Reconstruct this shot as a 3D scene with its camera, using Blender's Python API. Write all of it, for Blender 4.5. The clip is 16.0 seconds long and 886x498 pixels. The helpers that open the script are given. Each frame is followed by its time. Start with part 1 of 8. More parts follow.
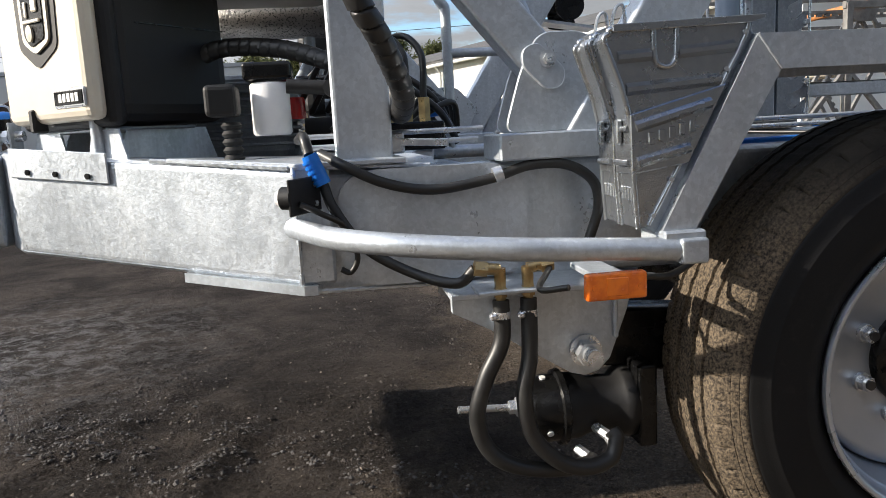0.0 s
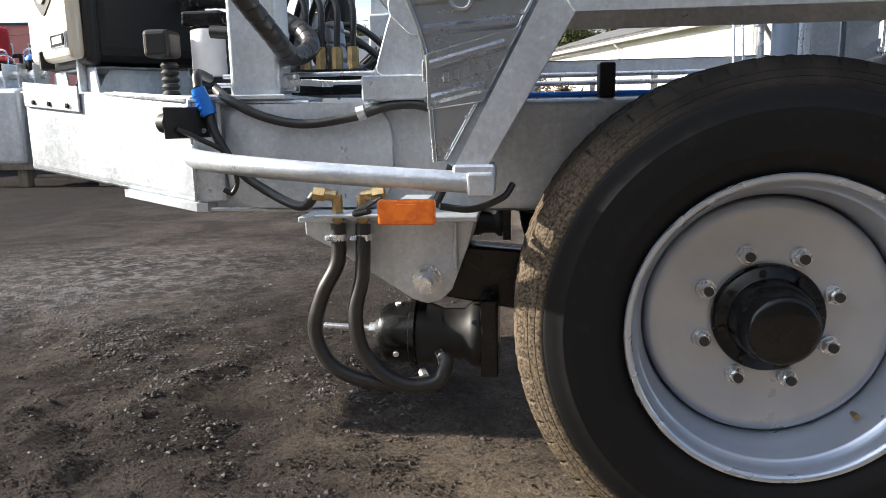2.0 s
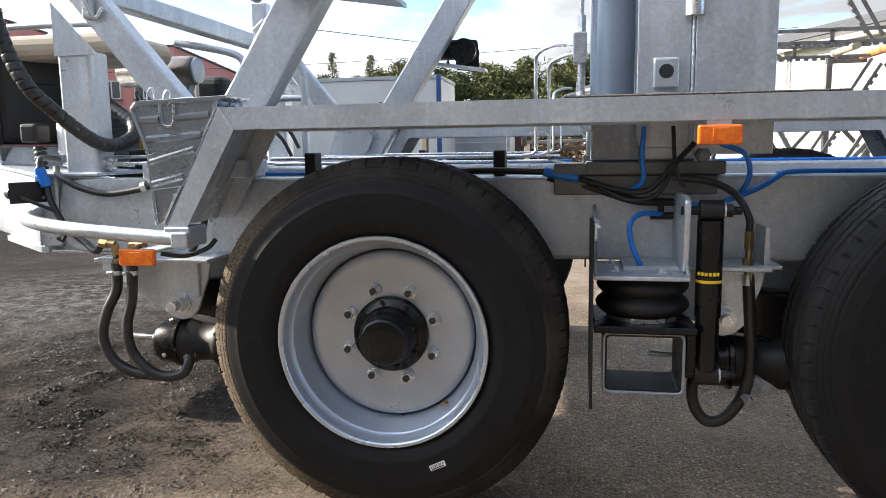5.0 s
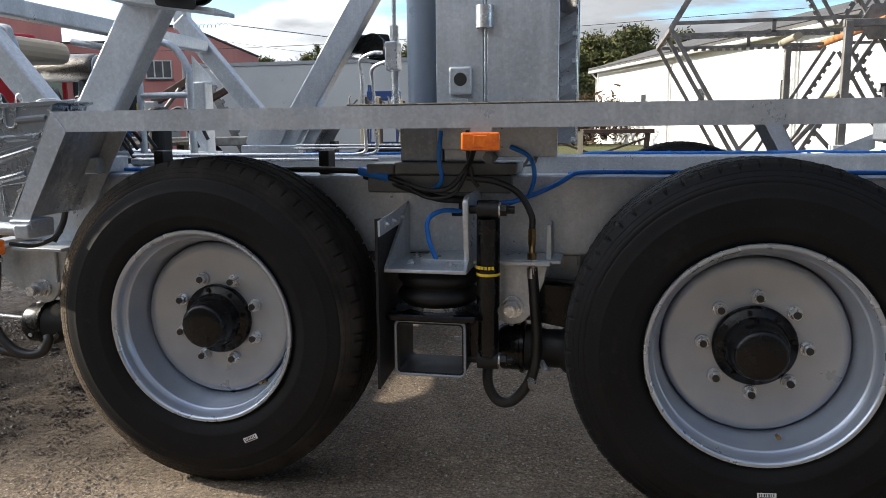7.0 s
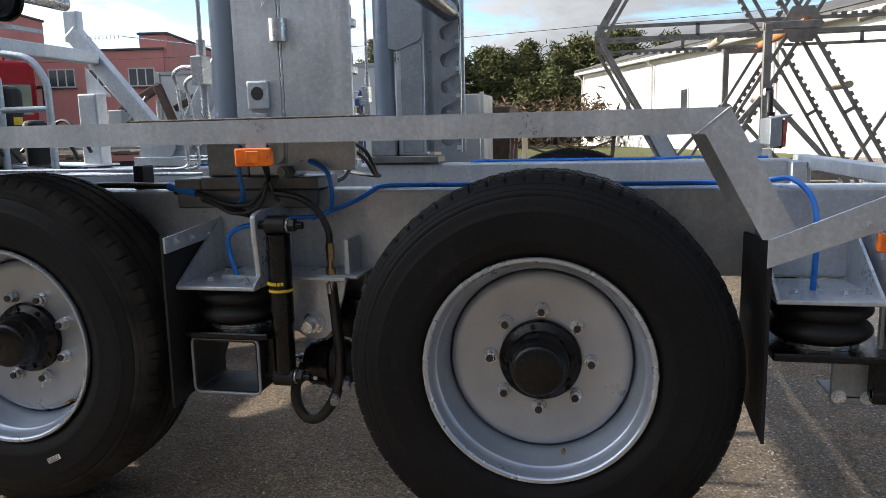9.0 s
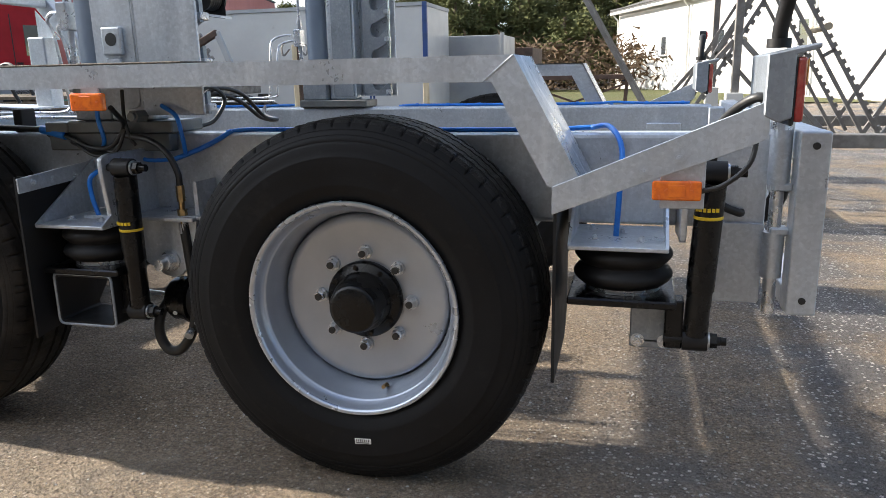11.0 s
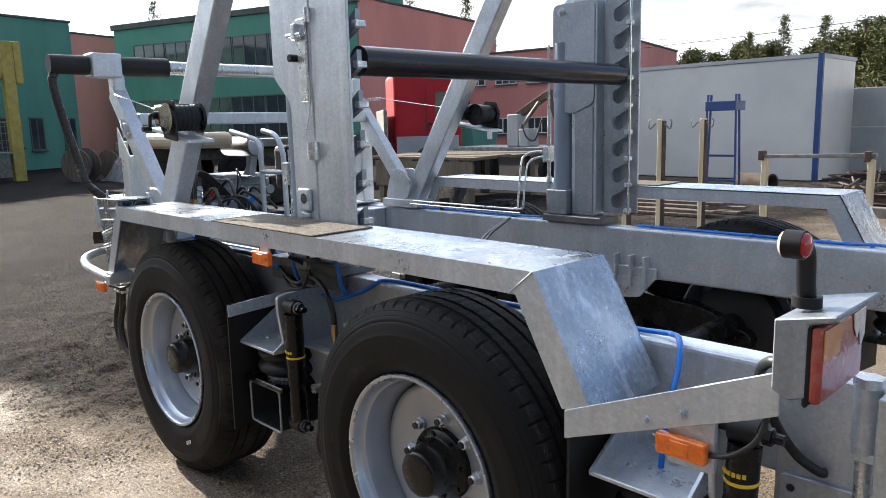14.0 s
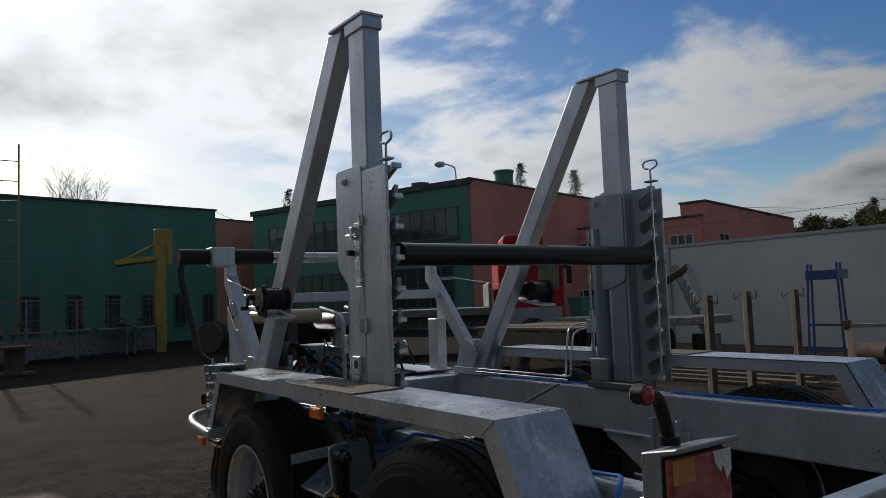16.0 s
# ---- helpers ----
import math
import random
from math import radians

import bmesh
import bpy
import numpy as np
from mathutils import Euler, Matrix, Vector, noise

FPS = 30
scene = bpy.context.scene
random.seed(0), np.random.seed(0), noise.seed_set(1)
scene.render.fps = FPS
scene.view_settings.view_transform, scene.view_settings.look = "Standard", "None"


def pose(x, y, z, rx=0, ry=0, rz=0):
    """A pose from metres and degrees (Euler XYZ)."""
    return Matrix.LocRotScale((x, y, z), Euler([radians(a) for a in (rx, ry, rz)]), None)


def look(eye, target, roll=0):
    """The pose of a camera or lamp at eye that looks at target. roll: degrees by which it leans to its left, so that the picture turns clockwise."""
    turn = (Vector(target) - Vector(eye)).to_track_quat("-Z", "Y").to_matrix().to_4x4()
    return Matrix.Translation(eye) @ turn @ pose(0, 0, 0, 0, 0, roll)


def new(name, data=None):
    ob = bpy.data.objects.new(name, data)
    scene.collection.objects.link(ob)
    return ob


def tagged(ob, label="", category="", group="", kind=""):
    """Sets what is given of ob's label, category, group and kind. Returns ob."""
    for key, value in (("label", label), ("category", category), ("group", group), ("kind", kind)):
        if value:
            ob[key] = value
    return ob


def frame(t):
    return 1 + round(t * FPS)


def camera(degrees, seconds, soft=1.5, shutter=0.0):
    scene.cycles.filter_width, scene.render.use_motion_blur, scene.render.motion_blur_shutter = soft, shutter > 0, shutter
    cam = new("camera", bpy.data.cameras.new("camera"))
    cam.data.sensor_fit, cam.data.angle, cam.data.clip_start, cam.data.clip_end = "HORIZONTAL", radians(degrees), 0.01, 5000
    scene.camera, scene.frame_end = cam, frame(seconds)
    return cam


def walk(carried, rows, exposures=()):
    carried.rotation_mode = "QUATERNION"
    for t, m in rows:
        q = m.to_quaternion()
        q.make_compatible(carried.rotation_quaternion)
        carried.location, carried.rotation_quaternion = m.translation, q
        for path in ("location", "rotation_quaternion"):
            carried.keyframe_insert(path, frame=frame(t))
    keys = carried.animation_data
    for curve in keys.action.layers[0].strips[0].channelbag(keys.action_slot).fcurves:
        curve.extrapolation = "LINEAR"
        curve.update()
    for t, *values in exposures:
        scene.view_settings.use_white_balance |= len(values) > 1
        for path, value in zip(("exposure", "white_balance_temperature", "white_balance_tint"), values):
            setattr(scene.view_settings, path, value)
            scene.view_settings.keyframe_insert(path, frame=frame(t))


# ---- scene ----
cam = camera(62.5, 16.0, soft=0.75)
METRES, EYE, TILT, LEAN, TURN = 8.0, 1.5, 0.0, 0.0, 0.0
PATH = [
    (0, (-1.186, -1.25, 1.039), (-0.925, 0.708, 0.725), -3.2),
    (0.5, (-1.016, -1.213, 0.918), (-0.964, 0.756, 0.571), -2.1),
    (1, (-0.882, -1.24, 0.892), (-0.98, 0.721, 0.509), -2.0),
    (1.5, (-0.707, -1.342, 0.906), (-0.883, 0.616, 0.537), -1.6),
    (1.8, (-0.597, -1.401, 0.908), (-0.79, 0.559, 0.564), -0.2),
    (2, (-0.501, -1.42, 0.935), (-0.717, 0.537, 0.579), -1.1),
    (2.5, (-0.289, -1.477, 0.927), (-0.571, 0.473, 0.582), -0.6),
    (3, (-0.143, -1.573, 0.929), (-0.452, 0.382, 0.64), -0.3),
    (3.5, (0.024, -1.714, 0.901), (-0.306, 0.247, 0.681), -0.6),
    (3.7, (0.103, -1.757, 0.896), (-0.248, 0.203, 0.706), -0.7),
    (5.8, (0.821, -1.984, 1.136), (0.44, -0.046, 0.823), -0.9),
    (6, (0.899, -1.982, 1.121), (0.504, -0.043, 0.83), -0.7),
    (6.5, (1.071, -1.976, 1.128), (0.648, -0.048, 0.808), -0.8),
    (7, (1.199, -1.999, 1.118), (0.781, -0.07, 0.791), -0.6),
    (7.5, (1.352, -2.03, 1.123), (0.937, -0.099, 0.807), -0.3),
    (8, (1.482, -2.028, 1.159), (1.101, -0.091, 0.841), -0.6),
    (8.5, (1.654, -1.943, 1.139), (1.237, -0.013, 0.822), -0.9),
    (9, (1.774, -1.851, 1.138), (1.363, 0.081, 0.82), -1.3),
    (9.5, (1.902, -1.826, 1.133), (1.459, 0.101, 0.832), -1.4),
    (10, (2.057, -1.798, 1.128), (1.652, 0.128, 0.769), -1.3),
    (10.2, (2.117, -1.796, 1.129), (1.711, 0.12, 0.725), -1.2),
    (12.3, (2.854, -1.669, 1.236), (1.983, 0.062, 0.742), -0.7),
    (12.5, (2.936, -1.631, 1.268), (1.994, 0.061, 0.766), -0.3),
    (13, (3.066, -1.537, 1.367), (1.945, 0.03, 0.83), -0.0),
    (13.5, (3.096, -1.443, 1.469), (1.814, 0.013, 0.986), -0.8),
    (14, (3.123, -1.341, 1.521), (1.711, 0.036, 1.188), -1.5),
    (14.5, (3.257, -1.242, 1.547), (1.71, 0.011, 1.356), -1.8),
    (15, (3.406, -1.245, 1.546), (1.792, -0.066, 1.5), -1.8),
    (15.5, (3.591, -1.355, 1.532), (1.972, -0.182, 1.571), -2.0),
    (16, (3.796, -1.421, 1.541), (2.173, -0.262, 1.682), -2.2),
]
walk(cam, [(t, look(eye, target, roll)) for t, eye, target, roll in PATH],
     exposures=[(0.0, 0.88, 6300), (1.0, 1.2, 6300), (2.0, 1.560, 6300), (3.5, 1.95, 6300), (6.0, 1.38, 6300), (7.0, 1.12, 6300), (9.0, 1.10, 6300), (10.0, 1.12, 6300), (12.5, 2.05, 6300), (13.5, 1.98, 6300), (14.0, 1.35, 6300), (14.5, 0.35, 6300), (15.0, -0.3, 6300), (16.0, -0.80, 6300)])

# ---- sky and sun ----
SUN_ELEVATION, SUN_AZIMUTH = 24.0, 178.0   # degrees; the azimuth counted from +x towards +y, towards the sun
sun_dir = Vector((math.cos(radians(SUN_ELEVATION)) * math.cos(radians(SUN_AZIMUTH)), math.cos(radians(SUN_ELEVATION)) * math.sin(radians(SUN_AZIMUTH)), math.sin(radians(SUN_ELEVATION))))
sun = new("sun", bpy.data.lights.new("sun", "SUN"))
sun.data.energy, sun.data.angle, sun.data.color = 5.0, radians(0.6), (1.0, 0.89, 0.74)
sun.matrix_world = look(sun_dir * 50, (0, 0, 0))
world = bpy.data.worlds.new("world")
scene.world = world
world.use_nodes = True
wt = world.node_tree
wl = wt.links.new
bg = wt.nodes["Background"]
sky = wt.nodes.new("ShaderNodeTexSky")
sky.sky_type, sky.sun_disc = "NISHITA", False
sky.sun_elevation, sky.sun_rotation = radians(SUN_ELEVATION), radians(90 - SUN_AZIMUTH)
sky.air_density, sky.dust_density = 1.0, 0.6
# clouds: broken cumulus over the whole sky, on a flat layer
tc = wt.nodes.new("ShaderNodeTexCoord")
sep = wt.nodes.new("ShaderNodeSeparateXYZ")
wl(tc.outputs["Generated"], sep.inputs[0])
den = wt.nodes.new("ShaderNodeMath")
den.operation = "MAXIMUM"
den.inputs[1].default_value = 0.0
wl(sep.outputs["Z"], den.inputs[0])
add = wt.nodes.new("ShaderNodeMath")
add.operation = "ADD"
add.inputs[1].default_value = 0.22
wl(den.outputs[0], add.inputs[0])
div = wt.nodes.new("ShaderNodeVectorMath")
div.operation = "DIVIDE"
wl(tc.outputs["Generated"], div.inputs[0])
com = wt.nodes.new("ShaderNodeCombineXYZ")
for i in range(3):
    wl(add.outputs[0], com.inputs[i])
wl(com.outputs[0], div.inputs[1])
cl = wt.nodes.new("ShaderNodeTexNoise")
cl.inputs["Scale"].default_value, cl.inputs["Detail"].default_value, cl.inputs["Roughness"].default_value = 1.7, 10, 0.56
cl.inputs["Distortion"].default_value = 0.25
off = wt.nodes.new("ShaderNodeVectorMath")
off.operation = "ADD"
off.inputs[1].default_value = (0.9, 3.1, 0.0)
wl(div.outputs[0], off.inputs[0])
wl(off.outputs[0], cl.inputs["Vector"])
cr = wt.nodes.new("ShaderNodeMapRange")
cr.interpolation_type = "SMOOTHSTEP"
cr.inputs["From Min"].default_value, cr.inputs["From Max"].default_value = 0.40, 0.54
wl(cl.outputs["Fac"], cr.inputs["Value"])
# the thick middles of the clouds are greyer, and they glow towards the sun
ck = wt.nodes.new("ShaderNodeMapRange")
ck.inputs["From Min"].default_value, ck.inputs["From Max"].default_value, ck.inputs["To Min"].default_value, ck.inputs["To Max"].default_value = 0.55, 0.78, 1.0, 0.5
wl(cl.outputs["Fac"], ck.inputs["Value"])
dot = wt.nodes.new("ShaderNodeVectorMath")
dot.operation = "DOT_PRODUCT"
dot.inputs[1].default_value = sun_dir
wl(tc.outputs["Generated"], dot.inputs[0])
gl = wt.nodes.new("ShaderNodeMapRange")
gl.inputs["From Min"].default_value, gl.inputs["From Max"].default_value, gl.inputs["To Min"].default_value, gl.inputs["To Max"].default_value = -0.35, 1.0, 0.0, 1.0
wl(dot.outputs["Value"], gl.inputs["Value"])
gp = wt.nodes.new("ShaderNodeMath")
gp.operation = "POWER"
gp.inputs[1].default_value = 2.6
wl(gl.outputs["Result"], gp.inputs[0])
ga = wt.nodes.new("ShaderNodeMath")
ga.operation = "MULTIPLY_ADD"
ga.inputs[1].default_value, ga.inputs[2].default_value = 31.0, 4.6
wl(gp.outputs[0], ga.inputs[0])
gm = wt.nodes.new("ShaderNodeMath")
gm.operation = "MULTIPLY"
wl(ga.outputs[0], gm.inputs[0])
wl(ck.outputs["Result"], gm.inputs[1])
cc = wt.nodes.new("ShaderNodeVectorMath")
cc.operation = "SCALE"
cc.inputs[0].default_value = (0.96, 0.98, 1.0)
wl(gm.outputs[0], cc.inputs["Scale"])
mx = wt.nodes.new("ShaderNodeMix")
mx.data_type = "RGBA"
wl(cr.outputs["Result"], mx.inputs[0])
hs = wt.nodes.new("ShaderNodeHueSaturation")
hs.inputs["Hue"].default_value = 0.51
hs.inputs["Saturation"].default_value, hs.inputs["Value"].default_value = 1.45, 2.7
wl(sky.outputs[0], hs.inputs["Color"])
wl(hs.outputs[0], mx.inputs[6])
wl(cc.outputs[0], mx.inputs[7])
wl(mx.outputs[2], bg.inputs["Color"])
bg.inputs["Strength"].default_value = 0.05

# ---- helpers of this scene ----
ORG = {}


def thing(name, at, label, category, group="", kind=""):
    """A top-level empty at the thing's base; parts are modelled in world metres."""
    ob = new(name)
    ob.empty_display_size = 0.1
    ob.location = at
    ORG[ob.name] = Vector(at)
    return tagged(ob, label, category, group, kind)


def finish(bm, angle=35):
    me = bpy.data.meshes.new("mesh")
    bmesh.ops.recalc_face_normals(bm, faces=bm.faces)
    limit = radians(max(angle, 48))
    for e in bm.edges:
        if len(e.link_faces) == 2 and e.calc_face_angle(0) > limit:
            e.smooth = False
    bm.to_mesh(me)
    bm.free()
    return me


def part(name, bm, material, parent, label="", angle=35):
    org = ORG[parent.name]
    bm.transform(Matrix.Translation(-org))
    me = finish(bm, angle)
    me.materials.append(material)
    ob = new(name, me)
    ob.parent = parent
    ORG[ob.name] = org
    if label:
        ob["label"] = label
    return ob


def piece(name, me, parent, m, label=""):
    """A part on shared mesh data, placed by a matrix in world metres."""
    ob = new(name, me)
    ob.parent = parent
    org = ORG[parent.name]
    ob.matrix_basis = Matrix.Translation(-org) @ m
    ORG[ob.name] = org
    if label:
        ob["label"] = label
    return ob


def solid(name, bm, material, label, category, group="", kind="", angle=35):
    """A top-level thing that is one mesh."""
    zs = [v.co for v in bm.verts]
    base = Vector((sum(v.x for v in zs) / len(zs), sum(v.y for v in zs) / len(zs), min(v.z for v in zs)))
    bm.transform(Matrix.Translation(-base))
    me = finish(bm, angle)
    me.materials.append(material)
    ob = new(name, me)
    ob.location = base
    ORG[ob.name] = base
    return tagged(ob, label, category, group, kind)


def box(bm, x0, x1, y0, y1, z0, z1, bevel=0.0, m=None):
    got = bmesh.ops.create_cube(bm, size=1.0)["verts"]
    mat = Matrix.Translation(((x0 + x1) / 2, (y0 + y1) / 2, (z0 + z1) / 2)) @ Matrix.Diagonal((abs(x1 - x0), abs(y1 - y0), abs(z1 - z0), 1))
    bmesh.ops.transform(bm, verts=got, matrix=(m @ mat) if m else mat)
    if bevel:
        edges = list({e for v in got for e in v.link_edges})
        bmesh.ops.bevel(bm, geom=edges, offset=bevel, segments=1 if bevel < 0.005 else 3, affect="EDGES", profile=0.5)
    return bm


def Box(*a, **k):
    return box(bmesh.new(), *a, **k)


def prism(bm, poly, axis, a, b, m=None, bevel=0.0):
    """A polygon in the plane across axis (0: y,z; 1: x,z; 2: x,y), from a to b along it."""
    def at(p, d):
        q = list(p)
        q.insert(axis, d)
        return Vector(q)
    lo = [bm.verts.new(at(p, a)) for p in poly]
    hi = [bm.verts.new(at(p, b)) for p in poly]
    fs = [bm.faces.new(lo), bm.faces.new(hi[::-1])]
    n = len(poly)
    for i in range(n):
        fs.append(bm.faces.new((lo[i], hi[i], hi[(i + 1) % n], lo[(i + 1) % n])))
        fs[-1].smooth = n > 12
    bmesh.ops.recalc_face_normals(bm, faces=fs)
    if m:
        bmesh.ops.transform(bm, verts=lo + hi, matrix=m)
    if bevel:
        bmesh.ops.bevel(bm, geom=list({e for f in fs for e in f.edges}), offset=bevel, segments=1, affect="EDGES", profile=0.5)
    return bm


def Prism(*a, **k):
    return prism(bmesh.new(), *a, **k)


def loft(bm, rings, closed=False):
    n = len(rings[0])
    vs = [[bm.verts.new(p) for p in r] for r in rings]
    for a, b in zip(vs, vs[1:] + (vs[:1] if closed else [])):
        for i in range(n):
            bm.faces.new((a[i], a[(i + 1) % n], b[(i + 1) % n], b[i])).smooth = n > 6
    if not closed:
        bm.faces.new(vs[0][::-1])
        bm.faces.new(vs[-1])
    return bm


def spline(pts, steps=8):
    pts = [Vector(p) for p in pts]
    if len(pts) < 3:
        return pts
    out = []
    ext = [2 * pts[0] - pts[1]] + pts + [2 * pts[-1] - pts[-2]]
    for i in range(1, len(ext) - 2):
        a, b, c, d = ext[i - 1:i + 3]
        for k in range(steps):
            t = k / steps
            out.append(0.5 * (2 * b + (c - a) * t + (2 * a - 5 * b + 4 * c - d) * t * t + (3 * b - a - 3 * c + d) * t ** 3))
    return out + [pts[-1]]


def tube(bm, pts, r, seg=10, steps=8, ribs=0.0):
    """A round tube along a smooth line; ribs: a spiral ridge of that height."""
    path = spline(pts, steps) if steps else [Vector(p) for p in pts]
    up = Vector((0.3, 0.2, 1))
    rings, side = [], None
    for i, p in enumerate(path):
        d = (path[min(i + 1, len(path) - 1)] - path[max(i - 1, 0)]).normalized()
        if side is None:
            side = d.cross(up).normalized()
        side = (side - d * side.dot(d)).normalized()
        o = d.cross(side)
        ring = []
        for k in range(seg):
            # the wrap climbs one turn in twelve steps along the hose
            rr = r + (ribs if (i / 12 + k / seg) % 1 < 0.84 else 0)
            ring.append(p + rr * (side * math.cos(2 * math.pi * k / seg) + o * math.sin(2 * math.pi * k / seg)))
        rings.append(ring)
    return loft(bm, rings)


def wrapped(pts, r, pitch=0.030, gap=0.10):
    """A hose in a flat spiral wrap: each turn swells a little and its edge drops to the hose below."""
    path, walked = spline(pts, 40), 0.0
    rings, side, seg = [], None, 18
    for i, p in enumerate(path):
        d = (path[min(i + 1, len(path) - 1)] - path[max(i - 1, 0)]).normalized()
        side = d.cross(Vector((0.3, 0.2, 1))).normalized() if side is None else (side - d * side.dot(d)).normalized()
        o = d.cross(side)
        walked += (p - path[i - 1]).length if i else 0.0
        ring = []
        for k in range(seg):
            f = (walked / pitch + k / seg) % 1
            rr = r * 0.80 if f < gap else r * (0.955 + 0.06 * (f - gap) / (1 - gap))
            ring.append(p + rr * (side * math.cos(2 * math.pi * k / seg) + o * math.sin(2 * math.pi * k / seg)))
        rings.append(ring)
    return loft(bmesh.new(), rings)


def Tube(*a, **k):
    return tube(bmesh.new(), *a, **k)


def cyl(bm, p, q, r, r2=None, seg=20):
    p, q = Vector(p), Vector(q)
    d = (q - p).normalized()
    side = d.cross(Vector((0, 0, 1)) if abs(d.z) < 0.9 else Vector((1, 0, 0))).normalized()
    o = d.cross(side)
    ring = lambda c, rr: [c + rr * (side * math.cos(2 * math.pi * k / seg) + o * math.sin(2 * math.pi * k / seg)) for k in range(seg)]
    return loft(bm, [ring(p, r), ring(q, r if r2 is None else r2)])


def Cyl(*a, **k):
    return cyl(bmesh.new(), *a, **k)


def lathe(bm, profile, seg=48, m=None, closed=False, bump=None):
    """Rings of (radius, along y) round the y axis, then moved by m."""
    rows = []
    for j, (r, h) in enumerate(profile):
        row = []
        for k in range(seg):
            rr = r + (bump(j, k) if bump else 0)
            a = 2 * math.pi * k / seg
            v = Vector((rr * math.cos(a), h, rr * math.sin(a)))
            row.append(bm.verts.new(m @ v if m else v))
        rows.append(row)
    for a, b in zip(rows, rows[1:] + (rows[:1] if closed else [])):
        for k in range(seg):
            bm.faces.new((a[k], a[(k + 1) % seg], b[(k + 1) % seg], b[k])).smooth = True
    if not closed:
        for row in (rows[0], rows[-1][::-1]):
            bm.faces.new(row)
    return bm


def Lathe(*a, **k):
    return lathe(bmesh.new(), *a, **k)


def beam(bm, p, q, w, h, bevel=0.004, up=(0, 1, 0)):
    """A rectangular bar from p to q: w along up, h across it."""
    p, q = Vector(p), Vector(q)
    d = q - p
    u = Vector(up)
    x = d.normalized()
    s = x.cross(u).normalized()
    u = s.cross(x)
    m = Matrix((x, u, s)).transposed().to_4x4()
    m.translation = (p + q) / 2
    n = d.length
    return box(bm, -n / 2, n / 2, -w / 2, w / 2, -h / 2, h / 2, bevel, m)


def Beam(*a, **k):
    return beam(bmesh.new(), *a, **k)


def hexnut(bm, p, d, r, h):
    d = Vector(d).normalized()
    return cyl(bm, p, Vector(p) + d * h, r, seg=6)


def bolt(bm, p, d, r=0.009, h=0.008):
    """A washer, a hexagon head and a shank end on a face at p."""
    d = Vector(d).normalized()
    p = Vector(p)
    cyl(bm, p, p + d * 0.002, r * 1.5, seg=16)
    cyl(bm, p + d * 0.002, p + d * (h + 0.002), r, seg=6)
    cyl(bm, p + d * (h + 0.002), p + d * (h + 0.006), r * 0.6, seg=10)
    return bm


def rounded(poly, r, steps=4):
    """A polygon with its corners rounded."""
    out = []
    n = len(poly)
    for i in range(n):
        p, c, q = (Vector(poly[k % n]) for k in (i - 1, i, i + 1))
        a, b = (p - c), (q - c)
        k = min(r, a.length * 0.45, b.length * 0.45)
        s, e = c + a.normalized() * k, c + b.normalized() * k
        for j in range(steps + 1):
            t = j / steps
            v = (1 - t) ** 2 * s + 2 * t * (1 - t) * c + t * t * e
            out.append((v.x, v.y))
    return out


# ---- materials ----
def node(nt, kind, at=None, **values):
    n = nt.nodes.new(kind)
    for k, v in values.items():
        if k in n.inputs:
            n.inputs[k].default_value = v
    return n


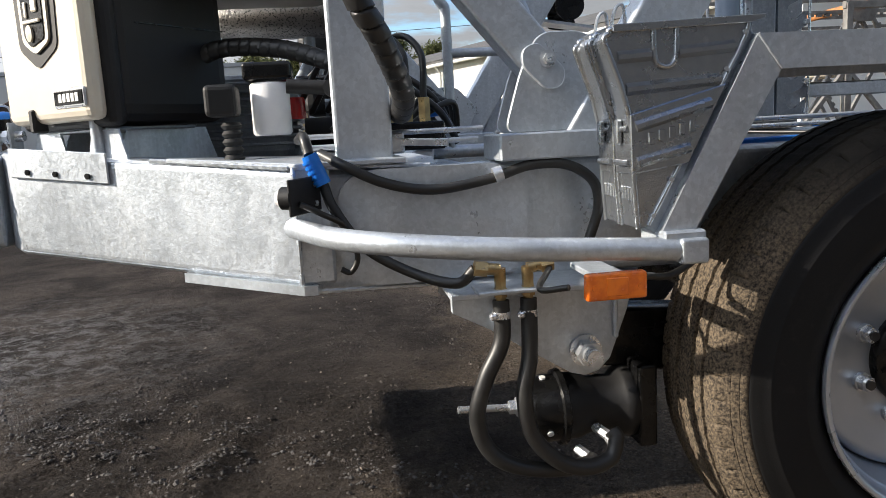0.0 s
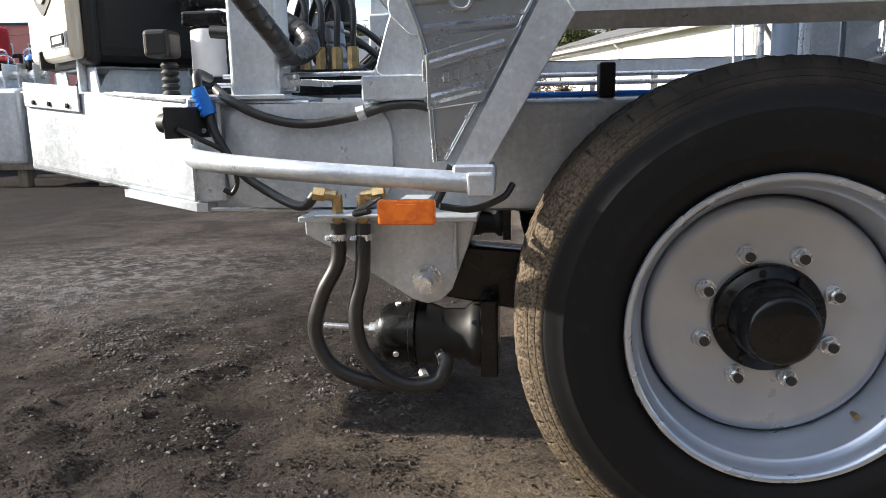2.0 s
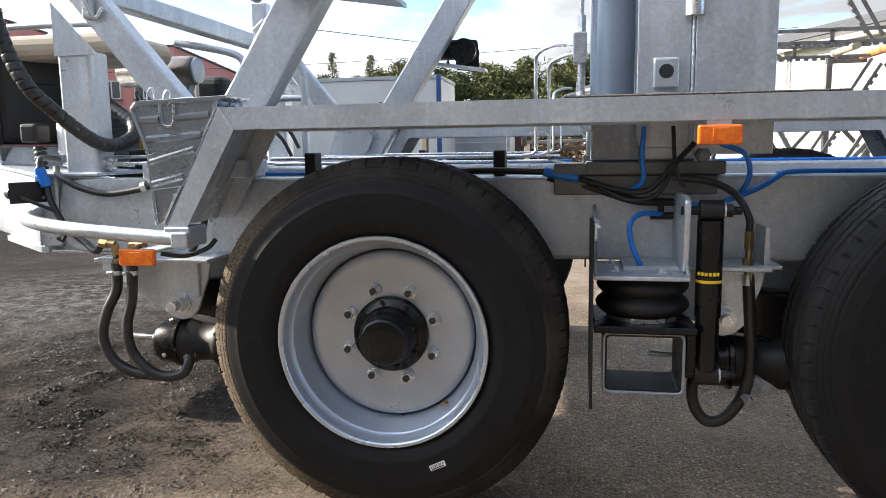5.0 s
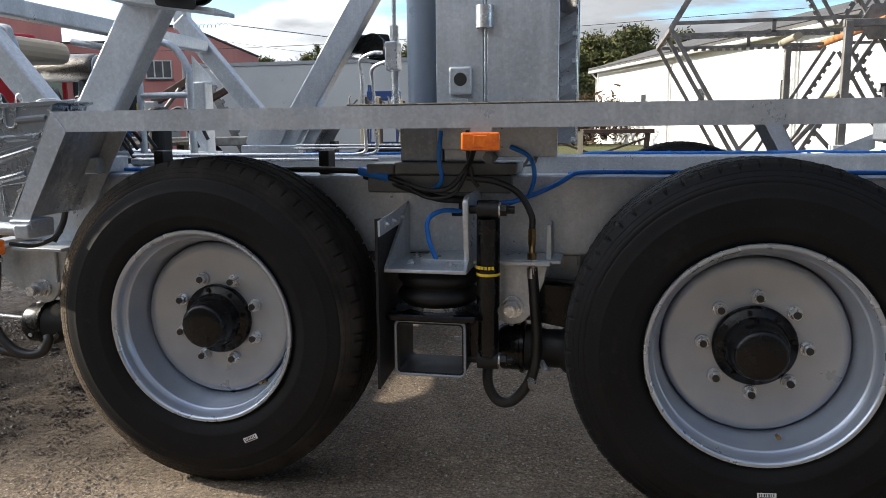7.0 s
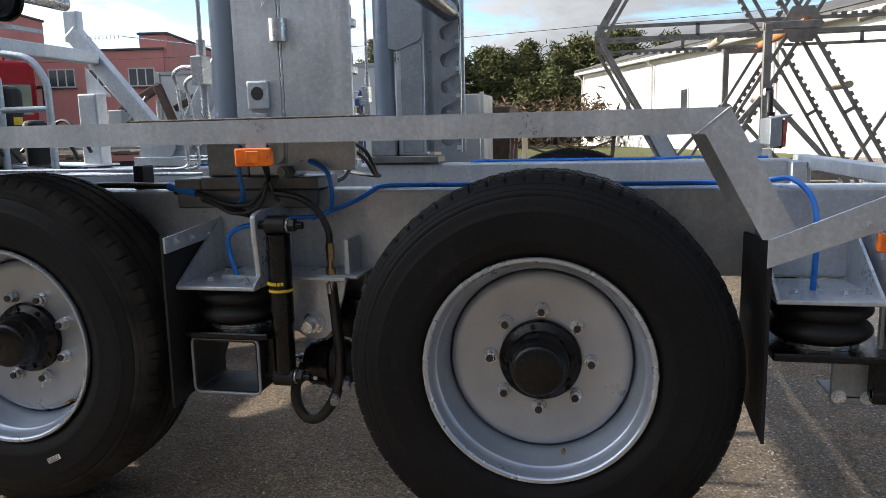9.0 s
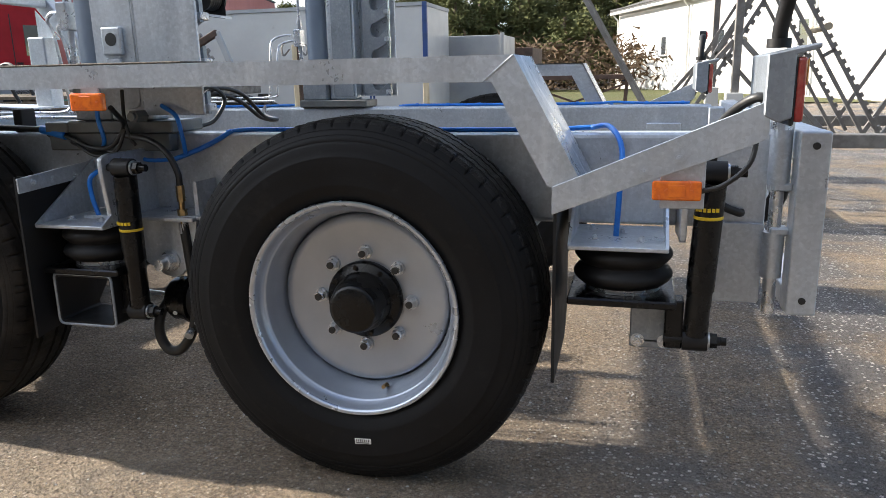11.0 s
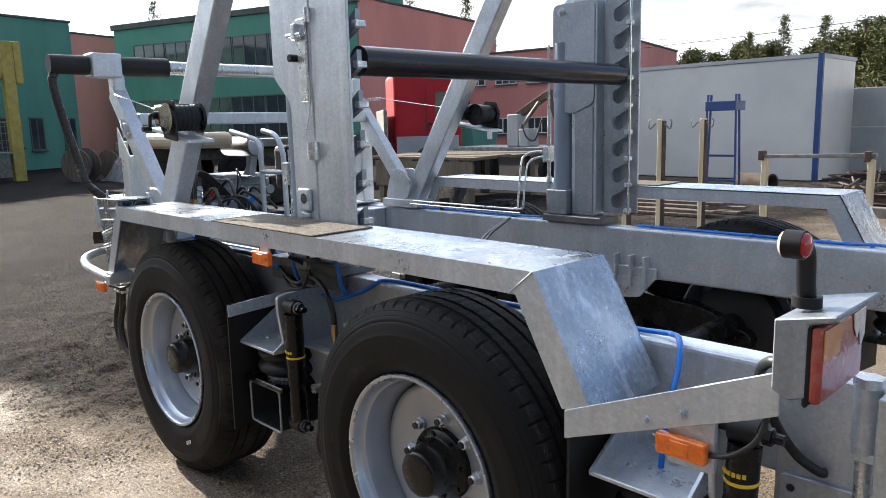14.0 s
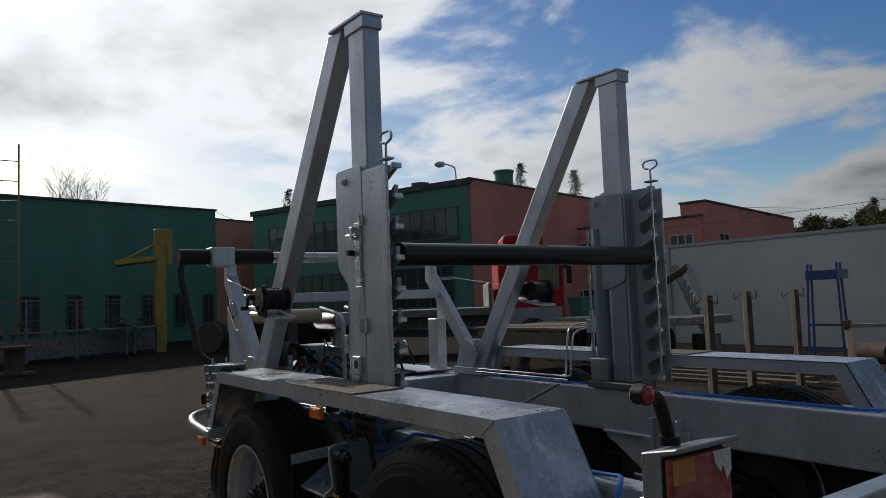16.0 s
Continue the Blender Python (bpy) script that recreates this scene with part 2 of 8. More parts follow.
def material(name, colour, rough=0.5, metal=0.0, other=None, scale=8.0, detail=5.0, mix=(0.4, 0.65), bump=0.0, bump_scale=60.0,
             rough_var=0.1, fine=None, fine_scale=90.0, fine_mix=(0.5, 0.7), coat=0.0, stretch=(1, 1, 1), wear=None, wear_scale=3.0, wear_mix=(0.6, 0.7), spec=0.5):
    """Two scales of colour (other over scale, fine over fine_scale), wear patches, uneven gloss, fine relief."""
    mat = bpy.data.materials.new(name)
    mat.use_nodes = True
    nt = mat.node_tree
    bsdf = nt.nodes["Principled BSDF"]
    link = nt.links.new
    geo = nt.nodes.new("ShaderNodeNewGeometry")
    mapping = nt.nodes.new("ShaderNodeMapping")
    mapping.inputs["Scale"].default_value = stretch
    link(geo.outputs["Position"], mapping.inputs["Vector"])

    def noise_at(s, d=5.0, rough_=0.6):
        n = nt.nodes.new("ShaderNodeTexNoise")
        n.inputs["Scale"].default_value, n.inputs["Detail"].default_value, n.inputs["Roughness"].default_value = s, d, rough_
        link(mapping.outputs["Vector"], n.inputs["Vector"])
        return n.outputs["Fac"]

    def ramp(value, lo, hi):
        n = nt.nodes.new("ShaderNodeMapRange")
        n.inputs["From Min"].default_value, n.inputs["From Max"].default_value = lo, hi
        link(value, n.inputs["Value"])
        return n.outputs["Result"]

    def blend(fac, a, b):
        n = nt.nodes.new("ShaderNodeMix")
        n.data_type = "RGBA"
        link(fac, n.inputs[0])
        for sock, v in ((n.inputs[6], a), (n.inputs[7], b)):
            if isinstance(v, tuple):
                sock.default_value = (*v, 1)
            else:
                link(v, sock)
        return n.outputs[2]

    col = colour
    big = noise_at(scale, detail)
    if other:
        col = blend(ramp(big, *mix), colour, other)
    if fine:
        col = blend(ramp(noise_at(fine_scale, 3.0), *fine_mix), col, fine)
    if wear:
        col = blend(ramp(noise_at(wear_scale, 8.0, 0.7), *wear_mix), col, wear)
    if isinstance(col, tuple):
        bsdf.inputs["Base Color"].default_value = (*col, 1)
    else:
        link(col, bsdf.inputs["Base Color"])
    bsdf.inputs["Metallic"].default_value = metal
    bsdf.inputs["Coat Weight"].default_value = coat
    bsdf.inputs["Specular IOR Level"].default_value = spec
    r = nt.nodes.new("ShaderNodeMapRange")
    r.inputs["To Min"].default_value, r.inputs["To Max"].default_value = max(rough - rough_var, 0.02), min(rough + rough_var, 1)
    r.inputs["From Min"].default_value, r.inputs["From Max"].default_value = 0.3, 0.7
    link(big, r.inputs["Value"])
    link(r.outputs["Result"], bsdf.inputs["Roughness"])
    if bump:
        b = nt.nodes.new("ShaderNodeBump")
        b.inputs["Strength"].default_value, b.inputs["Distance"].default_value = 1.0, bump
        link(noise_at(bump_scale, 4.0), b.inputs["Height"])
        link(b.outputs["Normal"], bsdf.inputs["Normal"])
    return mat


def galvanised(name, lo, mid, hi, rough=0.42, metal=0.7, streak=0.36, spangle=0.07, dirt=0.5):
    """Hot-dip zinc: cloudy greys, crystal facets, run-off streaks down the faces, white bloom, rubbed and dirty spots."""
    soft = tuple(a + 0.35 * (b - a) for a, b in zip(mid, hi))
    mat = material(name, mid, rough, metal, lo, 3.4, 10, (0.40, 0.70), 0, 170, 0.08, soft, 60, (0.52, 0.80), wear=hi, wear_scale=2.2, wear_mix=(0.58, 0.82))
    nt = mat.node_tree
    link = nt.links.new
    bsdf = nt.nodes["Principled BSDF"]
    geo = nt.nodes.new("ShaderNodeNewGeometry")

    def noise_at(stretch, detail, rough_, at=(0, 0, 0)):
        mp = nt.nodes.new("ShaderNodeMapping")
        mp.inputs["Scale"].default_value = stretch
        mp.inputs["Location"].default_value = at
        link(geo.outputs["Position"], mp.inputs["Vector"])
        n = nt.nodes.new("ShaderNodeTexNoise")
        n.inputs["Scale"].default_value, n.inputs["Detail"].default_value, n.inputs["Roughness"].default_value = 1.0, detail, rough_
        link(mp.outputs["Vector"], n.inputs["Vector"])
        return n.outputs["Fac"]

    def ramp(v, a, b, c=0.0, d=1.0):
        r = nt.nodes.new("ShaderNodeMapRange")
        for k, x in zip(("From Min", "From Max", "To Min", "To Max"), (a, b, c, d)):
            r.inputs[k].default_value = x
        link(v, r.inputs["Value"])
        return r.outputs["Result"]

    def over(fac, base, colour):
        m = nt.nodes.new("ShaderNodeMix")
        m.data_type = "RGBA"
        link(fac, m.inputs[0])
        link(base, m.inputs[6])
        m.inputs[7].default_value = (*colour, 1)
        return m.outputs[2]

    col = bsdf.inputs["Base Color"].links[0].from_socket
    run = noise_at((16, 16, 1.6), 8, 0.65)
    col = over(ramp(run, 0.52, 0.74, 0, streak), col, lo)
    col = over(ramp(noise_at((11, 11, 1.3), 9, 0.68, (5.0, 2.0, 1.0)), 0.53, 0.70, 0, streak * 1.5), col, hi)
    # dirty rubs and drips of grey ash in a few places
    rub = noise_at((7, 7, 5), 10, 0.72, (1.0, 7.0, 3.0))
    col = over(ramp(rub, 0.66, 0.78, 0, dirt), col, tuple(0.55 * c for c in lo))
    col = over(ramp(noise_at((42, 42, 42), 5, 0.6, (3.0, 1.0, 9.0)), 0.69, 0.78, 0, dirt * 0.8), col, tuple(0.6 * c for c in mid))
    # crystal facets, each a little lighter or darker and turned a little
    v = nt.nodes.new("ShaderNodeTexVoronoi")
    v.inputs["Scale"].default_value = 120
    link(geo.outputs["Position"], v.inputs["Vector"])
    h = nt.nodes.new("ShaderNodeHueSaturation")
    sc = nt.nodes.new("ShaderNodeSeparateColor")
    link(v.outputs["Color"], sc.inputs[0])
    link(ramp(sc.outputs[0], 0, 1, 1 - spangle, 1 + spangle), h.inputs["Value"])
    link(col, h.inputs["Color"])
    link(h.outputs["Color"], bsdf.inputs["Base Color"])
    cloud = noise_at((5, 5, 3), 9, 0.7, (8.0, 8.0, 8.0))
    gloss = nt.nodes.new("ShaderNodeMath")
    gloss.operation = "ADD"
    link(ramp(cloud, 0.32, 0.68, rough - 0.13, rough + 0.14), gloss.inputs[0])
    link(ramp(sc.outputs[1], 0, 1, -0.05, 0.05), gloss.inputs[1])
    link(gloss.outputs[0], bsdf.inputs["Roughness"])
    b1 = nt.nodes.new("ShaderNodeBump")
    b1.inputs["Distance"].default_value = 0.0006
    link(noise_at((150, 150, 150), 4, 0.6), b1.inputs["Height"])
    b2 = nt.nodes.new("ShaderNodeBump")
    b2.inputs["Distance"].default_value = 0.004
    link(noise_at((9, 9, 6), 6, 0.55, (2.0, 2.0, 2.0)), b2.inputs["Height"])
    link(b1.outputs["Normal"], b2.inputs["Normal"])
    link(b2.outputs["Normal"], bsdf.inputs["Normal"])
    return mat


GALV = galvanised("galvanised steel", (0.42, 0.455, 0.495), (0.525, 0.565, 0.61), (0.72, 0.755, 0.79), 0.40, 0.6)
GALV_FENDER = galvanised("smeared galvanised sheet", (0.25, 0.29, 0.35), (0.50, 0.545, 0.60), (0.88, 0.91, 0.95), 0.32, 0.85, 0.65, 0.05, 0.65)
GALV_DULL = galvanised("dull galvanised steel", (0.215, 0.24, 0.265), (0.30, 0.33, 0.365), (0.44, 0.47, 0.50), 0.46, 0.65)
GALV_SHEET = galvanised("bright zinc sheet", (0.40, 0.42, 0.44), (0.56, 0.58, 0.60), (0.74, 0.75, 0.76), 0.30, 0.88, 0.35, 0.10)
PRESSED = material("pressed zinc sheet", (0.42, 0.44, 0.46), 0.27, 0.9, (0.33, 0.35, 0.37), 9, 6, (0.4, 0.62), 0.0003, 50, 0.07, wear=(0.55, 0.56, 0.57), wear_scale=6, wear_mix=(0.62, 0.75))
RUBBER = material("tyre rubber", (0.0062, 0.0062, 0.0066), 0.60, 0, (0.0095, 0.0095, 0.010), 5, 8, (0.4, 0.65), 0.0003, 200, 0.10, (0.014, 0.0135, 0.013), 30, (0.6, 0.75), wear=(0.018, 0.017, 0.016), wear_scale=7, wear_mix=(0.62, 0.76), spec=0.18)
TREAD = material("tread rubber", (0.008, 0.008, 0.0085), 0.62, 0, (0.018, 0.0175, 0.017), 5, 8, (0.42, 0.66), 0.006, 170, 0.14, (0.040, 0.038, 0.036), 80, (0.60, 0.70), spec=0.35)


def sun_dust_tread():
    """The front wheel's lightly dusted tread, with sunlight painted pale on its sun-facing side."""
    mat = material("dusty tread with painted sunlight", (0.015, 0.0135, 0.0125), 0.92, 0, (0.042, 0.037, 0.031), 5, 8, (0.42, 0.66), 0.002, 190, 0.05, spec=0.12)
    nt = mat.node_tree
    link = nt.links.new
    bsdf = nt.nodes["Principled BSDF"]
    old = bsdf.inputs["Base Color"].links[0].from_socket
    geo = nt.nodes.new("ShaderNodeNewGeometry")
    sx = nt.nodes.new("ShaderNodeSeparateXYZ")
    link(geo.outputs["Position"], sx.inputs[0])
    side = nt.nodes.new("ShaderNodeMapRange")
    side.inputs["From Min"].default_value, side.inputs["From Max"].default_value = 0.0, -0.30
    link(sx.outputs["X"], side.inputs["Value"])
    n = nt.nodes.new("ShaderNodeTexNoise")
    n.inputs["Scale"].default_value, n.inputs["Detail"].default_value, n.inputs["Roughness"].default_value = 160, 8, 0.7
    link(geo.outputs["Position"], n.inputs["Vector"])
    r = nt.nodes.new("ShaderNodeMapRange")
    r.inputs["From Min"].default_value, r.inputs["From Max"].default_value = 0.38, 0.64
    link(n.outputs["Fac"], r.inputs["Value"])
    k = nt.nodes.new("ShaderNodeMath")
    k.operation = "MULTIPLY"
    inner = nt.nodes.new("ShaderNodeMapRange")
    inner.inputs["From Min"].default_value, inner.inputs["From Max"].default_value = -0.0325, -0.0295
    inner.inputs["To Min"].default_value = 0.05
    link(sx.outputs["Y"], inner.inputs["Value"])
    # the painted sunlight stops where the fender's shade begins
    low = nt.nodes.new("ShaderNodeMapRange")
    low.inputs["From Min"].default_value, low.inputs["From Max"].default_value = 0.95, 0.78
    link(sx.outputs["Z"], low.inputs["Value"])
    kz = nt.nodes.new("ShaderNodeMath")
    kz.operation = "MULTIPLY"
    link(side.outputs["Result"], kz.inputs[0])
    link(low.outputs["Result"], kz.inputs[1])
    k0 = nt.nodes.new("ShaderNodeMath")
    k0.operation = "MULTIPLY"
    link(kz.outputs[0], k0.inputs[0])
    link(inner.outputs["Result"], k0.inputs[1])
    link(k0.outputs[0], k.inputs[0])
    link(r.outputs["Result"], k.inputs[1])
    m = nt.nodes.new("ShaderNodeMix")
    m.data_type = "RGBA"
    link(k.outputs[0], m.inputs[0])
    link(old, m.inputs[6])
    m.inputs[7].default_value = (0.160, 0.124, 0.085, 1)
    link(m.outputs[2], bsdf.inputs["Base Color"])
    return mat


TREAD_SUN_DUST = sun_dust_tread()
RIM = material("silver wheel paint", (0.415, 0.455, 0.515), 0.33, 0.6, (0.365, 0.40, 0.46), 5, 6, (0.4, 0.65), 0.0001, 200, 0.07, wear=(0.30, 0.29, 0.28), wear_scale=14, wear_mix=(0.74, 0.82))
BLACK = material("black gloss paint", (0.0035, 0.0035, 0.004), 0.26, 0, (0.008, 0.008, 0.008), 12, 5, (0.4, 0.6), 0.0006, 70, 0.1, spec=0.3)
BLACK_MATT = material("black matt plastic", (0.008, 0.008, 0.009), 0.55, 0, (0.013, 0.013, 0.013), 10, 5, (0.4, 0.65), 0.0002, 300, 0.08, spec=0.35)
HOSE = material("black rubber hose", (0.014, 0.014, 0.014), 0.42, 0, (0.03, 0.029, 0.027), 12, 5, (0.5, 0.7), 0.0001, 200, 0.1)
FLAP = material("black rubber flap", (0.007, 0.007, 0.008), 0.55, 0, (0.014, 0.014, 0.014), 4, 6, (0.45, 0.7), 0.0003, 40, 0.12, spec=0.3)
ZINC = material("zinc plated steel", (0.70, 0.72, 0.74), 0.3, 0.75, (0.5, 0.52, 0.55), 30, 4, (0.4, 0.6), 0, 50, 0.08)
CHROME = material("bright steel rod", (0.7, 0.71, 0.72), 0.16, 1.0, (0.55, 0.56, 0.58), 20, 4, (0.4, 0.65), 0, 50, 0.06)
BRASS = material("brass fitting", (0.48, 0.35, 0.17), 0.34, 1.0, (0.34, 0.25, 0.13), 30, 4, (0.4, 0.6), 0, 50, 0.1)
BLUE = material("blue air hose", (0.012, 0.15, 0.58), 0.35, 0, (0.02, 0.20, 0.68), 20, 3, (0.4, 0.6), 0, 50, 0.08)
CYLPAINT = material("blue-grey cylinder paint", (0.20, 0.25, 0.32), 0.35, 0, (0.17, 0.21, 0.27), 5, 5, (0.4, 0.65), 0.0002, 80, 0.08)
ORANGE = material("amber lens", (0.85, 0.19, 0.01), 0.22, 0, (0.7, 0.13, 0.008), 40, 3, (0.4, 0.6), 0.0003, 220, 0.08, coat=0.6)
RED = material("red lens", (0.42, 0.008, 0.008), 0.2, 0, (0.36, 0.01, 0.01), 40, 3, (0.4, 0.6), 0.0004, 220, 0.06, coat=0.6)
WHITE_LENS = material("clear lens", (0.75, 0.75, 0.72), 0.15, 0, (0.6, 0.6, 0.6), 60, 3, (0.4, 0.6), 0.0004, 200, 0.06, coat=0.6)
YELLOW = material("yellow label", (0.8, 0.55, 0.02), 0.45, 0, (0.65, 0.45, 0.02), 30, 3)
PAPER = material("white label", (0.8, 0.8, 0.78), 0.5, 0, (0.7, 0.7, 0.69), 40, 3)
INK = material("black ink", (0.02, 0.02, 0.02), 0.5)
LID = material("champagne plastic lid", (0.62, 0.57, 0.47), 0.4, 0.1, (0.56, 0.51, 0.42), 6, 5, (0.4, 0.65), 0.0002, 220, 0.06)
FILTER_WHITE = material("white filter can", (0.72, 0.72, 0.72), 0.35, 0, (0.64, 0.64, 0.65), 10, 4, (0.4, 0.6))
GRIT = material("anti-slip grit", (0.20, 0.175, 0.135), 0.9, 0, (0.11, 0.095, 0.075), 60, 5, (0.4, 0.6), 0.003, 260, 0.05, (0.05, 0.045, 0.04), 220, (0.52, 0.62))


# ---- the cable drum trailer ----
CY = 1.18          # the trailer's middle line
trailer = thing("cable_drum_trailer", (0.8, CY, 0.0), "galvanised two-axle cable drum trailer with tall masts, parked on the yard", "trailer")


def tpart(name, bm, mat=GALV, parent=None, label="", angle=35):
    return part(name, bm, mat, parent or trailer, label, angle)


def flip(bm):
    """The same on the far side of the trailer."""
    c = bm.copy()
    bmesh.ops.transform(c, matrix=Matrix.Translation((0, 2 * CY, 0)) @ Matrix.Diagonal((1, -1, 1, 1)), verts=c.verts)
    bmesh.ops.reverse_faces(c, faces=c.faces)
    return c


def both(name, bm, mat=GALV, parents=None, label=""):
    far = flip(bm)
    a, b = parents or (None, None)
    return tpart(name, bm, mat, a, label), tpart(name, far, mat, b, label)


def weld(bm, p, q, r=0.005):
    """A slightly lumpy weld bead."""
    p, q = Vector(p), Vector(q)
    n = max(3, int((q - p).length / 0.012))
    path = [p.lerp(q, i / n) for i in range(n + 1)]
    d = (q - p).normalized()
    s = d.cross(Vector((0.2, 0.3, 1))).normalized()
    o = d.cross(s)
    rings = []
    for i, c in enumerate(path):
        rr = r * (0.75 + 0.25 * (i % 2) + 0.2 * random.random())
        rings.append([c + rr * (s * math.cos(k * math.pi / 3) + o * math.sin(k * math.pi / 3)) for k in range(6)])
    return loft(bm, rings)


# the two long rails, slim deep boxes with rounded corners
rails = both("main_rail", Box(-1.28, 2.70, 0.29, 0.375, 0.715, 0.972, 0.014))
# the front cross beam and the splayed drawbar arms
tpart("front_crossmember", Box(-1.1, -0.86, 0.376, 2 * CY - 0.376, 0.73, 0.96, 0.01))


def lift(x):
    """The drawbar rises a little from the corner towards the coupling."""
    return 0.088 * max(0.0, -1.30 - x)


def drawbar_arm():
    bm = bmesh.new()
    poly = [(-1.282, 0.262), (-1.98, 0.665), (-2.06, 0.80), (-1.88, 0.80), (-1.21, 0.548), (-1.21, 0.262)]
    prism(bm, poly, 2, 0.742, 0.985, bevel=0.006)
    bmesh.ops.bevel(bm, geom=[e for e in bm.edges if abs(e.verts[0].co.z - e.verts[1].co.z) < 0.01 and e.calc_length() > 0.3], offset=0.012, segments=3, affect="EDGES", profile=0.5)
    prism(bm, [(-1.25, 0.25), (-1.278, 0.25), (-1.545, 0.404), (-1.5, 0.6), (-1.2, 0.5)], 2, 0.722, 0.742)
    # a welded doubling plate on top
    prism(bm, [(-1.05, 0.262), (-1.278, 0.254), (-1.56, 0.417), (-1.5, 0.6), (-1.05, 0.6)], 2, 0.983, 0.994, bevel=0.002)
    for v in bm.verts:
        v.co.z += lift(v.co.x)
    return bm


arms = both("drawbar_arm", drawbar_arm())
for p, q, r in (((-1.282, 0.258, 0.745), (-1.282, 0.258, 0.985), 0.005), ((-1.282, 0.258, 0.985), (-1.0, 0.284, 0.975), 0.005),
                ((-1.6, 0.45, 0.986), (-1.29, 0.262, 0.986), 0.006), ((-1.27, 0.262, 0.727), (-0.86, 0.285, 0.718), 0.005)):
    wb0 = weld(bmesh.new(), p, q, r)
    for v in wb0.verts:
        v.co.z += lift(v.co.x)
    tpart("weld_bead", wb0, GALV, arms[0])
tpart("coupling_beam", Box(-2.9, -2.03, 0.705, 2 * CY - 0.705, 0.812, 1.046, 0.014))
fb = Box(-2.75, -2.17, 0.69, 0.7049, 0.83, 1.03, 0.003)
for z in (0.86, 0.93, 1.0):
    bolt(fb, (-2.20, 0.69, z), (0, -1, 0), 0.011, 0.01)
tpart("bolted_flange", fb)
# cover plate with button screws on the sunny arm face
cp = bmesh.new()
d = Vector((-0.866, 0.5, 0))
beam(cp, Vector((-1.282, 0.255, 0.965)) + d * 0.49, Vector((-1.282, 0.255, 0.965)) + d * 0.80, 0.006, 0.07, 0.002, up=(-0.5, -0.866, 0))
for v in cp.verts:
    v.co.z += lift(v.co.x)
tpart("cover_plate", cp, GALV, arms[0])
for s in (0.55, 0.65, 0.74):
    sc = bmesh.new()
    p = Vector((-1.282, 0.253, 0.945)) + d * s
    p.z += lift(p.x)
    cyl(sc, p, p + Vector((-0.5, -0.866, 0)) * 0.006, 0.007, seg=12)
    tpart("button_screw", sc, BLACK, arms[0])
# the curved seam where the deep front box ends
ob = bmesh.new()
prism(ob, rounded([(-1.2, 0.73), (-0.80, 0.73), (-0.80, 0.972), (-1.2, 0.972)], 0.09, 8), 1, 0.262, 0.29)
fronts = both("front_side_plate", ob)

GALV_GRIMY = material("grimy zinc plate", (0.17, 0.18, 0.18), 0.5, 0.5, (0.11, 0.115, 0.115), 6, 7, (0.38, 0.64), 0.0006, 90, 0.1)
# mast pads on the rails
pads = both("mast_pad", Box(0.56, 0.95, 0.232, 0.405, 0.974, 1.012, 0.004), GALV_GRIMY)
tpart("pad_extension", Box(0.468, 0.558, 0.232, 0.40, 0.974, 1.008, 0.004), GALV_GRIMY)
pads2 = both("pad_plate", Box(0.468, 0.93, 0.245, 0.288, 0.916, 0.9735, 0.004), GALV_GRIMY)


# ---- wheels ----
def tyre_mesh():
    half = [(0.288, 0.012), (0.297, -0.004), (0.305, -0.014), (0.318, -0.023), (0.33, -0.030), (0.345, -0.035), (0.349, -0.0362), (0.353, -0.0358), (0.385, -0.041), (0.415, -0.042), (0.4205, -0.0414), (0.4225, -0.0418), (0.4245, -0.0406), (0.440, -0.0380), (0.455, -0.0340),
            (0.4600, -0.0323), (0.4610, -0.0310), (0.4622, -0.0315), (0.4700, -0.0286), (0.4755, -0.0262), (0.4765, -0.0245), (0.4778, -0.0251), (0.4865, -0.0205), (0.4895, -0.0186), (0.4905, -0.0168), (0.4918, -0.0171),
            (0.4975, -0.0128), (0.5025, -0.0085), (0.507, -0.0045), (0.5115, -0.0002), (0.5148, 0.0050), (0.5160, 0.011), (0.5165, 0.030)]
    prof = list(half)
    for g in (0.040, 0.083, 0.147, 0.19):
        prof += [(0.519, g - 0.0065), (0.505, g - 0.0045), (0.505, g + 0.0045), (0.519, g + 0.0065)]
    prof += [(r, 0.230 - h) for r, h in reversed(half)]
    top = range(len(half) - 6, len(half) + 16 + 6)
    first = len(half)
    notch = {len(half) - k for k in range(2, 7)}
    notch |= {len(prof) - 1 - j for j in notch}

    def bump(j, k):
        if j in notch and k % 11 == 0:
            return -0.007
        # zigzag walls of the grooves
        if first <= j < first + 16 and (j - first) % 4 in (0, 3) and k % 8 < 4:
            return -0.0016
        # lateral cuts across the ribs, staggered from rib to rib
        if first <= j < first + 16 and (k + 3 * ((j - first + 2) // 4)) % 6 == 0 and (j - first) % 4 in (0, 3):
            return -0.0012
        return 0
    bm = Lathe(prof, 720, closed=True, bump=bump)
    return finish(bm, 30), prof


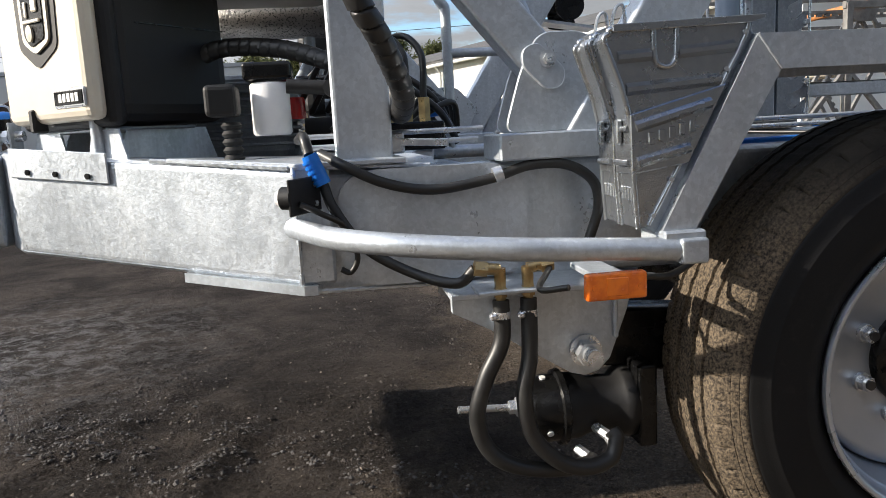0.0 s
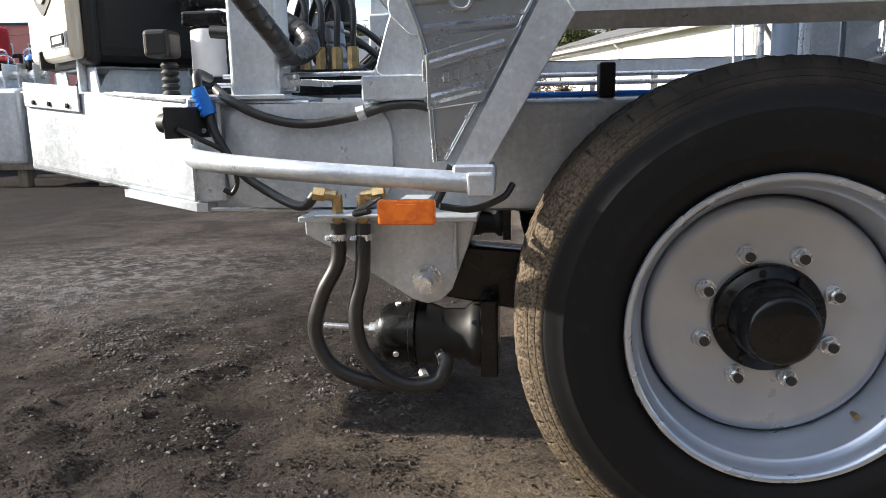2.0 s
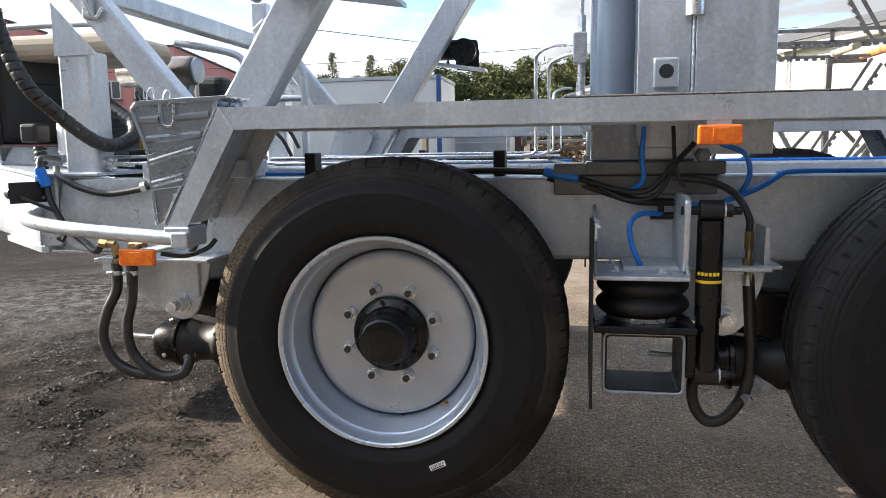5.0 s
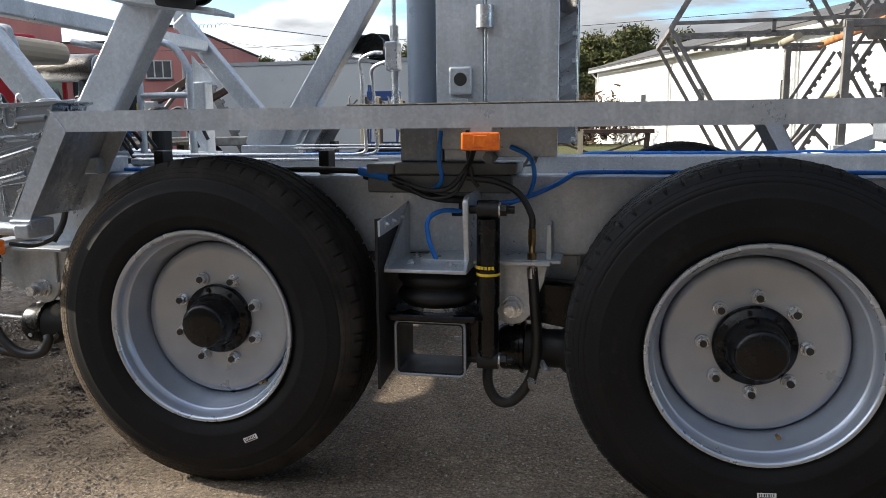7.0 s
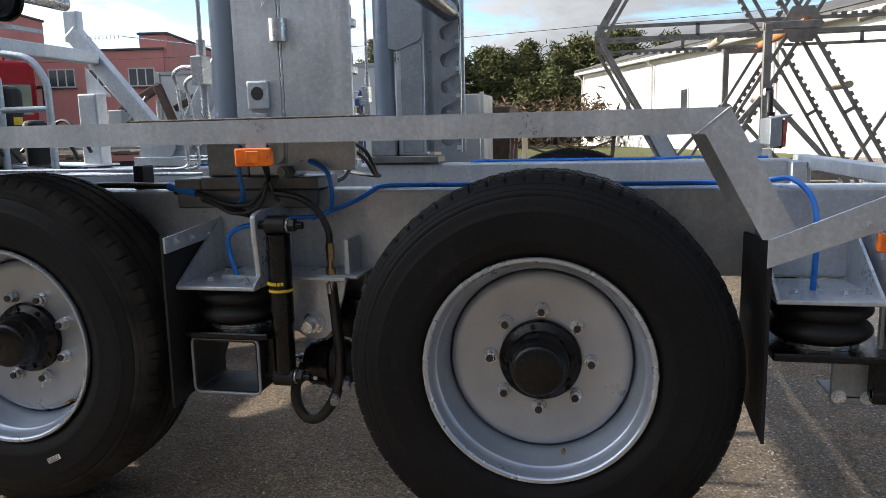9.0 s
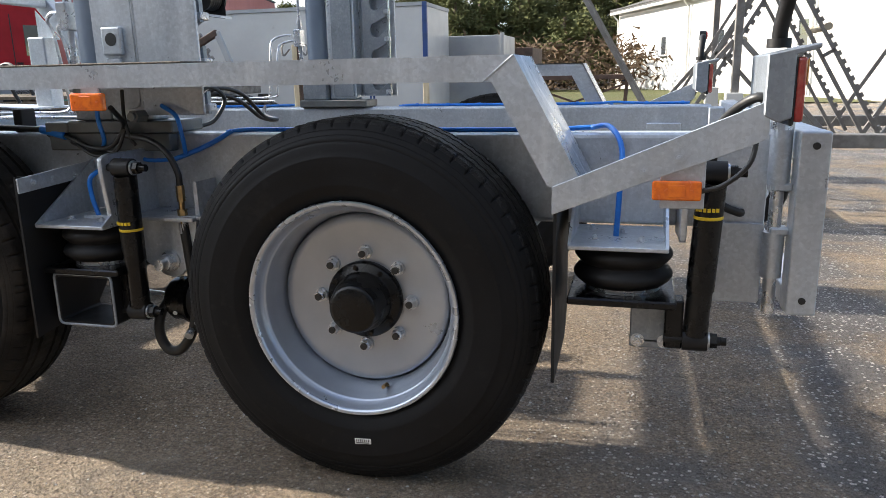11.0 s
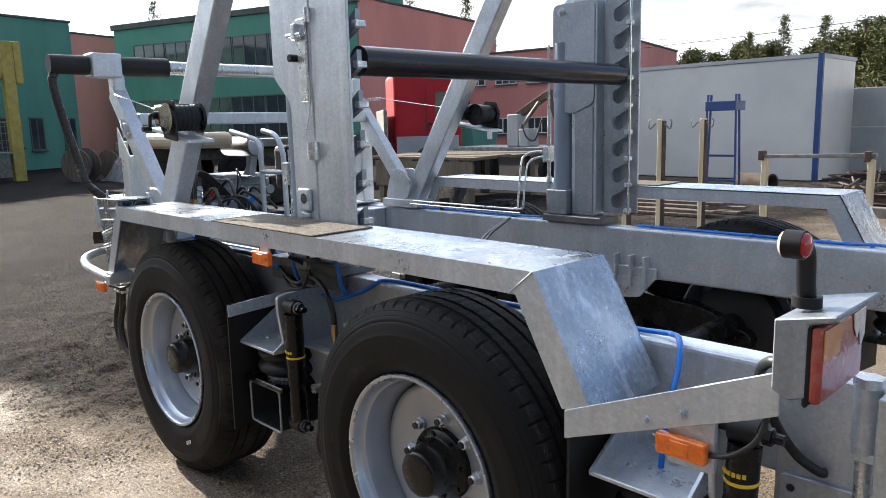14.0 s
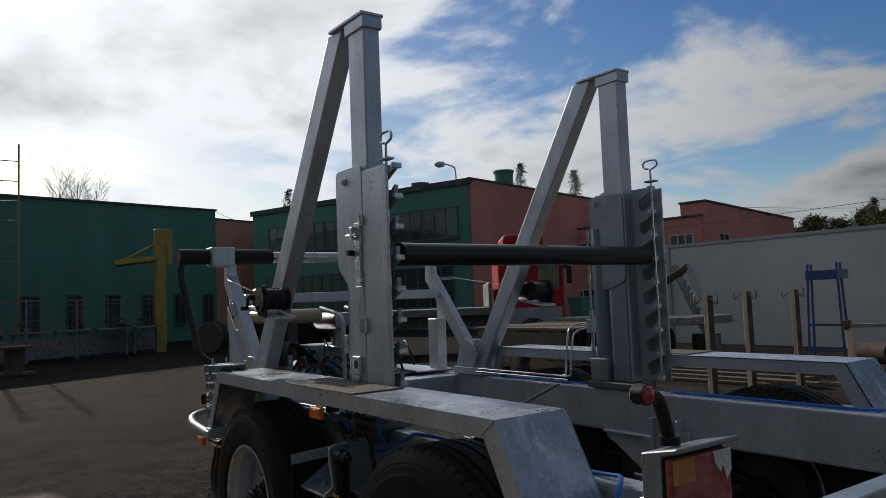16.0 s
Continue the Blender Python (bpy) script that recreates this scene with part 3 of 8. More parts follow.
def rim_mesh():
    prof = [(0.285, 0.020), (0.287, -0.006), (0.297, -0.012), (0.3045, -0.019), (0.3055, -0.025), (0.303, -0.030), (0.298, -0.031), (0.293, -0.028), (0.289, -0.022), (0.2865, -0.006), (0.2815, 0.004), (0.2785, 0.008), (0.2770, 0.0105), (0.2745, 0.0118), (0.2730, 0.016),
            (0.268, 0.038), (0.264, 0.054), (0.2595, 0.066), (0.2565, 0.080), (0.2545, 0.090), (0.2535, 0.118), (0.2515, 0.124), (0.2490, 0.118), (0.2485, 0.099), (0.2440, 0.0915), (0.235, 0.0880), (0.222, 0.0885), (0.198, 0.0935), (0.172, 0.0975), (0.150, 0.1005), (0.10, 0.1005), (0.10, 0.115), (0.24, 0.126),
            (0.262, 0.13), (0.275, 0.2), (0.285, 0.24), (0.294, 0.24)]
    return finish(Lathe(prof, 128, closed=True), 28)


def hub_mesh():
    prof = [(0.112, 0.102), (0.1125, 0.085), (0.108, 0.078), (0.088, 0.074), (0.084, 0.070), (0.081, 0.040), (0.076, 0.030), (0.072, 0.026), (0.070, -0.004), (0.066, -0.012), (0.056, -0.016), (0.02, -0.0165)]
    bm = Lathe(prof, 48)
    for k in range(8):
        a = k * math.pi / 4 + 0.2
        cyl(bm, (0.098 * math.cos(a), 0.079, 0.098 * math.sin(a)), (0.098 * math.cos(a), 0.07, 0.098 * math.sin(a)), 0.007, seg=6)
    return finish(bm, 30)


def nut_mesh():
    bm = Cyl((0, 0.1005, 0), (0, 0.092, 0), 0.0205, 0.0195, seg=24)
    cyl(bm, (0, 0.092, 0), (0, 0.076, 0), 0.0172, seg=6)
    cyl(bm, (0, 0.076, 0), (0, 0.0725, 0), 0.0155, 0.0125, seg=12)
    me = finish(bm, 30)
    me.materials.append(ZINC)
    b2 = Cyl((0, 0.073, 0), (0, 0.067, 0), 0.0100, seg=14)
    m2 = finish(b2, 30)
    m2.materials.append(INK)
    return me, m2


TYRE, _prof = tyre_mesh()
TYRE.materials.append(RUBBER)
TYRE.materials.append(TREAD)
for p in TYRE.polygons:
    c = p.center
    if math.hypot(c.x, c.z) > 0.508:
        p.material_index = 1
# front tyre copy: light dust plus a sunlit shoulder painted pale
TYRE_SUN_DUST = TYRE.copy()
TYRE_SUN_DUST.materials[1] = TREAD_SUN_DUST
for p in TYRE_SUN_DUST.polygons:
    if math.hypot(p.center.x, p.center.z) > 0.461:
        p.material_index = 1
RIMM = rim_mesh()
RIMM.materials.append(RIM)
# the highlight along the rim lip is painted as a lighter silver
RIMM.materials.append(material("rim edge with painted glint", (0.46, 0.50, 0.555), 0.28, 0.7, (0.43, 0.47, 0.525), 5, 4, (0.35, 0.7), 0, 160, 0.04))
for p in RIMM.polygons:
    if math.hypot(p.center.x, p.center.z) > 0.2885:
        p.material_index = 1
HUBM = hub_mesh()
HUBM.materials.append(BLACK)
NUT, STUD = nut_mesh()
vb = Tube([(0.262, 0.070, 0), (0.252, 0.060, 0), (0.250, 0.052, 0), (0.250, 0.044, 0)], 0.0045, 8, 4)
cyl(vb, (0.250, 0.046, 0), (0.250, 0.034, 0), 0.006, seg=8)
VALVE = finish(vb)
VALVE.materials.append(BRASS)
lb = Box(-0.024, 0.024, -0.0445, -0.0432, -0.008, 0.008)
LABEL = finish(lb)
LABEL.materials.append(PAPER)
lb = bmesh.new()
for k, w in enumerate((0.004, 0.003, 0.006, 0.003, 0.005, 0.003, 0.004)):
    box(lb, -0.020 + k * 0.006, -0.020 + k * 0.006 + w * 0.6, -0.0452, -0.0446, -0.001, 0.006)
box(lb, -0.02, 0.018, -0.0452, -0.0446, -0.006, -0.003)
BARS = finish(lb)
BARS.materials.append(INK)


def wheel(x, z, phase, far=False, label_deg=None, valve_deg=-45.0, tyre=TYRE):
    m = Matrix.Translation((x, 0, z)) if not far else Matrix.Translation((x, 2 * CY, z)) @ Matrix.Rotation(math.pi, 4, "Z")
    rim = piece("wheel", RIMM, trailer, m, "silver painted steel wheel with a black hub")
    piece("tyre", tyre, rim, m, "black truck tyre with a dusty ribbed tread")
    piece("hub_cap", HUBM, rim, m, "glossy black hub cap")
    for k in range(8):
        a = radians(phase + 45 * k)
        p = Matrix.Translation((0.1375 * math.sin(a), 0, 0.1375 * math.cos(a)))
        piece("wheel_nut", NUT, rim, m @ p @ Matrix.Rotation(a * 3 + k, 4, "Y"), "zinc plated wheel nut")
        piece("stud_end", STUD, rim, m @ p)
    piece("tyre_valve", VALVE, rim, m @ Matrix.Rotation(radians(-valve_deg), 4, "Y"), "brass tyre valve")
    if label_deg is not None:
        a = radians(label_deg)
        r = 0.376
        p = m @ Matrix.Translation((r * math.cos(a), 0, r * math.sin(a))) @ Matrix.Rotation(-(a + math.pi / 2), 4, "Y")
        lab = piece("label", LABEL, rim, p, "small white barcode label")
        piece("label_print", BARS, rim, p)
    return rim


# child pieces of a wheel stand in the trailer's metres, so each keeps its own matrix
for w in (wheel(0.0, 0.518, -20.0, False, -64.7, -49, TYRE_SUN_DUST), wheel(1.627, 0.514, 1.5, False, -86, -75), wheel(0.0, 0.518, 30.0, True), wheel(1.627, 0.514, 10.0, True)):
    inv = w.matrix_basis.inverted()
    for c in w.children:
        c.matrix_basis = inv @ Matrix.Translation(-ORG[w.name]) @ Matrix.Translation(ORG[w.name]) @ c.matrix_basis


# ---- axles, hangers and suspension ----
for x, z in ((0.0, 0.518), (1.627, 0.514)):
    tpart("axle_tube", Cyl((x, 0.16, z), (x, 2 * CY - 0.16, z), 0.065, seg=24), BLACK, label="black axle tube")


def drum(x, z):
    return Lathe([(0.205, 0.14), (0.21, 0.15), (0.21, 0.25), (0.19, 0.262), (0.05, 0.27)], 40, Matrix.Translation((x, 0, z)))


for x, z in ((0.0, 0.518), (1.627, 0.514)):
    both("brake_drum", drum(x, z), BLACK_MATT)


def hanger(x):
    """The pointed plate below the rail that carries the trailing arm's pin, with its stiffener and top flange."""
    bm = bmesh.new()
    poly = [(x - 0.275, 0.722), (x + 0.11, 0.722), (x + 0.095, 0.66), (x + 0.055, 0.555), (x + 0.03, 0.53), (x - 0.0, 0.522), (x - 0.03, 0.53), (x - 0.20, 0.64), (x - 0.275, 0.68)]
    prism(bm, poly, 1, 0.165, 0.178, bevel=0.002)
    prism(bm, poly, 1, 0.36, 0.373, bevel=0.002)
    box(bm, x - 0.28, x + 0.115, 0.13, 0.40, 0.712, 0.724, 0.002)
    box(bm, x + 0.06, x + 0.07, 0.152, 0.165, 0.60, 0.71, 0.003)
    box(bm, x - 0.19, x - 0.18, 0.152, 0.165, 0.64, 0.71, 0.003)
    return bm


pin = lambda x, z: cyl(hexnut(cyl(bmesh.new(), (x, 0.164, z), (x, 0.157, z), 0.034, seg=24), (x, 0.157, z), (0, -1, 0), 0.027, 0.030), (x, 0.127, z), (x, 0.098, z), 0.0175, seg=16)
hang = []
for x in (-0.712, 0.945):
    h = both("spring_hanger", hanger(x))
    hang.append(h)
    both("pivot_bolt", pin(x, 0.578), ZINC, h, "large zinc plated pivot bolt")
    # trailing arm from the pin to the axle and on to the air spring
    ab = bmesh.new()
    prism(ab, rounded([(x - 0.05, 0.62), (x + 0.06, 0.64), (x + 0.55, 0.60), (x + 0.80, 0.50), (x + 0.80, 0.42), (x + 0.60, 0.42), (x - 0.03, 0.53)], 0.03), 1, 0.24, 0.34, bevel=0.004)
    both("trailing_arm", ab, BLACK, label="black forged trailing arm")


def air_spring(x0, foot):
    """Bracket plate, two-lobed bellows, lower seat, box pad, damper and flap round x0, the left corner of the bracket plate."""
    th = []
    bm = bmesh.new()
    box(bm, x0, x0 + 0.245, 0.012, 0.29, 0.703, 0.714, 0.002)
    prism(bm, [(0.012, 0.714), (0.29, 0.714), (0.29, 0.885)], 0, x0 + 0.0, x0 + 0.008)
    prism(bm, [(0.012, 0.714), (0.29, 0.714), (0.29, 0.885)], 0, x0 + 0.237, x0 + 0.245)
    p = both("bracket_plate", bm, label="dull galvanised air spring bracket")
    for dx, y in ((0.06, 0.10), (0.18, 0.09), (0.13, 0.18), (0.05, 0.22)):
        both("bracket_bolt", bolt(bmesh.new(), (x0 + dx, y, 0.714), (0, 0, 1)), ZINC, p)
    c = Matrix.Translation((x0 + 0.135, 0.155, 0.703)) @ Matrix.Rotation(math.pi / 2, 4, "X")
    prof = [(0.10, -0.0)] + [(0.108 + 0.019 * math.sin(math.pi * k / 8), -0.006 - 0.050 * k / 8) for k in range(9)] + [(0.108 + 0.021 * math.sin(math.pi * k / 8), -0.059 - 0.052 * k / 8) for k in range(9)] + [(0.10, -0.114)]
    both("air_bellows", Lathe(prof, 40, c), FLAP, label="black rubber two-lobed air spring bellows")
    rb = Lathe([(0.088, -0.113), (0.098, -0.115), (0.098, -0.119), (0.092, -0.120), (0.098, -0.121), (0.098, -0.126), (0.088, -0.127)], 40, c)
    both("bellows_ring", rb, ZINC, p, "bright metal ring under the bellows")
    sb = Box(x0 - 0.0, x0 + 0.27, 0.02, 0.30, 0.556, 0.576, 0.004)
    box(sb, x0 + 0.245, x0 + 0.29, 0.06, 0.12, foot, 0.57, 0.004)
    seat = both("spring_seat", sb, BLACK)
    return p, seat


springs = [air_spring(0.585, 0.432), air_spring(2.205, 0.442)]


def damper(x, top, foot, band, lean=0.0):
    """Shock absorber between the pin at the top and the foot pin, with a yellow band label."""
    def at(z):
        return x - lean * (top - z) / (top - foot)

    bm = Cyl((at(top - 0.025), 0.07, top - 0.025), (at(0.60), 0.07, 0.60), 0.034, seg=24)
    cyl(bm, (at(0.62), 0.07, 0.62), (at(foot + 0.015), 0.07, foot + 0.015), 0.031, seg=24)
    d = both("shock_absorber", bm, BLACK, label="black shock absorber")
    for z in (top, foot):
        q = at(z)
        eb = Cyl((q - 0.03, 0.07, z), (q + 0.03, 0.07, z), 0.028, seg=20)
        cyl(eb, (q - 0.075, 0.07, z), (q + 0.06, 0.07, z), 0.012, seg=12)
        both("damper_eye", eb, BLACK_MATT, d)
        nb = Cyl((q + 0.031, 0.07, z), (q + 0.036, 0.07, z), 0.022, seg=18)
        both("pin_washer", nb, ZINC, d)
        nb = Cyl((q + 0.036, 0.07, z), (q + 0.054, 0.07, z), 0.019, seg=6)
        cyl(nb, (q + 0.054, 0.07, z), (q + 0.076, 0.07, z), 0.011, seg=12)
        both("pin_nut", nb, BLACK, d)
    q = at(band)
    lb = Lathe([(0.0345, 0.0), (0.0352, 0.001), (0.0352, 0.007), (0.0345, 0.008)], 24, Matrix.Translation((q, 0.07, band)) @ Matrix.Rotation(math.pi / 2, 4, "X"))
    both("damper_label", lb, YELLOW, d, "yellow band label")
    for k in range(6):
        a = radians(215 + 17 * k)
        c_ = Vector((q + 0.0348 * math.cos(a), 0.07 + 0.0348 * math.sin(a), 0.0))
        both("label_mark", Box(c_.x - 0.0035, c_.x + 0.0035, c_.y - 0.002, c_.y + 0.002, band + 0.021, band + 0.030), YELLOW, d)
    return d


dampers = [damper(0.885, 0.885, 0.438, 0.694), damper(2.545, 0.895, 0.467, 0.782, 0.02)]
# damper top lugs on the rail
for x in (0.815, 2.475):
    lug = Prism(rounded([(0.04, 0.86), (0.04, 0.915), (0.075, 0.925), (0.29, 0.925), (0.29, 0.70), (0.15, 0.715), (0.06, 0.72)], 0.012), 0, x, x + 0.016, bevel=0.002)
    both("damper_lug", lug)

# the open square tube stub of the first axle's bump pad, and the plate of the second
sb = bmesh.new()
x0, x1, z0, z1, t = 0.612, 0.822, 0.392, 0.556, 0.009
o_ = rounded([(x0, z0), (x1, z0), (x1, z1), (x0, z1)], 0.018)
i_ = rounded([(x0 + t, z0 + t), (x1 - t, z0 + t), (x1 - t, z1 - t), (x0 + t, z1 - t)], 0.012)
for a, b, ya, yb in ((o_, o_, 0.03, 0.2), (i_, i_, 0.03, 0.2)):
    lo = [sb.verts.new((p[0], ya, p[1])) for p in a]
    hi = [sb.verts.new((p[0], yb, p[1])) for p in b]
    for k in range(len(lo)):
        sb.faces.new((lo[k], lo[(k + 1) % len(lo)], hi[(k + 1) % len(lo)], hi[k]))
    if a is o_:
        oo = (lo, hi)
    else:
        ii = (lo, hi)
for u, v in zip(oo, ii):
    for k in range(len(u)):
        sb.faces.new((u[k], u[(k + 1) % len(u)], v[(k + 1) % len(u)], v[k]))
stub = both("square_tube_stub", sb, BLACK_MATT, label="open black square tube with a bright rim under the air spring")
both("tube_edge", Tube([(p[0], 0.029, p[1]) for p in o_ + o_[:1]], 0.0042, 8, 1), GALV_DULL, stub, "bare bright edge")
rb = bmesh.new()
box(rb, 2.365, 2.472, 0.10, 0.11, 0.425, 0.556, 0.003)
box(rb, 2.365, 2.472, 0.10, 0.22, 0.44, 0.45, 0.003)
rp = both("pad_bracket", rb, GALV_DULL)
for x in (2.385, 2.453):
    tpart("pad_bolt", bolt(bmesh.new(), (x, 0.10, 0.445), (0, -1, 0), 0.012, 0.012), ZINC, rp[0])

# rubber flaps behind the wheels, on short angle brackets
for x in (0.578, 2.178):
    fl = Prism([(-0.03, 0.865), (0.285, 0.845), (0.30, 0.46), (0.24, 0.395), (-0.035, 0.362)], 0, x - 0.004, x + 0.004)
    f = both("mud_flap", fl, FLAP, label="black rubber mud flap")
fb = Prism([(-0.03, 0.86), (-0.03, 0.815), (0.29, 0.83), (0.29, 0.88)], 0, 0.583, 0.589)
for y in (0.03, 0.11, 0.2):
    bolt(fb, (0.589, y, 0.842), (1, 0, 0), 0.008, 0.006)
both("flap_bracket", fb, GALV)


# ---- fenders ----
def fender(bm=None):
    y0, y1 = -0.03, 0.27
    outer = [(-0.628, 0.845), (-0.45, 1.18), (2.075, 1.18), (2.245, 0.868)]
    inner = [(-0.565, 0.845), (-0.405, 1.118), (2.022, 1.118), (2.158, 0.868)]
    th = 0.005
    m0, m1, ym = 0.565, 1.085, 0.226

    def band(bm, a, b, outer=outer, inner=inner):
        rows = [[bm.verts.new((p[0], y, p[1])) for p in poly] for poly, y in ((outer, a), (inner, a), (inner, b), (outer, b))]
        for j in range(4):
            u, v = rows[j], rows[(j + 1) % 4]
            for i in range(len(u) - 1):
                bm.faces.new((u[i], u[i + 1], v[i + 1], v[i]))
        for i in (0, -1):
            bm.faces.new([r[i] for r in rows])
    # front skirt: a folded band along the outer edge, inwards a top sheet
    side = bmesh.new()
    n = len(outer)
    band(side, y0, y0 + th)
    top = []
    for i in range(n - 1):
        a, b = Vector(outer[i]), Vector(outer[i + 1])
        d = (b - a).normalized()
        nn = Vector((d.y, -d.x)) * th
        # the sheet is notched round the mast
        for p, q, w in (((a, Vector((m0, 1.18)), y1), (Vector((m0, 1.18)), Vector((m1, 1.18)), ym), (Vector((m1, 1.18)), b, y1)) if i == 1 else ((a, b, y1),)):
            top.append(Prism([tuple(p), tuple(q), tuple(q + nn), tuple(p + nn)], 1, y0 + th * 0.5, w))
    # inner return flange
    back = bmesh.new()
    band(back, y1 - th, y1, outer[:2] + [(m0, 1.18)], inner[:2] + [(m0, 1.118)])
    band(back, y1 - th, y1, [(m1, 1.18)] + outer[2:], [(m1, 1.118)] + inner[2:])
    box(back, m0, m1, ym - th, ym, 1.118, 1.178)
    return side, top, back


s_, t_, b_ = fender()
fend = both("fender", t_[1], GALV_FENDER, label="galvanised sheet fender with sloping ends")
for sheet in t_[:1] + t_[2:]:
    both("fender_sheet", sheet, GALV_FENDER, fend)
both("fender_skirt", s_, GALV, fend)
both("fender_back_flange", b_, GALV, fend)
both("anti_slip_strip", Box(0.50, 1.18, -0.028, 0.222, 1.181, 1.186, 0.002), GRIT, fend, "dark gritty anti-slip strip on the fender top")
tpart("weld_bead", weld(bmesh.new(), (-0.45, -0.031, 1.18), (-0.405, -0.031, 1.118), 0.003), GALV, fend[0])
tpart("weld_bead", weld(bmesh.new(), (2.075, -0.031, 1.18), (2.0, -0.031, 1.118), 0.002), GALV, fend[0])
# fender feet: front box and step bar
ft = Box(-0.632, -0.552, -0.045, 0.06, 0.815, 0.845, 0.004)
both("fender_foot", ft)
sb = Tube([(-1.29, 0.27, 0.862), (-1.20, 0.10, 0.856), (-1.08, 0.01, 0.848), (-0.93, -0.03, 0.836), (-0.80, -0.035, 0.826), (-0.62, -0.035, 0.813), (-0.56, -0.035, 0.809)], 0.021, 16, 8)
box(sb, -0.605, -0.553, -0.058, 0.06, 0.786, 0.832, 0.006)
bars = both("step_bar", sb, GALV, label="bent galvanised guard tube")
# rear fender brackets to the lamp boxes
rb = bmesh.new()
prism(rb, [(2.17, 0.868), (2.17, 0.80), (2.60, 0.965), (2.645, 0.985), (2.645, 1.07)], 1, -0.036, -0.030, bevel=0.001)
for x, z in ((2.38, 0.905), (2.46, 0.94)):
    bolt(rb, (x, -0.036, z), (0, -1, 0), 0.008, 0.006)
lampb = both("lamp_bracket", rb)


# ---- lamps ----
def marker(x0, x1, z0, z1, y, parent=None):
    bm = Box(x0, x1, y - 0.022, y, z0, z1, 0.006)
    lamp = tpart("side_marker_lamp", bm, ORANGE, parent, "amber side marker lamp")
    b2 = Box(x0 + 0.035 * (x1 - x0) / 0.11, x1 - 0.035 * (x1 - x0) / 0.11, y - 0.0238, y - 0.020, z0 + 0.008, z1 - 0.008, 0.0015)
    part("lens_window", b2, ORANGE, lamp)
    for x in (x0 + 0.014, x1 - 0.014):
        part("lamp_screw", Cyl((x, y - 0.0225, (z0 + z1) / 2), (x, y - 0.025, (z0 + z1) / 2), 0.005, seg=12), ORANGE, lamp)
    return lamp


marker(-0.778, -0.666, 0.732, 0.781, -0.03)
marker(0.828, 0.934, 1.057, 1.106, -0.028)
marker(2.402, 2.512, 0.842, 0.888, -0.02)
tpart("marker_bracket", Box(-0.75, -0.69, -0.03, 0.13, 0.76, 0.772, 0.002))
tpart("marker_bracket", Box(0.85, 0.91, -0.028, -0.02, 1.09, 1.12, 0.002))
tpart("marker_bracket", Box(2.42, 2.52, -0.02, -0.004, 0.82, 0.95, 0.002), GALV)

TAIL = material("film-covered tail lamp", (0.30, 0.030, 0.024), 0.2, 0, (0.38, 0.11, 0.085), 14, 6, (0.4, 0.62), 0.0015, 40, 0.1, coat=0.7)
AMBERFILM = material("film-covered amber lens", (0.55, 0.18, 0.03), 0.22, 0, (0.62, 0.30, 0.10), 16, 6, (0.4, 0.62), 0.0015, 40, 0.1, coat=0.7)
# rear lamp boxes with stalk lamps
def lampbox(far):
    s = (lambda bm: flip(bm)) if far else (lambda bm: bm)
    bm = Prism([(2.63, 1.035), (2.63, 1.166), (2.735, 1.188), (2.735, 1.176), (2.688, 1.164), (2.688, 1.03), (2.66, 1.02)], 1, -0.04, 0.20, bevel=0.003)
    # the darker zinc paints in the shade on this housing
    b = tpart("rear_lamp_box", s(bm), GALV_DULL, None, "galvanised rear lamp housing")
    bm = Box(2.690, 2.7115, -0.035, 0.195, 1.02, 1.16, 0.008)
    part("tail_lamp", s(bm), TAIL, b, "red and amber tail lamp under a torn clear film")
    bm = Prism([(0.120, 1.157), (0.128, 1.128), (0.148, 1.105), (0.158, 1.122), (0.172, 1.084), (0.192, 1.105), (0.192, 1.157)], 0, 2.7125, 2.714)
    part("torn_film", s(bm), WHITE_LENS, b, "torn scrap of clear protective film")
    bm = Box(2.7116, 2.7145, -0.03, 0.05, 1.10, 1.156, 0.001)
    part("turn_lens", s(bm), AMBERFILM, b, "amber turn lens under clear film")
    bm = Box(2.682, 2.692, -0.038, 0.198, 1.012, 1.162, 0.004)
    part("lamp_frame", s(bm), BLACK_MATT, b)
    bm = Tube([(2.66, 0.03, 1.19), (2.66, 0.02, 1.225), (2.665, 0.0, 1.27), (2.668, -0.02, 1.295), (2.67, -0.055, 1.30)], 0.0165, 14, 6)
    cyl(bm, (2.66, 0.03, 1.18), (2.66, 0.03, 1.20), 0.026, seg=20)
    a = part("stalk", s(bm), FLAP, b, "black rubber lamp stalk")
    bm = Cyl((2.653, -0.068, 1.308), (2.685, -0.068, 1.308), 0.0245, seg=28)
    part("stalk_lamp", s(bm), FLAP, b)
    bm = Lathe([(0.0215, 0.0), (0.021, 0.004), (0.016, 0.008), (0.004, 0.010)], 28, Matrix.Translation((2.685, -0.068, 1.308)) @ Matrix.Rotation(-math.pi / 2, 4, "Z"))
    part("red_lens", s(bm), RED, b, "round red marker lens")
    bm = Lathe([(0.0215, 0.0), (0.021, 0.004), (0.016, 0.008), (0.004, 0.010)], 28, Matrix.Translation((2.653, -0.068, 1.308)) @ Matrix.Rotation(math.pi / 2, 4, "Z"))
    part("white_lens", s(bm), WHITE_LENS, b, "round white marker lens")
    return b


lampbox(False)
lampbox(True)

# ---- rear gate ----
gb = bmesh.new()
box(gb, 2.75, 2.822, 0.17, 0.25, 0.515, 0.985, 0.006)
box(gb, 2.75, 2.822, 2.11, 2.19, 0.515, 0.985, 0.006)
box(gb, 2.751, 2.821, 0.251, 2.109, 0.925, 0.984, 0.006)
box(gb, 2.751, 2.821, 0.251, 2.109, 0.516, 0.575, 0.006)
box(gb, 2.775, 2.805, 1.13, 1.23, 0.576, 0.924, 0.004)
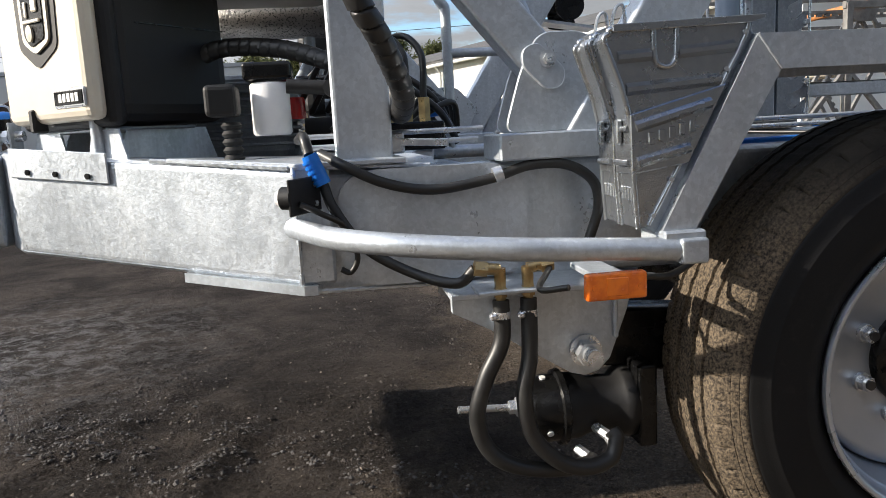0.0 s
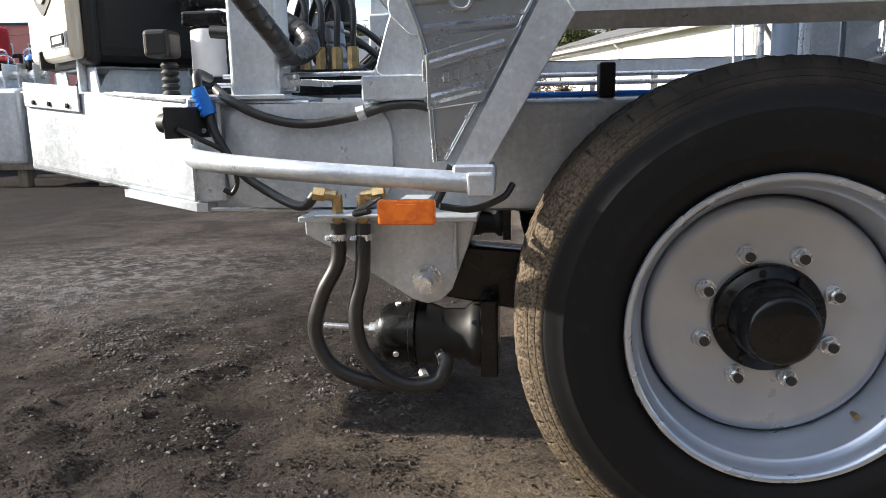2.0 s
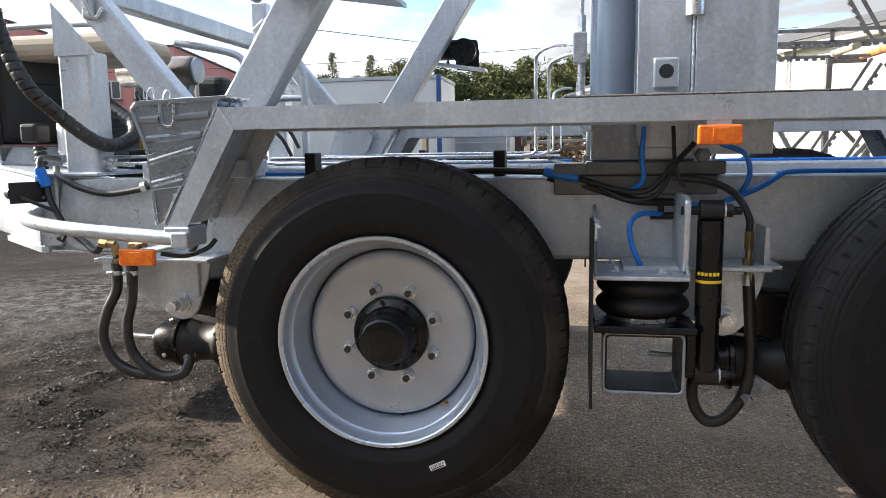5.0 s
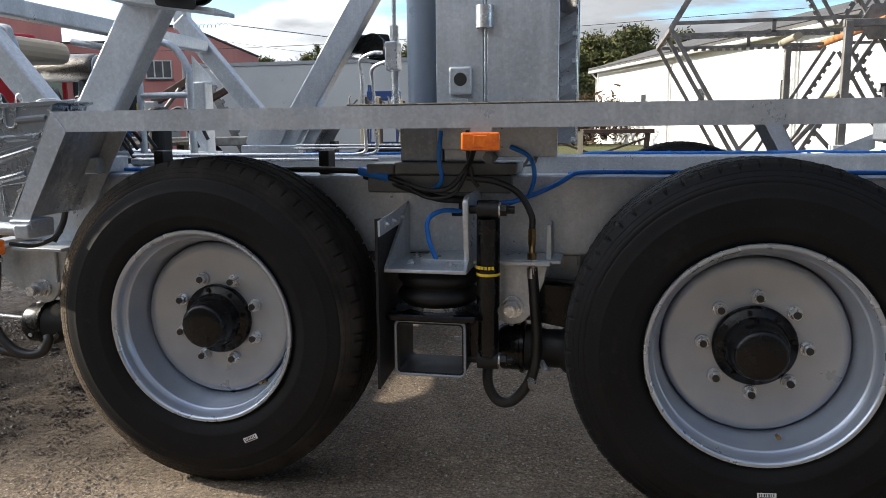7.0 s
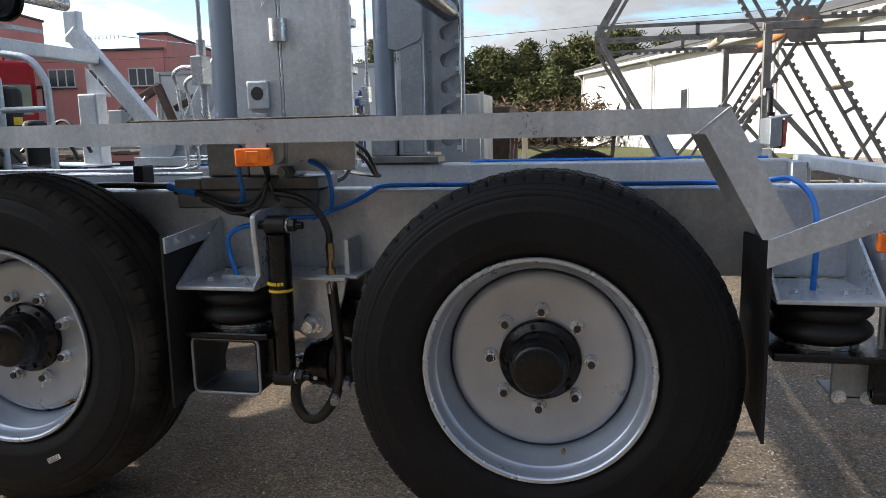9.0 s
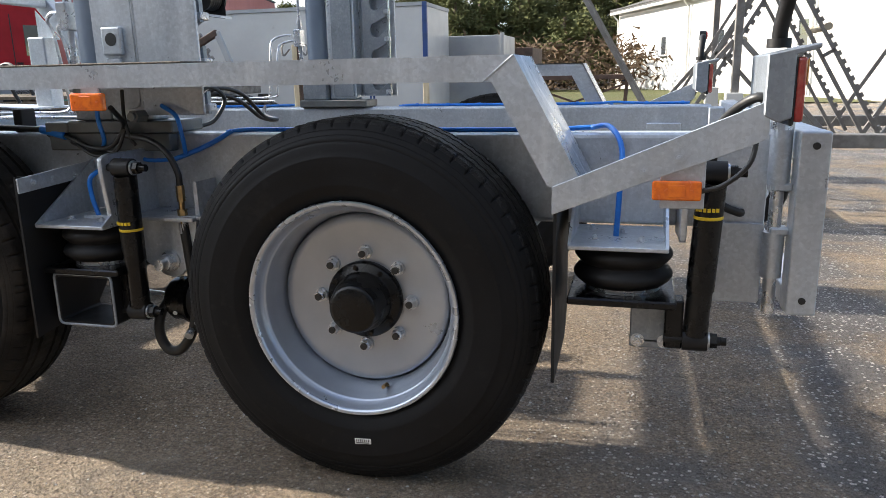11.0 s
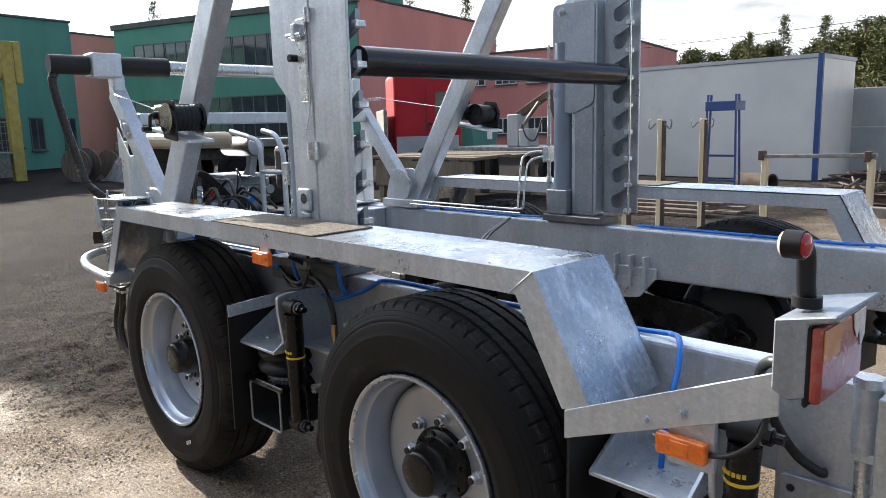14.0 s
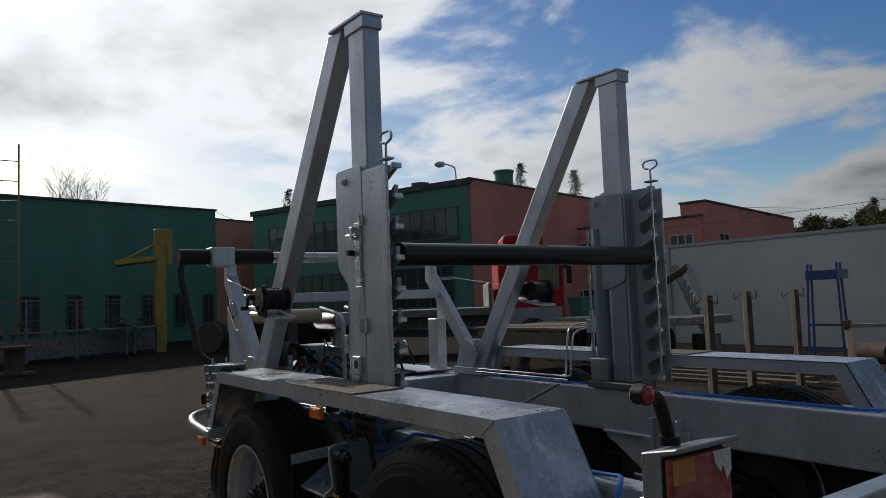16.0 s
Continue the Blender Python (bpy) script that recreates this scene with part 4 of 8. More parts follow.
gate = tpart("rear_gate", gb, GALV, None, "galvanised hinged rear gate frame")
for z in (0.555, 0.95):
    part("gate_hole", Cyl((2.787, 0.1695, z), (2.787, 0.166, z), 0.009, seg=14), INK, gate)
for z0, z1, p0, p1 in ((0.845, 0.985, 0.83, 0.85), (0.60, 0.72, 0.715, 0.735)):
    hb = Cyl((2.718, 0.235, z0), (2.718, 0.235, z1), 0.027, seg=20)
    box(hb, 2.705, 2.75, 0.21, 0.26, p0, p1, 0.004)
    hinge = tpart("gate_hinge", hb, GALV)
pb = Cyl((2.718, 0.235, 0.50), (2.718, 0.235, 1.0), 0.017, seg=16)
hexnut(pb, (2.718, 0.235, 0.985), (0, 0, 1), 0.03, 0.02)
part("hinge_pin", pb, ZINC, hinge)
both("rear_end_plate", Box(2.53, 2.70, 0.275, 0.289, 0.515, 0.97, 0.003))
tpart("far_corner_gusset", Box(2.68, 2.748, 1.9, 2.05, 0.72, 0.96, 0.004))
lp = Prism(rounded([(2.545, 0.515), (2.70, 0.515), (2.70, 0.735), (2.545, 0.735)], 0.012), 1, 0.262, 0.2745, bevel=0.002)
ends = both("lower_end_plate", lp)
tpart("plate_hole", Cyl((2.57, 0.2615, 0.705), (2.57, 0.260, 0.705), 0.009, seg=14), INK, ends[0])


# ---- masts with sliding comb carriages ----
def mast(far):
    s = flip if far else (lambda bm: bm)
    y0, y1 = 0.245, 0.345            # outer and inner face of the post
    post = Box(0.715, 0.872, y0 + 0.010, y0 + 0.098, 1.012, 2.90, 0.010)
    p = tpart("mast", s(post), GALV, None, "tall galvanised mast with a sliding comb carriage")
    cap = Prism([(0.545, 2.905), (0.885, 2.90), (0.885, 2.916), (0.545, 2.921)], 1, y0 - 0.008, y0 + 0.115, bevel=0.003)
    box(cap, 0.70, 0.885, y0, y0 + 0.106, 2.84, 2.90, 0.004)
    part("mast_cap", s(cap), GALV, p)
    br = bmesh.new()
    beam(br, (-0.655, 0.30, 0.985), (0.60, 0.30, 2.93), 0.09, 0.135, 0.008)
    bmesh.ops.bisect_plane(br, geom=br.verts[:] + br.edges[:] + br.faces[:], plane_co=(0, 0, 2.902), plane_no=(0, 0, 1), clear_outer=True)
    bmesh.ops.bisect_plane(br, geom=br.verts[:] + br.edges[:] + br.faces[:], plane_co=(0, 0, 0.99), plane_no=(0, 0, -1), clear_outer=True)
    box(br, -0.86, -0.50, 0.225, 0.40, 0.974, 1.03, 0.004)
    part("mast_brace", s(br), GALV, p, "slanting galvanised box brace")
    # hydraulic cylinder ahead of the post
    cy = Cyl((0.645, 0.315, 1.02), (0.645, 0.315, 1.95), 0.055, seg=32)
    part("lift_cylinder", s(cy), CYLPAINT, p, "blue-grey hydraulic lift cylinder")
    part("cylinder_foot", s(Box(0.575, 0.712, 0.256, 0.385, 1.013, 1.15, 0.006)), GALV_DULL, p)
    cr = Cyl((0.645, 0.315, 1.95), (0.645, 0.315, 2.12), 0.028, seg=20)
    part("piston_rod", s(cr), CHROME, p)
    # carriage: outer plate in two leaves, inner plate, back plate and comb
    a = Prism(rounded([(0.59, 2.19), (0.845, 2.19), (0.845, 1.05), (0.70, 1.05), (0.70, 1.62), (0.59, 1.72)], 0.035, 4), 1, y0 - 0.012, y0, bevel=0.002)
    part("carriage_plate", s(a), GALV, p)
    b = Prism([(0.857, 2.155), (1.07, 2.155), (1.07, 1.03), (0.857, 1.03)], 1, y0 - 0.014, y0 - 0.002, bevel=0.002)
    leaf = part("carriage_leaf", s(b), GALV, p, "long hinged carriage plate")
    wl_ = bmesh.new()
    weld(wl_, (0.851, y0 - 0.008, 1.05), (0.851, y0 - 0.008, 2.15), 0.005)
    part("weld_bead", s(wl_), GALV, p)
    hg = bmesh.new()
    cyl(hg, (0.851, y0 - 0.02, 1.41), (0.851, y0 - 0.02, 1.475), 0.026, seg=20)
    part("leaf_hinge", s(hg), ZINC, p)
    part("leaf_hinge", s(Cyl((0.851, y0 - 0.02, 1.9), (0.851, y0 - 0.02, 1.95), 0.012, seg=12)), ZINC, p)
    c = Prism(rounded([(0.60, 2.15), (0.87, 2.15), (0.87, 1.62), (0.72, 1.56), (0.60, 1.62)], 0.04, 4), 1, y1, y1 + 0.012, bevel=0.002)
    part("inner_plate", s(c), GALV_DULL, p)
    c2 = Prism([(0.745, 1.6), (0.86, 1.6), (0.86, 1.03), (0.745, 1.03)], 1, y1 - 0.004, y1 + 0.008, bevel=0.002)
    part("inner_rail", s(c2), GALV_DULL, p)
    # comb with hooked slots, cut as a toothed outline
    comb = bmesh.new()
    z = 1.055
    pitch = 0.138
    pts = [(0.90, 1.03)]
    outline = [(0.905, 1.03), (1.052, 1.03)]
    for k in range(8):
        zb = 1.05 + k * pitch
        outline += [(1.052, zb + 0.050), (1.0, zb + 0.012), (0.975, zb + 0.010), (0.955, zb + 0.025), (0.950, zb + 0.055), (0.960, zb + 0.078), (0.985, zb + 0.088), (1.052, zb + 0.122)]
    outline += [(1.052, 2.16), (0.905, 2.16)]
    prism(comb, outline, 1, 0.285, 0.305)
    part("comb_plate", s(comb), GALV_DULL, p, "toothed comb plate with hooked slots")
    for k in range(9):
        part("comb_lug", s(Box(1.035, 1.06, 0.278, 0.325, 1.05 + k * pitch - 0.012, 1.05 + k * pitch + 0.012, 0.003)), ZINC, p)
    rx, ry = (1.06, 0.314) if far else (0.995, 0.283)
    rd = Cyl((rx, ry - 0.0, 1.03), (rx, ry, 2.24), 0.006, seg=10)
    part("lock_rod", s(rd), CHROME, p, "thin locking rod with a loop handle")
    hd = Tube([(rx - 0.015, ry, 2.265), (rx - 0.042, ry, 2.275), (rx - 0.05, ry, 2.295), (rx - 0.035, ry, 2.312), (rx, ry, 2.315), (rx + 0.035, ry, 2.312), (rx + 0.05, ry, 2.295), (rx + 0.042, ry, 2.275), (rx + 0.015, ry, 2.265), (rx, ry, 2.255), (rx, ry, 2.20)], 0.006, 8, 5)
    box(hd, rx - 0.035, rx + 0.04, ry - 0.02, ry + 0.02, 2.185, 2.195, 0.002)
    part("rod_handle", s(hd), CHROME, p)
    ds = bmesh.new()
    bolt(ds, (0.68, y0 - 0.013, 2.13), (0, -1, 0), 0.016, 0.012)
    part("carriage_bolt", s(ds), ZINC, p)
    d2 = bmesh.new()
    bolt(d2, (0.655, y1 + 0.012, 2.11), (0, 1, 0), 0.016, 0.012)
    part("carriage_bolt", s(d2), ZINC, p)
    # small square lug with a hole near the foot, and a latch
    lg = bmesh.new()
    box(lg, 0.743, 0.812, y0 - 0.03, y0 - 0.012, 1.215, 1.30, 0.006)
    box(lg, 0.745, 0.80, y0 - 0.024, y0 - 0.012, 1.188, 1.208, 0.004)
    part("foot_lug", s(lg), GALV, p)
    lh = Cyl((0.778, y0 - 0.0302, 1.262), (0.778, y0 - 0.0312, 1.262), 0.02, seg=20)
    part("lug_hole", s(lh), INK, p)
    lt = bmesh.new()
    box(lt, 0.775, 0.835, y0 - 0.022, y0 - 0.012, 1.62, 1.92, 0.006)
    box(lt, 0.77, 0.80, y0 - 0.045, y0 - 0.012, 1.84, 1.90, 0.004)
    cyl(lt, (0.74, y0 - 0.035, 1.86), (0.83, y0 - 0.035, 1.86), 0.009, seg=10)
    part("latch", s(lt), ZINC, p)
    kb = Cyl((0.765, y0 - 0.012, 1.78), (0.765, y0 - 0.05, 1.78), 0.014, seg=12)
    part("latch_knob", s(kb), BLACK, p)
    wi = Tube([(0.80, y0 - 0.04, 1.83), (0.845, y0 - 0.03, 1.75), (0.84, y0 - 0.02, 1.62), (0.80, y0 - 0.02, 1.5)], 0.0025, 6, 6)
    part("safety_wire", s(wi), ZINC, p)
    # winch on the brace
    wn = bmesh.new()
    c = Vector((0.02, 0.225, 1.62))
    prism(wn, [(-0.36, 1.535), (0.03, 1.475), (0.03, 1.488), (-0.36, 1.548)], 1, 0.13, 0.255)
    part("winch_shelf", s(wn), GALV, p)
    wb_ = Cyl((-0.09, 0.10, 1.585), (-0.09, 0.252, 1.585), 0.055, seg=24)
    cyl(wb_, (-0.09, 0.09, 1.585), (-0.09, 0.105, 1.585), 0.068, seg=28)
    cyl(wb_, (-0.09, 0.24, 1.585), (-0.09, 0.254, 1.585), 0.068, seg=28)
    box(wb_, -0.29, -0.12, 0.125, 0.235, 1.55, 1.65, 0.014)
    cyl(wb_, (-0.2, 0.13, 1.60), (-0.2, 0.08, 1.60), 0.022, 0.018, seg=14)
    w_ = part("winch", s(wb_), BLACK, p, "small black cable winch on the brace")
    cr_ = Tube([(-0.2, 0.09, 1.60), (-0.2, 0.072, 1.60), (-0.205, 0.07, 1.575), (-0.212, 0.07, 1.54)], 0.008, 8, 4)
    cyl(cr_, (-0.212, 0.075, 1.54), (-0.212, 0.035, 1.54), 0.012, seg=12)
    part("crank", s(cr_), BLACK_MATT, w_)
    rp_ = bmesh.new()
    for k in range(5):
        lathe(rp_, [(0.055, 0.12 + 0.022 * k), (0.059, 0.131 + 0.022 * k), (0.055, 0.142 + 0.022 * k)], 24, Matrix.Translation((-0.09, 0, 1.585)))
    part("wound_rope", s(rp_), BLACK_MATT, w_)
    part("cheek_plate", s(Prism(rounded([(-0.16, 1.50), (-0.02, 1.48), (-0.03, 1.66), (-0.14, 1.67)], 0.02), 1, 0.106, 0.112)), BLACK_MATT, w_)
    return p


mast(False)
mast(True)
# the drum shaft between the combs
sh = Cyl((1.005, 0.33, 1.757), (1.005, 2 * CY - 0.33, 1.757), 0.053, seg=40)
tpart("drum_shaft", sh, material("black powder coat", (0.010, 0.010, 0.013), 0.22, 0, (0.016, 0.016, 0.02), 3, 5, (0.4, 0.6), 0.0001, 80, 0.05), None, "glossy black drum shaft between the masts")


# ---- loader frame at the front: posts, slanting arms, cross tube and roller ----
def loader(far):
    s = flip if far else (lambda bm: bm)
    pb = Box(-1.195, -1.073, 0.30, 0.40, 0.985, 1.40, 0.010)
    prism(pb, [(-1.20, 1.385), (-1.05, 1.385), (-1.05, 1.395), (-1.20, 1.56)], 1, 0.295, 0.301)
    p = tpart("arm_rest_post", s(pb), GALV, None, "upright galvanised rest post")
    ab = Beam((-0.735, 0.33, 1.165), (-1.235, 0.33, 1.76), 0.075, 0.095, 0.008)
    a = tpart("loader_arm", s(ab), GALV, None, "slanting galvanised loader arm")
    st = Box(-1.27, -1.18, 0.30, 0.36, 1.70, 1.875, 0.006)
    part("arm_head", s(st), GALV, a)
    pv = bmesh.new()
    prism(pv, rounded([(-0.84, 1.03), (-0.62, 1.03), (-0.57, 1.14), (-0.66, 1.235), (-0.76, 1.235), (-0.80, 1.16)], 0.03), 1, 0.268, 0.280, bevel=0.002)
    prism(pv, rounded([(-0.84, 1.03), (-0.62, 1.03), (-0.57, 1.14), (-0.66, 1.235), (-0.76, 1.235), (-0.80, 1.16)], 0.03), 1, 0.372, 0.384, bevel=0.002)
    tp = tpart("pivot_bracket", s(pv), GALV, None, "welded pivot bracket of the loader arm")
    ear = Prism(rounded([(-0.80, 1.20), (-0.765, 1.215), (-0.705, 1.155), (-0.715, 1.12), (-0.75, 1.115), (-0.80, 1.165)], 0.02), 1, 0.255, 0.267, bevel=0.002)
    part("pivot_ear", s(ear), GALV, tp)
    bb = bmesh.new()
    bolt(bb, (-0.745, 0.255, 1.178), (0, -1, 0), 0.012, 0.012)
    part("pivot_pin", s(bb), ZINC, tp)
    cl = bmesh.new()
    tube(cl, [(-1.10, 0.285, 1.60), (-1.06, 0.27, 1.56), (-1.03, 0.28, 1.50), (-1.00, 0.285, 1.53)], 0.006, 8, 5)
    box(cl, -1.07, -1.03, 0.275, 0.30, 1.50, 1.58, 0.004)
    part("arm_latch", s(cl), ZINC, a)
    return a


near_arm = loader(False)
far_arm = loader(True)
tpart("cross_tube", Box(-1.115, -1.045, 0.37, 2 * CY - 0.37, 1.565, 1.635, 0.008), GALV, None, "square galvanised cross tube between the loader arms")
tpart("guide_roller", Cyl((-1.20, 0.42, 1.90), (-1.20, 2 * CY - 0.42, 1.90), 0.04, seg=28), GALV_SHEET, None, "bright steel guide roller")
tpart("roller_sleeve", Cyl((-1.20, 0.34, 1.90), (-1.20, 0.62, 1.90), 0.055, seg=28), BLACK_MATT)
rb = Cyl((-1.20, -0.03, 1.90), (-1.20, 0.17, 1.90), 0.052, seg=28)
tpart("roller_drive", rb, BLACK_MATT, None, "black hydraulic motor on the roller end")
tpart("roller_bearing", Box(-1.265, -1.135, 0.175, 0.335, 1.835, 1.965, 0.008), GALV, None, "square galvanised bearing block")
fh = wrapped([(-1.20, 0.0, 1.865), (-1.205, -0.015, 1.80), (-1.205, 0.02, 1.60), (-1.19, 0.062, 1.40), (-1.135, 0.073, 1.274), (-1.098, 0.109, 1.212), (-1.055, 0.206, 1.126), (-1.050, 0.30, 1.090), (-1.048, 0.39, 1.090), (-1.04, 0.47, 1.122), (-1.085, 0.53, 1.17), (-1.20, 0.60, 1.228), (-1.32, 0.69, 1.272), (-1.47, 0.76, 1.285), (-1.56, 0.80, 1.25)], 0.0235)
tpart("wrapped_hose", fh, HOSE, None, "spiral-wrapped black hydraulic hose")
sp = bmesh.new()
path = [(-0.98 + 0.0, 0.0, 0.0)]
coil = [(-1.18 + 0.0045 * k + 0.0, 2 * CY - 0.33 + 0.012 * math.sin(k * 1.1), 1.72 + 0.012 * math.cos(k * 1.1)) for k in range(60)]
tube(sp, coil, 0.002, 5, 0)
tpart("tension_spring", sp, ZINC)
tpart("pull_wire", Tube([(-0.91, 2 * CY - 0.33, 1.72), (-0.28, 2 * CY - 0.28, 1.63)], 0.003, 6, 0), ZINC)
tpart("pull_wire", Tube([(-1.14, 0.28, 1.74), (-0.2, 0.15, 1.61)], 0.003, 6, 0), ZINC)

# guard hoop behind the brace
hp = Tube([(-0.84, 1.0, 0.99), (-0.84, 1.0, 1.36), (-0.85, 1.0, 1.42), (-0.91, 1.0, 1.47), (-1.15, 0.98, 1.52)], 0.016, 12, 6)
tpart("guard_hoop", hp, GALV, None, "bent galvanised guard tube")
hp = Tube([(-0.59, 1.0, 0.99), (-0.59, 1.0, 1.30), (-0.60, 1.0, 1.40), (-0.67, 1.0, 1.49), (-0.80, 1.0, 1.52)], 0.016, 12, 6)
tube(hp, [(-0.84, 1.0, 1.275), (-0.59, 1.0, 1.275)], 0.014, 12, 0)
tube(hp, [(-0.90, 1.0, 0.98), (-0.55, 1.0, 0.98)], 0.02, 12, 0)
tpart("guard_hoop", hp, GALV, None, "bent galvanised guard tube")


# ---- toolbox on the drawbar arm ----
tb = thing("toolbox", (-1.72, 0.75, 0.985), "black plastic toolbox with a champagne lid on steel feet", "toolbox")
RT = Matrix.Translation((-1.715, 0.505, 1.072)) @ Matrix.Rotation(radians(-39.0), 4, "Z")   # x: along the lid towards its latch-free edge, y: into the box


def tbox(x0, x1, y0, y1, z0, z1, bevel):
    return box(bmesh.new(), x0, x1, y0, y1, z0, z1, bevel, RT)


part("body", tbox(-0.375, -0.008, 0.055, 0.42, 0.03, 0.42, 0.045), BLACK_MATT, tb, "black moulded plastic box body")
part("rim", tbox(-0.38, 0.0, 0.04, 0.085, 0.024, 0.425, 0.02), BLACK_MATT, tb)
part("lid", tbox(-0.363, -0.018, 0.0, 0.05, 0.040, 0.405, 0.022), LID, tb, "champagne plastic lid")
lb = prism(bmesh.new(), rounded([(-0.262, 0.37), (-0.262, 0.215), (-0.195, 0.165), (-0.112, 0.21), (-0.10, 0.37)], 0.018), 1, -0.003, 0.004, m=RT)
lt = part("latch_recess", lb, BLACK_MATT, tb, "black latch recess")
lb = prism(bmesh.new(), rounded([(-0.236, 0.352), (-0.236, 0.228), (-0.19, 0.198), (-0.132, 0.225), (-0.125, 0.352)], 0.016), 1, -0.009, -0.003, m=RT)
part("latch_frame", lb, LID, tb, "champagne plastic latch frame")
lb = prism(bmesh.new(), rounded([(-0.222, 0.335), (-0.222, 0.24), (-0.20, 0.215), (-0.145, 0.232), (-0.14, 0.335)], 0.010), 1, -0.0115, -0.009, m=RT)
lv = part("latch_well", lb, BLACK, tb)
lb = box(bmesh.new(), -0.215, -0.148, -0.018, -0.0115, 0.268, 0.276, 0.002, RT)
box(lb, -0.207, -0.196, -0.016, -0.0115, 0.282, 0.318, 0.002, RT)
box(lb, -0.178, -0.155, -0.016, -0.0115, 0.292, 0.322, 0.003, RT)
lathe(lb, [(0.003, 0.0), (0.012, 0.002), (0.012, 0.008), (0.003, 0.010)], 18, RT @ Matrix.Translation((-0.195, -0.0185, 0.246)) @ Matrix.Diagonal((1, 1, 1.6, 1)))
part("latch_lever", lb, LID, lv)
part("badge_rim", tbox(-0.154, -0.031, -0.0045, 0.002, 0.071, 0.116, 0.004), ZINC, tb)
part("badge", tbox(-0.15, -0.035, -0.006, 0.002, 0.075, 0.112, 0.004), BLACK, tb, "small black badge with a metal rim")
bb = bmesh.new()
for k in range(5):
    box(bb, -0.128 + k * 0.016, -0.128 + k * 0.016 + 0.011, -0.0075, -0.0055, 0.084, 0.103, 0, RT)
part("badge_mark", bb, PAPER, tb)
part("side_crease", tbox(-0.0085, -0.006, 0.13, 0.40, 0.262, 0.266, 0.001), BLACK, tb)
part("drain_tray", tbox(-0.35, -0.03, 0.06, 0.30, 0.016, 0.0235, 0.003), GALV_DULL, tb)
part("lid_hinge", tbox(-0.26, -0.24, -0.008, 0.03, 0.02, 0.075, 0.004), BLACK_MATT, tb)
for x in (-0.30, -0.07):
    f = prism(bmesh.new(), [(x - 0.085, -0.087), (x + 0.085, -0.087), (x + 0.05, 0.018), (x - 0.05, 0.018)], 1, 0.06, 0.066, m=RT)
    prism(f, [(0.06, -0.087), (0.40, -0.087), (0.36, 0.018), (0.12, 0.018)], 0, x, x + 0.006, m=RT)
    part("foot", f, GALV, tb)

# ---- air couplings on the coupling beam ----
for x, capm, label in ((-2.144, RED, "red"), (-2.04, BLUE, "blue")):
    cp_ = thing("air_coupling", (x, 0.80, 1.046), "air brake coupling with a " + label + " cap on a steel bracket", "air coupling", "air couplings")
    bm = Box(x - 0.030, x - 0.025, 0.765, 0.84, 1.046, 1.125, 0.001)
    box(bm, x + 0.025, x + 0.030, 0.765, 0.84, 1.046, 1.125, 0.001)
    box(bm, x - 0.0249, x + 0.0249, 0.765, 0.84, 1.046, 1.052, 0.001)
    part("bracket", bm, GALV, cp_)
    bm = Cyl((x - 0.055, 0.80, 1.09), (x + 0.05, 0.80, 1.09), 0.014, seg=12)
    hexnut(bm, (x - 0.024, 0.80, 1.09), (1, 0, 0), 0.021, 0.014)
    hexnut(bm, (x + 0.002, 0.80, 1.09), (1, 0, 0), 0.019, 0.012)
    part("union", bm, ZINC, cp_)
    part("head", Cyl((x, 0.815, 1.105), (x, 0.815, 1.135), 0.026, seg=20), BLACK, cp_)
    part("cap", Lathe([(0.027, 0.0), (0.027, 0.008), (0.018, 0.018), (0.004, 0.021)], 20, Matrix.Translation((x, 0.815, 1.135)) @ Matrix.Rotation(math.pi / 2, 4, "X")), capm, cp_)
    part("guard_wire", Tube([(x - 0.025, 0.80, 1.12), (x - 0.02, 0.80, 1.165), (x + 0.02, 0.80, 1.165), (x + 0.025, 0.80, 1.12)], 0.003, 6, 4), ZINC, cp_)

# ---- hydraulic power pack between the drawbar arms ----
pp = thing("power_pack", (-1.5, 1.15, 0.96), "engine driven hydraulic power pack with a shielded muffler", "engine")
part("base_plate", Box(-1.66, -1.12, 0.93, 1.9, 0.955, 0.985, 0.004), BLACK_MATT, pp)
part("engine_block", Box(-1.62, -1.30, 0.98, 1.30, 0.985, 1.24, 0.03), GALV_DULL, pp, "cast metal engine block")
for k in range(9):
    part("cooling_fin", Box(-1.585, -1.29, 0.96, 1.32, 1.03 + k * 0.022, 1.04 + k * 0.022, 0.003), GALV_DULL, pp)
PERF = material("perforated steel shield", (0.20, 0.19, 0.18), 0.4, 0.85, (0.14, 0.13, 0.12), 9, 4, (0.4, 0.6), 0.002, 140, 0.08, (0.03, 0.03, 0.03), 190, (0.56, 0.60))
part("muffler", Lathe([(0.05, 0.0), (0.062, 0.01), (0.065, 0.03), (0.065, 0.36), (0.05, 0.375)], 32, Matrix.Translation((-1.15, 1.15, 1.42)) @ Matrix.Rotation(math.pi / 2, 4, "Z")), PERF, pp, "dark perforated steel muffler shield")
part("muffler_end", Lathe([(0.058, 0.0), (0.056, -0.008), (0.03, -0.012), (0.02, -0.012)], 32, Matrix.Translation((-1.15, 1.15, 1.42)) @ Matrix.Rotation(math.pi / 2, 4, "Z")), GALV_DULL, pp)
part("exhaust_pipe", Tube([(-1.25, 1.15, 1.37), (-1.26, 1.15, 1.28), (-1.32, 1.12, 1.18)], 0.018, 12, 5), GALV_DULL, pp)
part("fuel_tank", Box(-1.72, -1.18, 0.62, 1.02, 1.42, 1.52, 0.04), material("sand plastic", (0.36, 0.31, 0.24), 0.5, 0, (0.30, 0.26, 0.2), 4, 4), pp, "sand-coloured flat tank")
